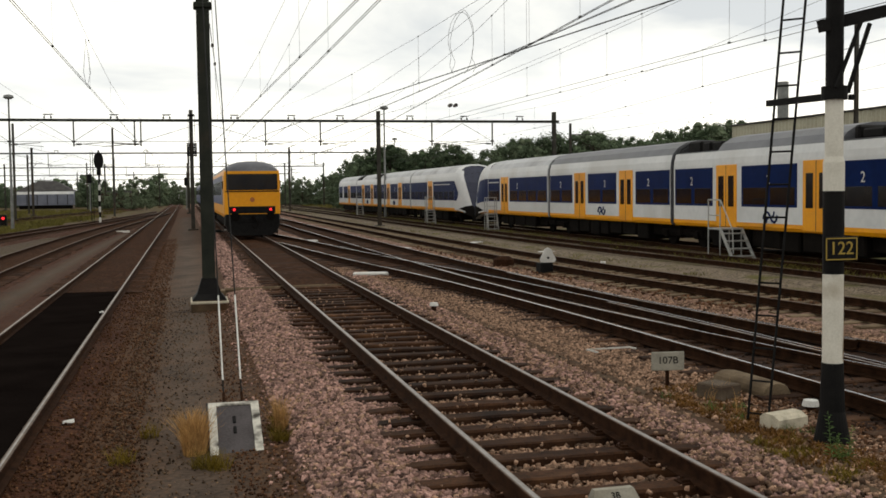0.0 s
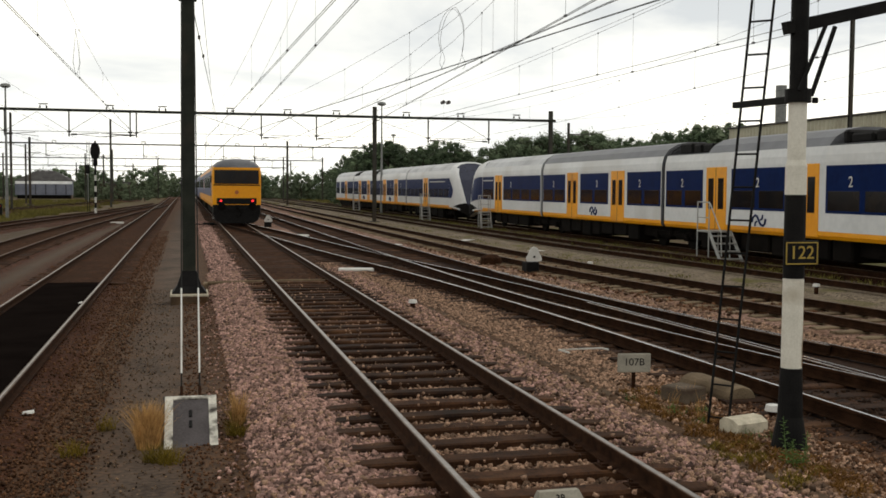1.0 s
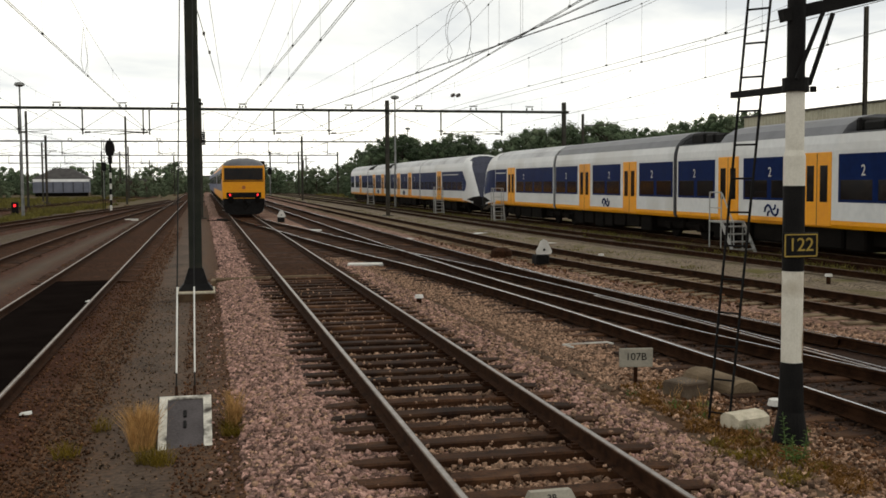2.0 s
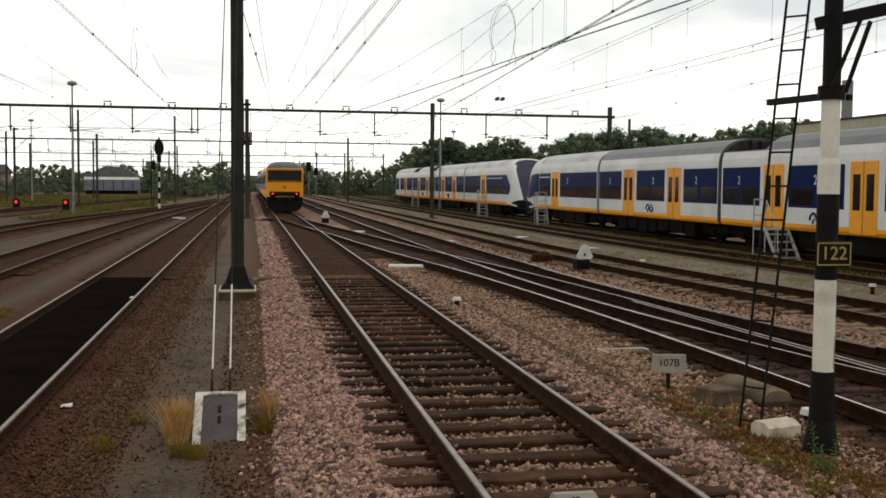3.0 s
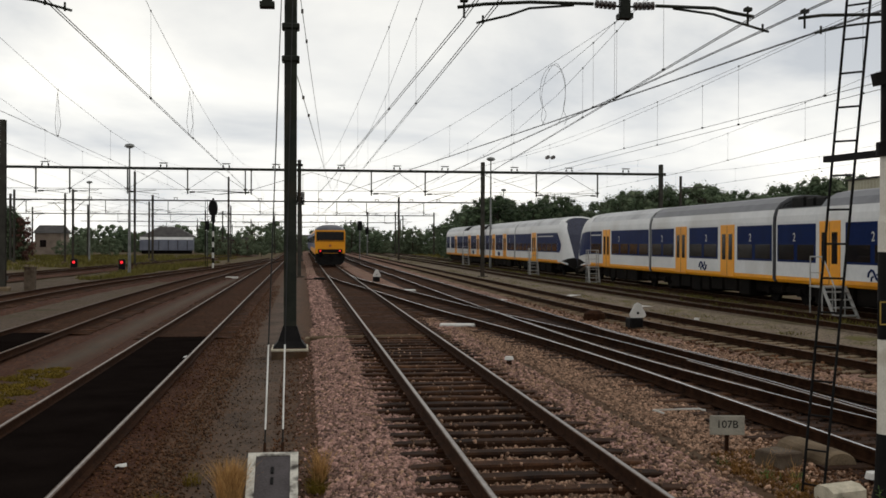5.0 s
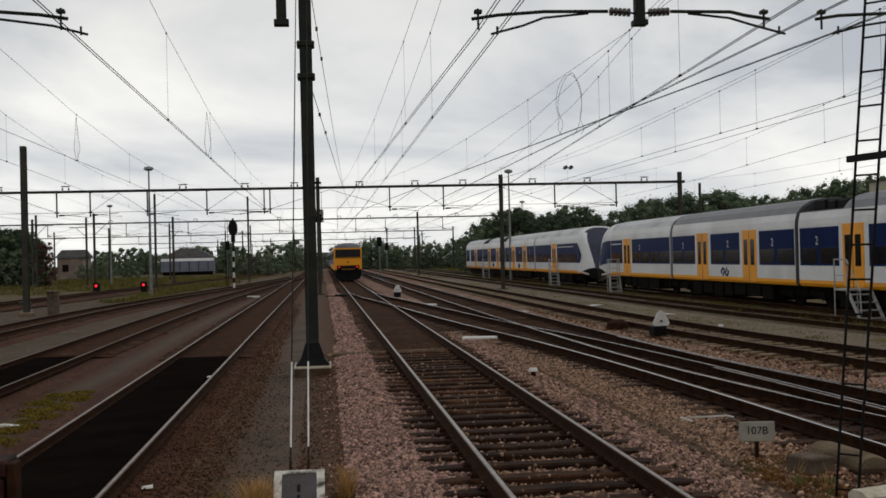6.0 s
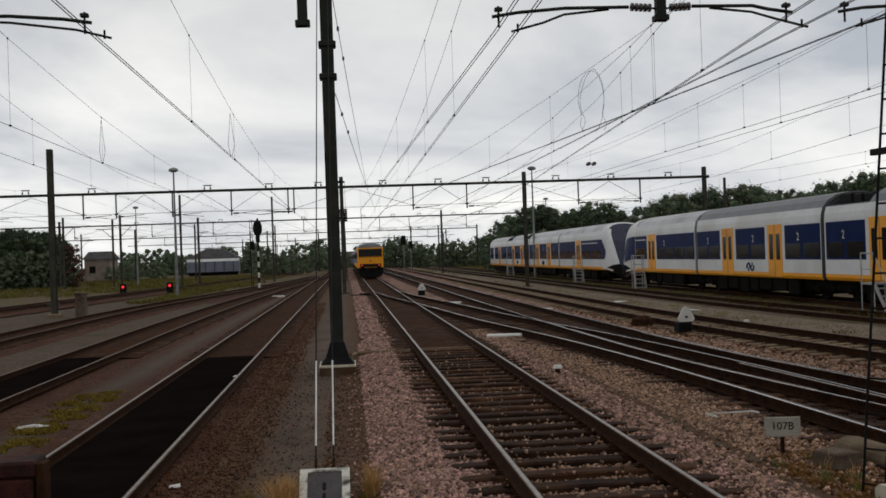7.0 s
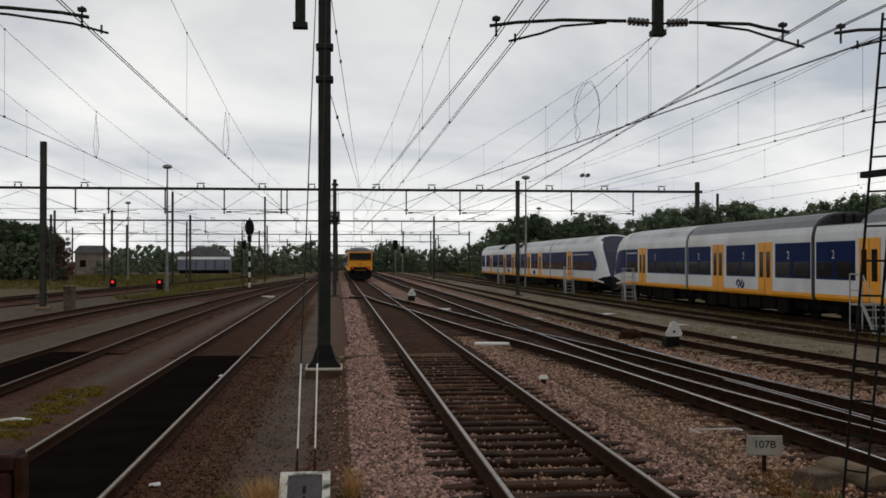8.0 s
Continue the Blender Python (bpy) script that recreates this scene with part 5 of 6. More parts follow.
s.bar((-0.15, 0, 3.57), (1.4, 0, 3.93), 0.08, 0.11)
part("bracket_arm", s, BLACK, post)
for y in (-0.05,):
    s = Shape()
    s.bar((0.10, y, 2.98), (0.32, y, 3.60), 0.024, 0.034)
    s.bar((0.12, y, 2.94), (0.16, y, 2.94), 0.04, 0.05)
    s.bar((-0.06, -0.115, 3.02), (0.20, -0.09, 3.60), 0.022, 0.03)
    part("brace", s, BLACK, post)
s = Shape()
s.rod((0, 0, 2.92), (0, 0, 3.04), 0.115, n=20)
part("collar", s, BLACK, post)
s = Shape()
s.bar((-0.06, 1.02, 2.97), (-0.03, 0, 2.95), 0.06, 0.06)
part("ladder_tie", s, BLACK, post)
ladder = thing("ladder", "slim black iron ladder leaning beside the post", "ladder")
la = [Vector((2.30, 9.38, -0.36)), Vector((2.43, 9.22, -0.36))]
lb2 = [Vector((2.76, 9.42, 4.5)), Vector((2.91, 9.26, 4.5))]
for a, b in zip(la, lb2):
    s = Shape()
    s.bar(a, b, 0.014, 0.021)
    part("stile", s, BLACK, ladder)
for i in range(15):
    q = (i + 0.8) / 15
    s = Shape()
    s.rod(la[0].lerp(lb2[0], q), la[1].lerp(lb2[1], q), 0.010, n=6)
    part("rung", s, BLACK, ladder)


# ---- small things beside the tracks ----
sign = thing("point_sign", "cream enamel sign with point number on a stake", "sign", pose(2.36, 11.3, 0, 0, 0, -9))
s = Shape()
s.box(-0.195, 0.195, -0.01, 0.01, 0.015, 0.235, 0.006)
pl = part("plate", s, SIGN_WHITE, sign)
lettering("number", "107B", 0.12, BLACK, pl, Matrix.Translation((0, -0.012, 0.133)) @ pose(0, 0, 0, 90, 0, 0), 0.002)
s = Shape()
s.bar((0, 0.02, -0.40), (0, 0.02, 0.04), 0.04, 0.03)
part("stake", s, RUST, sign)

tag = thing("sleeper_sign", "small cream number block lying between the rails", "sign", pose(-0.05, 7.12, -0.16, 0, 0, 2))
s = Shape()
s.loft([[(-0.19, -0.06, 0), (0.19, -0.06, 0), (0.19, 0.06, 0), (-0.19, 0.06, 0)], [(-0.155, -0.01, 0.085), (0.155, -0.01, 0.085), (0.155, 0.05, 0.085), (-0.155, 0.05, 0.085)]])
pl = part("wedge", s, SIGN_WHITE, tag)
lettering("number", "3B", 0.07, BLACK, pl, Matrix.Translation((0.0, -0.039, 0.042)) @ pose(0, 0, 0, 60, 0, 0), 0.002)

s = Shape()
rings = []
for x, k in ((-0.20, 0.97), (-0.185, 1.0), (0.185, 1.0), (0.20, 0.97)):
    rings.append([(x, -0.13 * k, -0.36), (x, 0.13 * k, -0.36), (x, 0.125 * k, -0.095), (x, 0.07, -0.055 * k - 0.001), (x, -0.04, -0.058), (x, -0.125 * k, -0.10)])
s.loft(rings)
tagged(part("marker_block", s, CONC_WHITE, at=pose(2.56, 9.12, 0, 0, 0, 17)), "whitewashed concrete marker block by the post", "concrete block")

s = Shape()
rings = []
for y, k in ((-0.53, 0.90), (-0.50, 0.97), (-0.40, 1.0), (0.0, 1.0), (0.40, 0.99), (0.50, 0.93), (0.54, 0.8)):
    hump = [(0.205 * k * math.cos(math.pi * i / 10), 0.05 + 0.175 * k * math.sin(math.pi * i / 10) ** 0.85) for i in range(11)]
    rings.append([(x, y, z) for x, z in [(0.21 * k, -0.2)] + hump + [(-0.21 * k, -0.2)]])
s.loft(rings)
tagged(part("cable_box", s, CONCRETE, at=pose(3.22, 10.95, -0.25, 0, 0, 4)), "rounded grey concrete cable box", "cable box")
s = Shape()
s.loft([[(-0.19, -0.16, -0.3), (0.20, -0.15, -0.3), (0.19, 0.18, -0.3), (-0.18, 0.17, -0.3)], [(-0.19, -0.16, 0.165), (0.20, -0.15, 0.155), (0.19, 0.18, 0.165), (-0.18, 0.17, 0.175)], [(-0.175, -0.145, 0.18), (0.185, -0.135, 0.17), (0.175, 0.165, 0.18), (-0.165, 0.155, 0.19)]])
tagged(part("concrete_slab", s, CONC_BROWN, at=pose(2.65, 10.60, -0.21, 0, 0, 28)), "rough brown concrete chunk lying in gravel", "concrete chunk", group="slabs")

for x, y, l, rot in ((1.95, 29.6, 1.0, -8), (2.62, 51.5, 0.9, -8), (-7.4, 78, 0.9, 0), (5.6, 10.6, 0.5, 5)):
    s = Shape()
    s.box(-l / 2, l / 2, -0.19, 0.19, -0.12, 0.09, 0.03)
    tagged(part("concrete_slab", s, WHITE, at=pose(x, y, -0.42 if x < -4 else -0.2, 0, 0, rot)), "pale concrete slab lying in the gravel", "concrete slab", group="slabs")

s = Shape()
for a, b in (((-0.34, 0, 0), (0.34, 0.05, 0)), ((-0.34, 0, 0), (-0.28, -0.28, 0)), ((0.34, 0.05, 0), (0.38, -0.1, 0))):
    s.bar(a, b, 0.02, 0.02)
tagged(part("white_bar", s, WHITE, at=pose(2.83, 14.25, -0.165)), "thin white painted bar lying in gravel", "bar")

for x, y in ((1.57, 20.05), (9.1, 30.0), (3.21, 9.68), (11.6, 22.0)):
    t = thing("marker_peg", "short peg with a white cap in the gravel", "marker peg", pose(x, y, -0.06 if x > 3 and y < 20 else 0), group="marker pegs")
    s = Shape()
    s.rod((0, 0, -0.35), (0, 0, -0.08), 0.05, n=10)
    part("stem", s, RUST, t)
    s = Shape()
    s.rod((0, 0, -0.08), (0, 0, -0.02), 0.09, 0.075, n=14)
    part("cap", s, WHITE, t)


for x, y, z, turn in ((-4.42, 12.30, -0.385, 15), (-4.84, 23.22, -0.305, 70)):
    s = Shape()
    s.loft([[(-0.07, -0.04, 0), (0.06, -0.05, 0.0), (0.075, 0.03, 0), (-0.05, 0.05, 0)], [(-0.06, -0.035, 0.02), (0.05, -0.04, 0.012), (0.07, 0.025, 0.03), (-0.045, 0.04, 0.015)]])
    tagged(part("paper_scrap", s, WHITE, at=pose(x, y, z, 0, 0, turn)), "crumpled white scrap of litter by the track", "litter", group="scraps")


def dwarf_signal(x, y, turn=0):
    """A ground lantern: dark box with a pale rounded triangular shield."""
    t = thing("ground_signal", "low ground signal with a pale rounded shield", "ground signal", pose(x, y, 0, 0, 0, turn), group="ground signals")
    s = Shape()
    s.box(-0.20, 0.20, -0.14, 0.20, -0.40, 0.10, 0.03)
    s.box(-0.24, 0.24, -0.18, 0.24, -0.42, -0.2, 0.03)
    part("lantern_box", s, BLACK, t)
    s = Shape()
    out = []
    for ang, r in ((90, 0.40), (70, 0.36), (40, 0.24), (10, 0.25), (-15, 0.30), (-35, 0.30), (-60, 0.21), (-90, 0.18), (-120, 0.21), (-145, 0.30), (-165, 0.30), (170, 0.25), (140, 0.24), (110, 0.36)):
        out.append((0.86 * r * math.cos(radians(ang)), 0.24 + r * math.sin(radians(ang)) * 0.72))
    s.loft([[(a, yy, b) for a, b in out] for yy in (-0.19, -0.16)])
    sh = part("shield", s, WHITE, t, "pale grey shield plate")
    s = Shape()
    s.rod((0, -0.21, 0.24), (0, -0.18, 0.24), 0.035, n=10)
    part("lens", s, BLACK, sh)
    return t


dwarf_signal(6.78, 28.6, 8)
dwarf_signal(2.02, 64, 4)

s = Shape()
s.rod((0, 0, -0.3), (0, 0, 0.20), 0.36, 0.33, n=18)
s.rod((0, 0, 0.20), (0, 0, 0.30), 0.33, 0.18, n=18)
s.box(0.1, 0.95, -0.16, 0.16, -0.3, -0.05, 0.04)
tagged(part("point_motor", s, RUST, at=pose(6.55, 31.9, -0.20, 0, 0, 10)), "rusty brown point motor beside the track", "point motor")
s = Shape()
s.box(-0.35, 0.35, -0.22, 0.22, -0.25, 0.1, 0.05)
s.rod((-0.9, 0, 0.0), (0.5, 0, 0.0), 0.03, n=6)
tagged(part("point_motor", s, BLACK, at=pose(-1.35, 66.5, -0.12)), "dark point motor beside the main track", "point motor")
s = Shape()
s.tube([(-2.2, 26.2, -0.18), (-0.9, 26.25, -0.17), (0.0, 26.25, -0.16), (1.3, 26.2, -0.17)], 0.045, 8)
tagged(part("cable_pipe", s, CONCRETE), "grey cable pipe crossing under the rails", "pipe")
s = Shape()
s.box(-0.16, 0.16, -0.2, 0.2, -0.35, 0.0, 0.03)
tagged(part("cable_pit_cover", s, CONCRETE, at=pose(-2.15, 26.4, -0.18)), "small pale concrete pit cover on the path", "pit cover")
s = Shape()
s.loft([[(1.97 + 0.03 * math.sin(i * 1.3) + u, 5 + i * 1.2, w) for u, w in ((-0.10, -0.26), (-0.085, -0.200), (0.085, -0.200), (0.10, -0.26))] for i in range(21)])
tagged(part("cable_duct", s, PATH_M), "sunken brown concrete cable duct along the gravel", "cable duct")

for x, y, w, d, r in ((-7.6, 18.0, 0.26, 0.11, 8), (2.75, 27.8, 0.3, 0.06, 30), (-5.1, 25.5, 0.1, 0.06, 10), (10.4, 39.0, 0.3, 0.15, 0), (9.9, 47.5, 0.4, 0.15, 40), (5.9, 44, 0.25, 0.1, 0)):
    s = Shape()
    s.add([(-w, -d, 0.01), (w, -d, 0.03), (w * 0.9, d, 0.012), (0, d * 1.1, 0.045), (-w, d * 0.9, 0.02), (-w, -d, 0.0), (w, -d, 0.02), (w * 0.9, d, 0.0), (0, d * 1.1, 0.035), (-w, d * 0.9, 0.01)],
          [(0, 1, 2, 3, 4), (9, 8, 7, 6, 5), (0, 5, 6, 1), (1, 6, 7, 2), (2, 7, 8, 3), (3, 8, 9, 4), (4, 9, 5, 0)])
    tagged(part("litter", s, WHITE, at=pose(x, y, -0.45 if x < -7 else -0.40 if x < -4 else -0.235, 0, 0, r)), "crumpled white scrap lying on the ground", "litter", group="litter")

stop = thing("buffer_stop", "rusty red steel buffer stop at the pit track", "buffer stop", pose(-5.97, 8.75, 0))
for x0, x1, z0, z1 in ((-1.3, 1.08, 0.50, 0.63), (-1.3, 1.06, 0.18, 0.49), (-1.3, -1.05, -0.65, 0.17), (0.80, 1.06, -0.65, 0.17)):
    s = Shape()
    s.box(x0, x1, -0.18, 0.18, z0, z1, 0.02)
    part("beam", s, BRICK_RED, stop)
s = Shape()
s.box(-1.05, 0.80, -0.05, 0.12, -0.65, 0.18, 0.01)
part("backing", s, BLACK, stop)
s = Shape()
s.box(1.082, 1.15, -0.16, 0.02, -0.65, 0.61, 0.01)
part("side_post", s, RUST, stop, "dark rusty end post")

# signals, lamp masts and poles on the far side
sg = thing("signal", "black colour light signal on a banded post", "railway signal", pose(-10.75, 103, 0))
for i in range(-1, 7):
    s = Shape()
    s.rod((0, 0, -0.35 + i * 0.5), (0, 0, 0.15 + i * 0.5), 0.10, n=12)
    part("band", s, WHITE if i % 2 == 0 else BLACK, sg)
s = Shape()
s.loft([[(0.44 * math.cos(a), y, 5.35 + 0.80 * math.sin(a)) for a in [math.pi * (i + 0.5) / 6 for i in range(12)]] for y in (-0.14, 0.12)])
s.box(-0.2, 0.2, -0.14, 0.12, 4.0, 4.6, 0.05)
s.rod((0, 0.1, 3.1), (0, 0.1, 6.3), 0.09, n=8)
part("signal_head", s, BLACK, sg)
s = Shape()
for sx in (-0.45, -0.25):
    s.rod((sx - 0.3, 0.4, -0.65), (sx - 0.3, 0.4, 6.2), 0.03, n=5)
part("rear_ladder", s, BLACK, sg)
for x, y, h in ((6.0, 158, 5.2), (-2.9, 190, 5.0), (9.9, 205, 5.0), (-17.5, 175, 5.4)):
    t = thing("signal", "small dark signal on a post far down the yard", "railway signal", pose(x, y, 0), group="far signals")
    s = Shape()
    s.rod((0, 0, -0.7), (0, 0, h), 0.09, n=8)
    part("post", s, GALV, t)
    s = Shape()
    s.box(-0.35, 0.35, -0.15, 0.15, h - 1.3, h + 0.1, 0.1)
    part("signal_head", s, BLACK, t)
for x, y in ((-23.2, 102), (-18.85, 101.5)):
    t = thing("ground_signal", "low ground signal showing a red light", "ground signal", pose(x, y, 0), group="ground signals")
    s = Shape()
    s.box(-0.3, 0.3, -0.2, 0.2, -0.65, 0.55, 0.08)
    part("lantern_box", s, BLACK, t)
    s = Shape()
    s.rod((0, -0.24, 0.25), (0, -0.2, 0.25), 0.12, n=12)
    part("lens", s, RED_GLOW, t, "lit red lens")
s = Shape()
s.box(-0.27, 0.27, -0.25, 0.25, -0.65, 0.72, 0.03)
s.box(-0.31, 0.31, -0.29, 0.29, 0.72, 0.78, 0.015)
tagged(part("relay_cabinet", s, CONC_BROWN, at=pose(-17.05, 60.5, 0)), "small grey-brown relay cabinet beside a mast", "cabinet")


def lamp_mast(x, y, h):
    t = thing("lamp_mast", "tall galvanised floodlight mast", "lamp mast", pose(x, y, 0), group="lamp masts")
    s = Shape()
    s.rod((0, 0, -0.7), (0, 0, h), 0.13, 0.06, n=10)
    part("pole", s, GALV, t)
    s = Shape()
    s.loft([[(0.42 * math.cos(a) * k, 0.36 * math.sin(a) * k, z) for a in [i * math.pi / 5 for i in range(10)]] for k, z in ((0.5, h), (1.0, h + 0.12), (0.8, h + 0.3), (0.2, h + 0.36))])
    part("lamp_head", s, GALV, t)


lamp_mast(-16.4, 90, 9.8)
lamp_mast(14.6, 96, 9.6)
lamp_mast(-31, 150, 10)
lamp_mast(26, 150, 9.5)


def plain_mast(x, y, h, w=0.22, arm=0):
    t = thing("catenary_mast", "plain grey-green steel mast", "catenary mast", pose(x, y, 0), group="plain masts")
    s = Shape()
    h_beam(s, 0, 0, -0.7, h, w, w)
    part("shaft", s, MAST_G, t)
    s = Shape()
    s.box(-0.34, 0.34, -0.34, 0.34, -0.75, -0.32, 0.05)
    part("pad", s, CONCRETE, t)
    if arm:
        s = Shape()
        s.tube([(0, 0, h - 1.2), (arm, 0, h - 1.2)], 0.05, 5)
        s.tube([(0, 0, h - 2.4), (arm * 0.6, 0, h - 1.25)], 0.04, 5)
        part("bracket", s, MAST_G, t)


for x, y, h, arm in ((-18.5, 60.6, 8.75, 0), (-20.5, 120, 9.8, 0), (-11.2, 131, 10, 0), (38, 111, 9.4, 3), (-27, 120, 7.8, 2), (-31, 135, 8.0, -2), (-46, 130, 8.5, 2), (-24.5, 160, 8, 2), (-36, 175, 8, 2),
                     (-14, 178, 8, -2), (-48, 190, 8, 2), (-20, 200, 8, 2), (14, 190, 7.5, 2), (28, 175, 8, -2), (20, 240, 8, 2), (-60, 150, 8.5, 2), (-8.5, 240, 8, 2), (25.25, 41, 9.5, 0), (-35.9, 131, 8.2, 2)):
    plain_mast(x, y, h, 0.3 if y < 62 and x < 0 else 0.14 if y < 62 else 0.22, arm)

# ---- far buildings ----
shed = thing("depot_shed", "low depot shed with a dark hipped roof", "shed", pose(-34, 262, 0))
s = Shape()
s.box(-5.4, 5.4, -5, 5, -0.7, 3.2, 0.05)
part("wall", s, MASONRY, shed)
s = Shape()
s.loft([[(-6.2, -5.8, 3.3), (6.2, -5.8, 3.3), (6.2, 5.8, 3.3), (-6.2, 5.8, 3.3)], [(-1.9, -0.5, 5.7), (1.9, -0.5, 5.7), (1.9, 0.5, 5.7), (-1.9, 0.5, 5.7)]])
part("roof", s, SLATE, shed)
for cx, cl, lab, skin_m in ((-32.9, 5.9, "pale blue-grey and white coach parked by the shed", [FAR_BLUE, TRAIN_WHITE]), (-18.0, 3.2, "dark red wagon parked beyond the signal", [BRICK_RED, SLATE])):
    c = thing("coach", lab, "coach", pose(cx, 250, 0, 0, 0, 90), group="far coaches")
    s = Shape()
    s.loft([[(y, x, z) for x, z in ((-1.4, 0.2), (-1.4, 2.6), (-1.1, 3.2), (1.1, 3.2), (1.4, 2.6), (1.4, 0.2))] for y in (-cl, cl)], pick=lambda j, i: 1 if i in (1, 2, 3) else 0)
    s2 = Shape()
    s2.v, s2.f, s2.m = [(b, -a, z) for a, b, z in s.v], s.f, s.m
    body = part("coach_body", s2, skin_m, c)
    u = Shape()
    u.box(-1.2, 1.2, -cl + 0.4, cl - 0.4, -0.6, 0.2, 0.05)
    part("underframe", u, TRAIN_DARK, c)
    for k in range(int(cl * 2 / 2.1)):
        for sx in (-1, 1):
            wsh = Shape()
            wsh.box(sx * 1.39, sx * 1.42, -cl + 1.2 + k * 2.1, -cl + 1.4 + k * 2.1, 0.3, 2.55)
            part("door_gap", wsh, BELLOWS, body)

ware = thing("warehouse", "long beige warehouse with corrugated sheet walls", "warehouse")
s = Shape()
n = 130
prof = []
for i in range(n * 2 + 1):
    y = 18 + i * (59 / (n * 2))
    prof.append((39.0 + (0.05 if (i // 1) % 2 else -0.05), y))
s.loft([[(x, y, z) for x, y in prof] for z in (-0.4, 6.98)], close=False, caps=False)
part("wall", s, BEIGE, ware, "beige corrugated sheet wall")
s = Shape()
s.box(39.2, 62, 18, 77, -0.4, 6.98)
part("core", s, BEIGE, ware)
s = Shape()
s.box(38.85, 62.2, 17.8, 77.2, 6.98, 7.1, 0.02)
part("roof_edge", s, SLATE, ware)
tagged(part("chimney", Shape().rod((0, 0, -0.4), (0, 0, 10.9), 0.45, n=18), GALV, at=pose(45.5, 80.5, 0)), "grey metal chimney behind the warehouse", "chimney")

for x, y, w, d, h, lab in ((-52.5, 225, 5, 8, 5.4, "far brick house with a dark gabled roof"), (2, 420, 16, 10, 5, "far station building at the end of the yard")):
    t = thing("building", lab, "building", pose(x, y, 0), group="far buildings")
    s = Shape()
    s.box(-w / 2, w / 2, -d / 2, d / 2, -0.7, h * 0.7, 0.05)
    part("wall", s, MASONRY, t)
    s = Shape()
    s.loft([[(-w / 2 - 0.4, -d / 2 - 0.4, h * 0.7), (w / 2 + 0.4, -d / 2 - 0.4, h * 0.7), (w / 2 + 0.4, d / 2 + 0.4, h * 0.7), (-w / 2 - 0.4, d / 2 + 0.4, h * 0.7)],
            [(-w / 2, -0.1, h), (w / 2, -0.1, h), (w / 2, 0.1, h), (-w / 2, 0.1, h)]])
    part("roof", s, SLATE, t)
    for i in range(int(w // 3)):
        s = Shape()
        s.box(-w / 2 + 1 + i * 3, -w / 2 + 2.2 + i * 3, -d / 2 - 0.04, -d / 2 + 0.05, 1.0, 2.4)
        part("window", s, TRAIN_GLASS, t)
for i in range(4):
    c = thing("coach", "distant white coach at the end of the yard", "coach", pose(-6 + i * 1.5, 330 + i * 26, 0), group="distant coaches")
    s = Shape()
    s.box(-1.4, 1.4, -12, 12, 0.6, 3.6, 0.25)
    body = part("coach_body", s, TRAIN_WHITE, c)
    s = Shape()
    s.box(-1.1, 1.1, -12.05, -11.9, 2.0, 3.0, 0.05)
    part("windscreen", s, TRAIN_GLASS, body)
    s = Shape()
    s.box(-1.2, 1.2, -11.5, 11.5, -0.6, 0.6, 0.05)
    part("underframe", s, TRAIN_DARK, c)


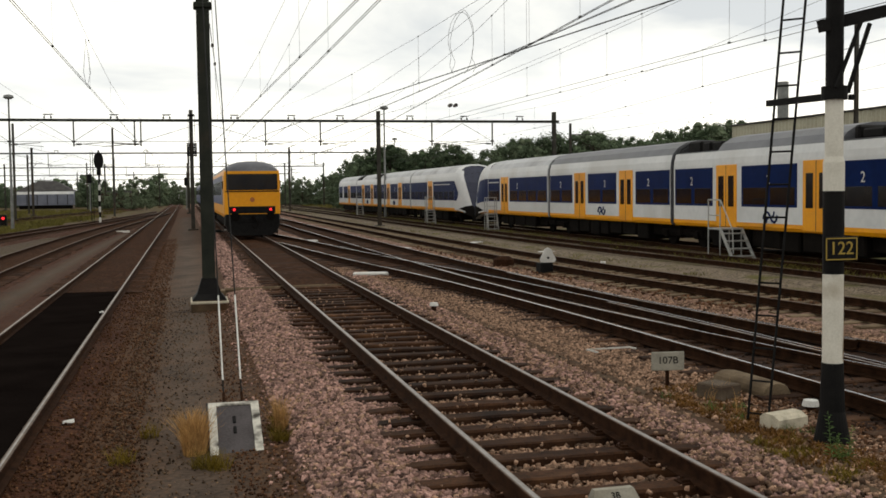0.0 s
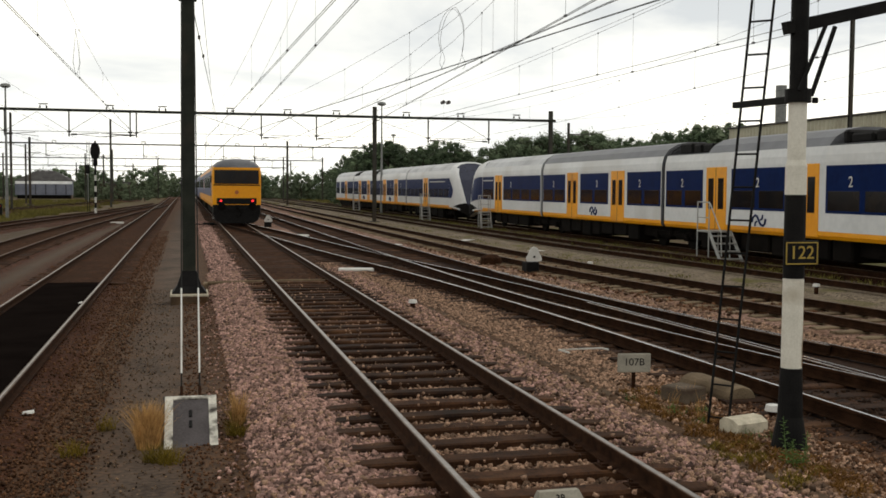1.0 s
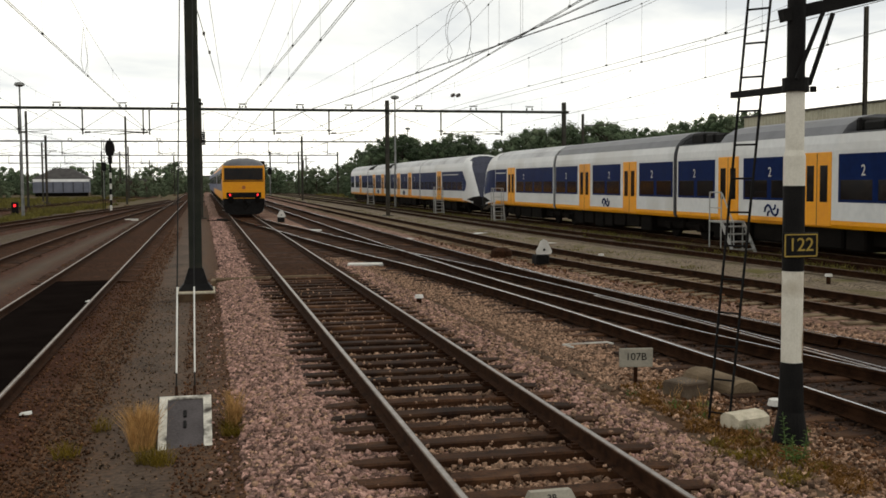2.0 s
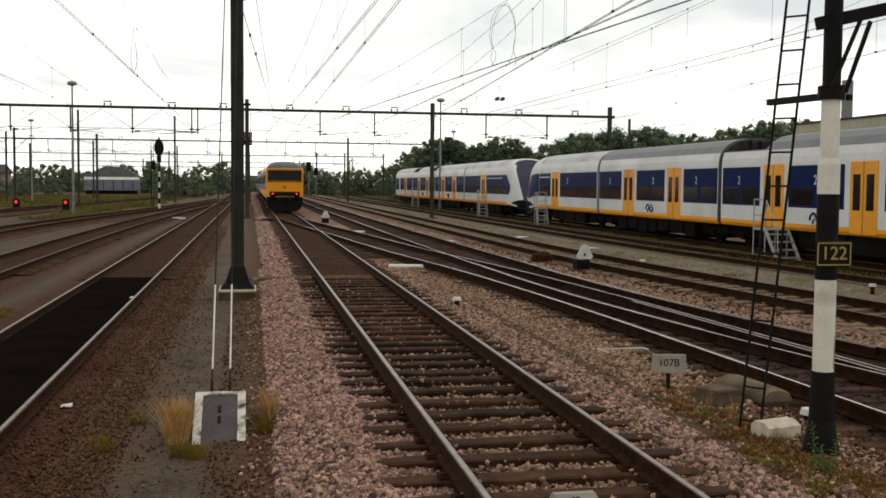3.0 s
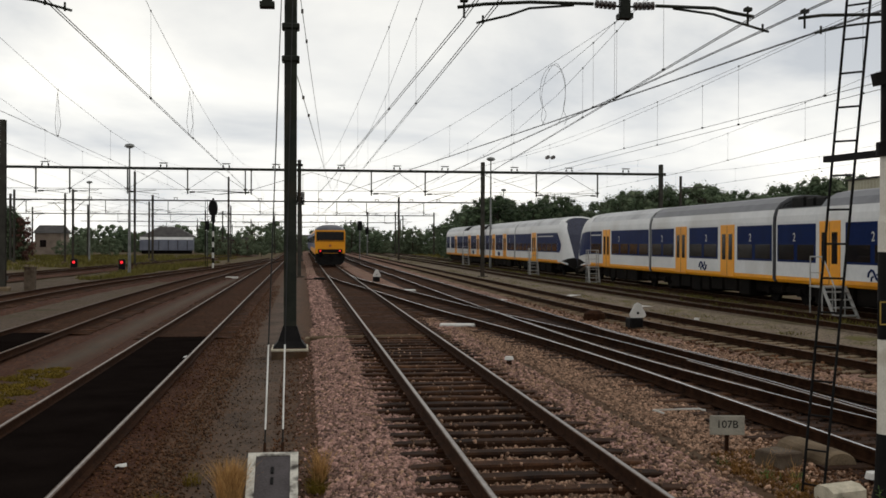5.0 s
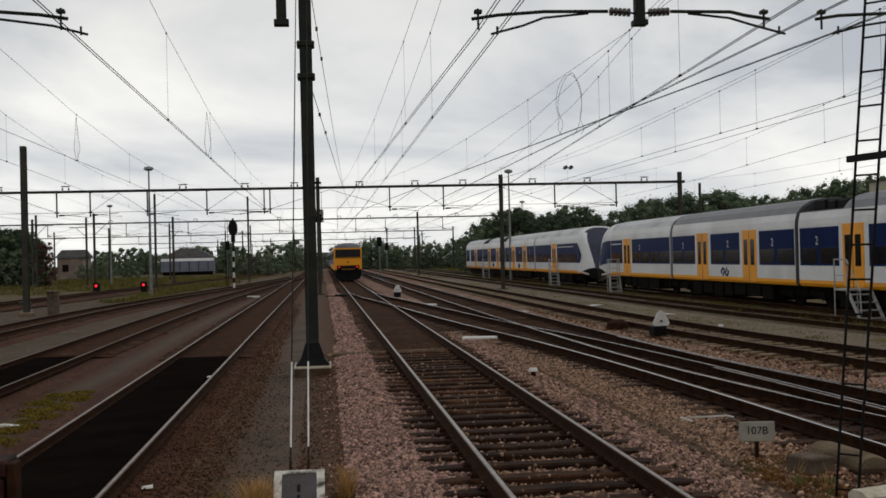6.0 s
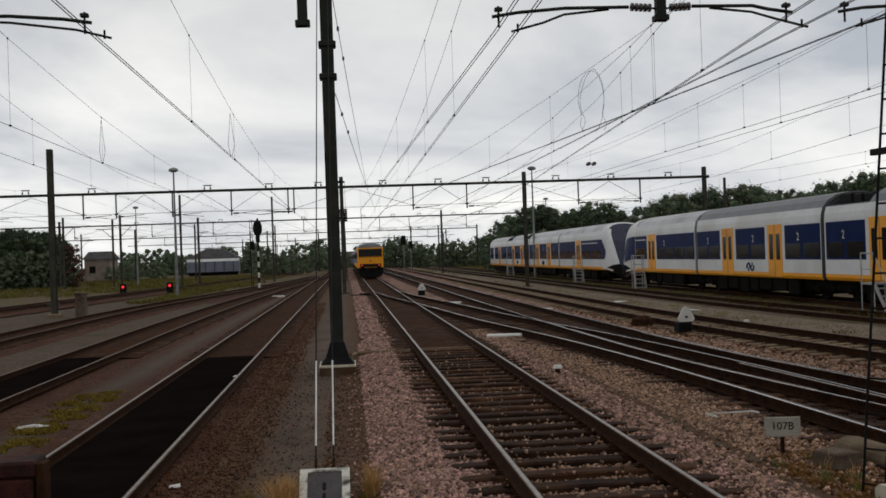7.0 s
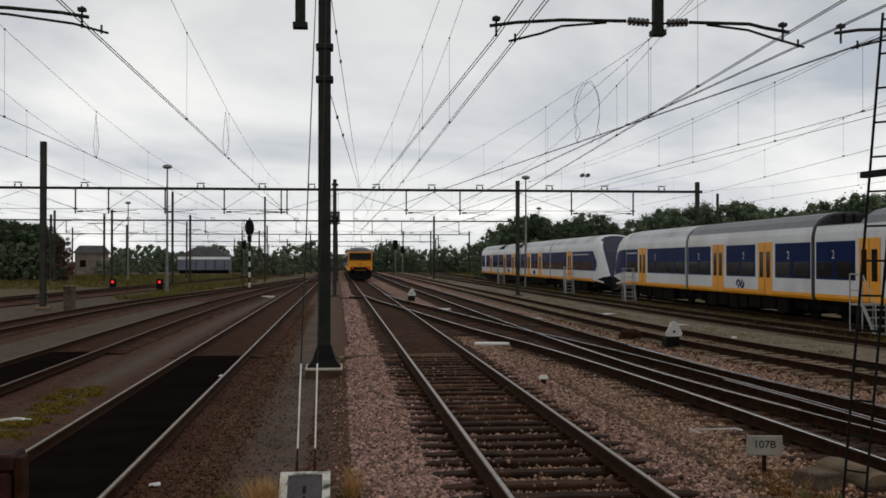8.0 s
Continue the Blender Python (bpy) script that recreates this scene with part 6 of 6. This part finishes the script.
# ---- trees ----
def tree_parts(seed, h, spread, clumps, leaves, mat, leaf=0.115, base=0.06, airy=0.0, size=1.0):
    """A trunk with limbs, and a crown of leafy clumps with gaps between; airy: how much of the inner foliage is left out."""
    r = random.Random(seed)
    tk = Shape()
    tk.rod((0, 0, -0.8), (0.1, 0, h * 0.42), h * 0.026, h * 0.017, n=8)
    tk.rod((0.1, 0, h * 0.42), (0.0, 0.15, h * 0.86), h * 0.017, h * 0.004, n=7)
    tips = []
    for i in range(clumps):
        a = i * 2.4 + r.uniform(-0.5, 0.5)
        q = (i + 0.5) / clumps
        up = base + (0.93 - base) * q
        wide = spread * math.sqrt(max(0.06, 1 - (1.6 * (q - 0.45)) ** 2)) * r.uniform(0.1, 1.0) ** 0.55
        c = Vector((wide * math.cos(a), wide * math.sin(a), h * up + r.uniform(-0.04, 0.04) * h))
        tips.append((c, size * h * (0.035 + 0.065 * r.random() ** 1.4)))
        if i % 3 == 0:
            tk.rod((0, 0, max(0.3, c.z - h * 0.18)), c, h * 0.009, h * 0.003, n=5)
    vs, fs = [], []
    for c, rad in tips:
        if r.random() < airy:
            continue
        k = len(vs)
        off = Vector((r.uniform(0, 50), r.uniform(0, 50), r.uniform(0, 50)))
        for j in range(5):
            for i in range(7):
                th, ph = math.pi * (j + 0.5) / 5, 2 * math.pi * (i + 0.5 * (j % 2)) / 7
                d = Vector((math.sin(th) * math.cos(ph), math.sin(th) * math.sin(ph), math.cos(th) * 0.8))
                vs.append(c + d * rad * (0.55 + 0.4 * noise.noise(d * 1.7 + off)))
        for j in range(4):
            fs += [(k + j * 7 + i, k + j * 7 + (i + 1) % 7, k + (j + 1) * 7 + (i + 1) % 7, k + (j + 1) * 7 + i) for i in range(7)]
        fs += [tuple(k + i for i in range(6, -1, -1)), tuple(k + 28 + i for i in range(7))]
    for _ in range(leaves):
        c, rad = tips[r.randrange(len(tips))]
        u = Vector((r.gauss(0, 1), r.gauss(0, 1), r.gauss(0, 1))).normalized()
        p = c + Vector((u.x, u.y, u.z * 0.85)) * rad * (0.45 + 1.15 * r.random() ** 1.3)
        n = (u + Vector((r.uniform(-0.8, 0.8), r.uniform(-0.8, 0.8), r.uniform(-0.3, 0.9)))).normalized()
        a = n.orthogonal().normalized()
        b = n.cross(a)
        ang = r.uniform(0, 6.28)
        a, b = a * math.cos(ang) + b * math.sin(ang), b * math.cos(ang) - a * math.sin(ang)
        sz = leaf * r.uniform(0.6, 1.2)
        k = len(vs)
        for j, (du, dv) in enumerate(((-1, 0), (0, -0.62), (1, 0), (0, 0.62))):
            vs.append(p + a * du * sz + b * dv * sz + n * (0.1 * sz if j % 2 else 0))
        fs.append((k, k + 1, k + 2, k + 3))
    lf = bpy.data.meshes.new("crown")
    lf.from_pydata([tuple(v) for v in vs], [], fs)
    lf.materials.append(mat)
    return tk.mesh("trunk", BARK), lf


HEIGHTS = (9.5, 8.6, 7.4, 10.2, 5.0, 9.0)
SHAPES = ((9.5, 3.7, 124, 6800, LEAF), (8.6, 3.3, 110, 6200, LEAF_B), (7.4, 3.7, 114, 5800, LEAF), (10.2, 3.2, 118, 6600, LEAF_C), (5.0, 3.4, 84, 3800, LEAF_B))
KINDS = [tree_parts(3 + i, h, sp, c, n, m) for i, (h, sp, c, n, m) in enumerate(SHAPES)] + [tree_parts(31, 9.0, 2.3, 40, 2400, LEAF_B, 0.115, 0.25, 0.8)]
FAR_KINDS = [tree_parts(13 + i, h, sp, c // 3, 1500, m, 0.22, 0.02, 0.0, 1.9) for i, (h, sp, c, n, m) in enumerate(SHAPES)]


def tree(x, y, kind, scale, label="leafy green tree beyond the yard"):
    t = thing("tree", label, "tree", pose(x, y, -0.12 * HEIGHTS[kind] * scale if y > 150 else -0.4, 0, 0, rnd.uniform(0, 360)), group="trees")
    t.scale = (scale * rnd.uniform(0.92, 1.1), scale * rnd.uniform(0.92, 1.1), scale)
    kinds = FAR_KINDS if y > 200 else KINDS
    part("trunk", kinds[kind][0], None, t)
    part("crown", kinds[kind][1], None, t)
    return t


# a wood behind the parked trains
for i in range(46):
    x = 19.0 + i * 1.28
    top = float(np.interp(x, (17, 21, 25, 33, 35, 36.5, 38, 42, 49, 56, 63, 70, 78), (6.6, 8.2, 9.3, 9.1, 8.0, 6.4, 9.3, 11.0, 11.0, 10.4, 11.2, 12.2, 11.8)))
    k = 5 if 36.0 < x < 38.5 or 46.0 < x < 48.6 else rnd.choice((0, 1, 2, 3))
    tree(x + rnd.uniform(-0.8, 0.8), 140 + rnd.uniform(-7, 7), k, top / HEIGHTS[k] * rnd.uniform(0.86, 1.04))
for i in range(30):
    k = rnd.choice((0, 1, 2))
    x = 20.0 + i * 1.9
    top = float(np.interp(x, (17, 21, 25, 33, 35, 36.5, 38, 42, 49, 56, 63, 70, 78), (6.2, 7.6, 8.4, 8.3, 7.0, 5.6, 8.2, 9.4, 9.6, 9.3, 10.0, 10.8, 10.6)))
    tree(x + rnd.uniform(-0.8, 0.8), 149 + rnd.uniform(-2, 2), k, top / HEIGHTS[k] * rnd.uniform(0.92, 1.02))
for i in range(20):
    tree(20.5 + i * 2.8 + rnd.uniform(-1, 1), 128 + rnd.uniform(-3, 3), 4, rnd.uniform(0.9, 1.2))
# the dark trees on the other side
for i in range(22):
    x = -66 + i * 1.1
    top = float(np.interp(x, (-66, -47, -44, -42, -39.5), (9.0, 8.8, 7.6, 5.9, 4.6)))
    k = 3
    tree(x + rnd.uniform(-0.6, 0.6), 160 + rnd.uniform(-5, 5), k, top / HEIGHTS[k] * rnd.uniform(1.0, 1.14))
for i in range(9):
    tree(-64 + i * 2.4 + rnd.uniform(-0.6, 0.6), 154 + rnd.uniform(-2, 2), 4, rnd.uniform(0.9, 1.2), "low green bush beyond the tracks")
for i in range(46):
    tree(-62 + i * 1.45 + rnd.uniform(-1, 1), 285 + rnd.uniform(-12, 20), rnd.choice((0, 1, 2, 4)), rnd.uniform(0.6, 0.95))
for i in range(44):
    tree(3.0 + i * 0.95 + rnd.uniform(-1, 1), 252 - i * 1.2 + rnd.uniform(-8, 8), rnd.choice((1, 2, 2, 4)), rnd.uniform(0.6, 0.85) * (1.2 if i in (6, 7, 8, 24, 25, 26, 27) else 0.92))
for i in range(13):
    tree(-78 + i * 2.9 + rnd.uniform(-1, 1), 156 + rnd.uniform(-4, 4), 4, rnd.uniform(0.55, 0.9), "low green bush beyond the tracks")
for i in (0, 1, 2, 3, 4, 10, 11, 12, 13):
    tree(-50 + i * 3.1 + rnd.uniform(-1, 1), 205 + rnd.uniform(-8, 8), 4, rnd.uniform(0.5, 0.85), "low green bush beyond the tracks")


# one copper-leaved tree among the green bushes
copper = thing("tree", "small copper-leaved tree among green bushes", "tree", pose(-40.9, 155, -0.5), group="trees")
for nm, me in zip(("trunk", "crown"), tree_parts(41, 6.2, 1.5, 60, 3000, LEAF_R)):
    part(nm, me, None, copper)


# ---- grass, weeds and loose stones ----
def blades(name, spots, mat, label, seed, h=(0.1, 0.3), w=0.012, lean=0.5, category="grass", kind="stuff"):
    """Tufts of thin bent blades at (x, y, z, radius, count)."""
    r = random.Random(seed)
    vs, fs = [], []
    for x, y, z, rad, n in spots:
        for _ in range(n):
            a, q = r.uniform(0, 6.28), rad * r.random() ** 0.5
            px, py = x + q * math.cos(a), y + q * math.sin(a)
            hh = r.uniform(*h)
            lx, ly = r.gauss(0, lean) * hh, r.gauss(0, lean) * hh
            b = r.uniform(0, 6.28)
            dx, dy = w * math.cos(b), w * math.sin(b)
            k = len(vs)
            vs += [(px - dx, py - dy, z), (px + dx, py + dy, z), (px + lx * 0.4 + dx * 0.7, py + ly * 0.4 + dy * 0.7, z + hh * 0.6), (px + lx * 0.4 - dx * 0.7, py + ly * 0.4 - dy * 0.7, z + hh * 0.6), (px + lx, py + ly, z + hh)]
            fs += [(k, k + 1, k + 2, k + 3), (k + 3, k + 2, k + 4)]
    me = bpy.data.meshes.new(name)
    me.from_pydata(vs, [], fs)
    me.materials.append(mat)
    return tagged(part(name, me, mat), label, category, kind=kind)


blades("dry_grass_tuft", [(-3.06, 10.35, -0.34, 0.09, 900), (-3.06, 10.08, -0.34, 0.10, 750)], STRAW, "dry straw-coloured grass tuft by the anchor block", 1, (0.12, 0.46), 0.0028, 0.28)
blades("dry_grass_tuft", [(-2.2, 10.7, -0.31, 0.06, 170), (-2.18, 10.95, -0.31, 0.05, 110)], STRAW, "thin dry grass tuft beside the ballast", 17, (0.15, 0.44), 0.003, 0.28)
blades("weed_tuft", [(-2.22, 10.3, -0.31, 0.09, 260), (-2.2, 10.75, -0.31, 0.10, 240), (-2.18, 11.1, -0.31, 0.08, 160), (-3.72, 10.0, -0.34, 0.12, 160), (-3.5, 11.0, -0.33, 0.10, 90), (-2.95, 9.6, -0.33, 0.14, 260), (-2.85, 9.45, -0.33, 0.10, 140)], MOSS, "yellow-green weeds round the anchor block", 2, (0.03, 0.19), 0.0035, 0.5)
weed = thing("weed_plant", "fresh upright green weed at the foot of the post", "weed", pose(2.33, 7.85, -0.25))
rw = random.Random(8)
for k in range(6):
    sx, sy, hh = rw.uniform(-0.07, 0.07), rw.uniform(-0.05, 0.05), (0.46, 0.34, 0.30, 0.26, 0.22, 0.18)[k]
    st, lf = Shape(), Shape()
    lx, ly = sx * 0.9, sy * 0.6
    st.rod((sx, sy, -0.05), (sx + lx, sy + ly, hh), 0.005, 0.002, n=5)
    for i in range(int(hh * 75)):
        q = 0.12 + 0.88 * i / (hh * 75)
        a, ln = i * 2.4, 0.085 * (1.1 - 0.7 * q) * rw.uniform(0.7, 1.2)
        p = Vector((sx + lx * q, sy + ly * q, hh * q))
        o, w2 = Vector((math.cos(a), math.sin(a), 0.45)), Vector((-math.sin(a), math.cos(a), 0)) * ln * 0.16
        b = len(lf.v)
        lf.v += [tuple(p), tuple(p + o * ln * 0.5 + w2), tuple(p + o * ln - Vector((0, 0, ln * 0.25))), tuple(p + o * ln * 0.5 - w2)]
        lf.f.append((b, b + 1, b + 2, b + 3))
        lf.m.append(0)
    stem = part("stem", st, WEED, weed)
    part("leaf_whorl", lf, WEED, stem, smooth=False)
r5 = random.Random(5)
blades("trackside_moss", [(2.16 + r5.uniform(-0.16, 0.36) + 0.004 * k, 7.0 + 0.13 * k, -0.205, 0.16, 170) for k in range(34)], OCHRE, "ochre dead moss along the cable duct", 4, (0.015, 0.06), 0.007, 1.0)
blades("trackside_moss", [(2.15 + r5.uniform(-0.3, 0.3), r5.uniform(7.2, 8.6), -0.205, 0.14, 120) for _ in range(8)], MOSS, "yellow-green moss along the cable duct", 12, (0.015, 0.07), 0.006, 0.9)
blades("trackside_weeds", [(2.3 + r5.uniform(-0.2, 0.35), r5.uniform(8.7, 11.3), -0.22, 0.09, 26) for _ in range(8)], WEED, "low green weeds along the gravel edge", 5, (0.03, 0.13), 0.005, 0.6)
blades("trackside_weeds", [(2.55 + r5.uniform(-0.15, 0.25), r5.uniform(9.7, 10.7), -0.25, 0.06, 12) for _ in range(8)], STRAW, "dry stalks beside the concrete chunk", 14, (0.10, 0.30), 0.003, 0.3)
blades("trackside_moss", [(-7.35 + r5.gauss(0, 0.22), r5.uniform(15.5, 22.5), -0.458, 0.24, 170) for _ in range(46)], MOSS, "yellow-green moss beside the side track", 6, (0.015, 0.06), 0.010, 0.9)
blades("siding_grass", [(r5.uniform(9.4, 11.4), r5.uniform(24, 95), -0.27, 0.4, 25) for _ in range(120)], GRASS, "patchy grass between the sidings", 7, (0.03, 0.10), 0.010, 0.7)
blades("siding_grass", [(r5.uniform(13.3, 14.6), r5.uniform(22, 120), -0.30, 0.4, 70) for _ in range(240)], GRASS, "green grass under the parked trains", 8, (0.08, 0.32), 0.016, 0.5)
blades("yard_grass", [(r5.uniform(-75, -14), r5.uniform(108, 215), -0.62, 1.5, 90) for _ in range(620)], GRASS, "weedy grass across the far sidings", 9, (0.12, 0.5), 0.035, 0.5)
blades("yard_grass", [(r5.uniform(-18.2, -15.2), r5.uniform(74, 128), -0.60, 0.9, 80) for _ in range(90)], GRASS, "weedy grass verge beside the side tracks", 10, (0.08, 0.4), 0.025, 0.5)
blades("yard_grass", [(r5.uniform(8, 40), r5.uniform(120, 240), -0.42, 1.3, 70) for _ in range(200)], GRASS, "weedy grass far beyond the sidings", 11, (0.12, 0.4), 0.04, 0.5)


def stones(name, spots, mat, label, seed):
    """Loose angular ballast stones; spots: (x, y, z, size)."""
    base = np.array([(-1, -1, -1), (1, -1, -1), (1, 1, -1), (-1, 1, -1), (-1, -1, 1), (1, -1, 1), (1, 1, 1), (-1, 1, 1)], float) * 0.5
    quads = np.array([(0, 3, 2, 1), (4, 5, 6, 7), (0, 1, 5, 4), (1, 2, 6, 5), (2, 3, 7, 6), (3, 0, 4, 7)])
    rs = np.random.RandomState(seed)
    sp = np.array(spots)
    n = len(sp)
    v = base[None] * (1 + rs.uniform(-0.45, 0.25, (n, 8, 3)))
    v *= sp[:, None, 3:4] * rs.uniform(0.75, 1.3, (n, 1, 3))
    q = rs.normal(size=(n, 4))
    q /= np.linalg.norm(q, axis=1)[:, None]
    a, b, c, d = q.T
    rot = np.stack([1 - 2 * (c * c + d * d), 2 * (b * c - a * d), 2 * (b * d + a * c), 2 * (b * c + a * d), 1 - 2 * (b * b + d * d), 2 * (c * d - a * b),
                    2 * (b * d - a * c), 2 * (c * d + a * b), 1 - 2 * (b * b + c * c)], 1).reshape(n, 3, 3)
    v = np.einsum("nij,nkj->nki", rot, v) + sp[:, None, :3]
    f = quads[None] + (np.arange(n) * 8)[:, None, None]
    me = bpy.data.meshes.new(name)
    me.vertices.add(n * 8)
    me.vertices.foreach_set("co", v.reshape(-1))
    me.loops.add(n * 24)
    me.loops.foreach_set("vertex_index", f.reshape(-1))
    me.polygons.add(n * 6)
    me.polygons.foreach_set("loop_start", np.arange(0, n * 24, 4))
    me.update(calc_edges=True)
    me.materials.append(mat)
    return tagged(part(name, me, mat), label, "ballast", kind="stuff")


def scatter(n, x0, x1, y0, y1, z, size, seed, line=None, power=1.0, zfun=None):
    rs = np.random.RandomState(seed)
    out = []
    for _ in range(n):
        y = y0 + (y1 - y0) * rs.rand() ** power
        x = rs.uniform(x0, x1) + (x_on(line, y) if line else 0)
        out.append((x, y, (zfun(x) if zfun else z) + rs.uniform(-0.012, 0.012), size * (0.55 + 0.95 * rs.rand() ** 1.6)))
    return out


def shoulder(x):
    """How high the ballast lies beside the sleepers: below their tops, heaped past their ends."""
    u = abs(x)
    return float(np.interp(u, (0.8, 1.2, 1.38, 1.7, 1.86, 2.3), (-0.243, -0.230, -0.190, -0.188, -0.212, -0.31 if x < 0 else -0.22)))


def bank(x):
    return float(np.interp(x, (-4.75, -4.3, -3.9, -3.0), (-0.404, -0.400, -0.333, -0.312)))


stones("ballast_stones", scatter(9000, -2.16, -0.82, 5.2, 30, 0, 0.034, 34, power=1.45, zfun=shoulder), STONE_T, "tan stones among the pink ballast", 34)
stones("ballast_stones", scatter(8000, -2.05, -0.95, 30, 75, 0, 0.055, 35, power=1.1, zfun=shoulder), STONE, "pinkish ballast stones further along the main track", 35)
stones("ballast_stones", scatter(31000, -2.16, -0.82, 5.2, 30, 0, 0.036, 11, power=1.45, zfun=shoulder), STONE, "pinkish loose ballast stones beside the main track", 1)
stones("ballast_stones", scatter(17000, -0.7, 0.7, 5.2, 27, -0.240, 0.034, 12, power=1.35), STONE_T, "pinkish stones between the sleepers", 2)
stones("ballast_stones", scatter(12000, 0.8, 1.86, 5.2, 31, 0, 0.035, 33, power=1.45, zfun=shoulder), STONE_T, "tan loose stones beside the cable duct", 33)
stones("ballast_stones", scatter(11000, 0.8, 1.86, 5.2, 31, 0, 0.036, 13, power=1.45, zfun=shoulder), STONE, "pinkish loose stones beside the cable duct", 3)
stones("ballast_stones", scatter(27000, 2.06, 3.2, 5.5, 31, -0.218, 0.034, 23, power=1.4), STONE_T, "tan loose stones between the tracks", 13)
stones("ballast_stones", scatter(700, 1.84, 2.08, 5.5, 31, -0.196, 0.028, 24, power=1.4), STONE_T, "tan stones strewn on the cable duct", 14)
stones("ballast_stones", scatter(8000, 1.2, 2.7, 12, 42, -0.235, 0.042, 14, line=LINE["joining"], power=1.2), STONE_T, "pale loose stones beside the joining track", 4)
stones("ballast_stones", scatter(9000, -4.75, -3.6, 7.5, 62, 0, 0.020, 15, power=1.9, zfun=bank), STONE_B, "brown loose stones beside the pit track", 5)
stones("ballast_stones", scatter(5000, -4.2, -3.5, 6.5, 55, 0, 0.017, 25, power=1.9, zfun=bank), STONE_B, "small brown stones at the footpath's edge", 15)
stones("ballast_stones", scatter(3500, -2.0, -1.0, 5.5, 12, -0.205, 0.030, 28, line=LINE["branch"]), STONE_B, "dark brown stones round the post's foot", 18)
stones("ballast_stones", scatter(8000, -2.0, -1.0, 10.5, 33, -0.20, 0.030, 27, line=LINE["branch"], power=1.3), STONE_T, "tan stones over the sleeper ends of the switch track", 17)
stones("ballast_stones", scatter(4500, -1.0, 1.3, 7.5, 32, -0.19, 0.042, 16, line=LINE["branch"], power=1.2), STONE_O, "dark oily stones in the switch track", 6)
stones("ballast_stones", scatter(3500, -7.0, -6.3, 9, 34, -0.47, 0.030, 17, power=1.2), STONE_B, "brown stones on the outer side of the pit track", 7)
stones("ballast_stones", scatter(3000, -1.5, 1.5, 18, 45, -0.20, 0.050, 18, line=LINE["siding"], power=1.2), STONE_B, "brown stones in the rusty siding", 8)
stones("ballast_stones", scatter(5000, -2.75, -2.02, 5.5, 28, -0.288, 0.016, 26, power=1.3), STONE_B, "dark grit at the ballast's foot", 16)
stones("ballast_stones", scatter(600, -1.25, 1.25, 5.2, 27, -0.150, 0.024, 31, power=1.4), STONE_T, "small stones strewn over the sleepers", 21)
stones("ballast_stones", scatter(900, -2.45, -2.02, 5.5, 26, -0.283, 0.021, 20, power=1.3), STONE, "stray pink stones spilled on the footpath", 10)
stones("ballast_stones", scatter(6000, -3.9, -2.1, 7.0, 26, -0.309, 0.013, 19, power=1.3), STONE_P, "small brown stones strewn over the footpath", 9)


# ---- what moves ----
def motions():
    rows = [(0.0, 54.3), (0.5, 58.6), (1.0, 63.0), (1.5, 67.5), (2.5, 76.8), (3.5, 86.3), (4.5, 95.2), (5.5, 104.0), (6.5, 112.4), (7.25, 118.5), (8.0, 124.3)]
    walk(INTERCITY, [(t, pose(0.17, y, 0)) for t, y in rows])


motions()
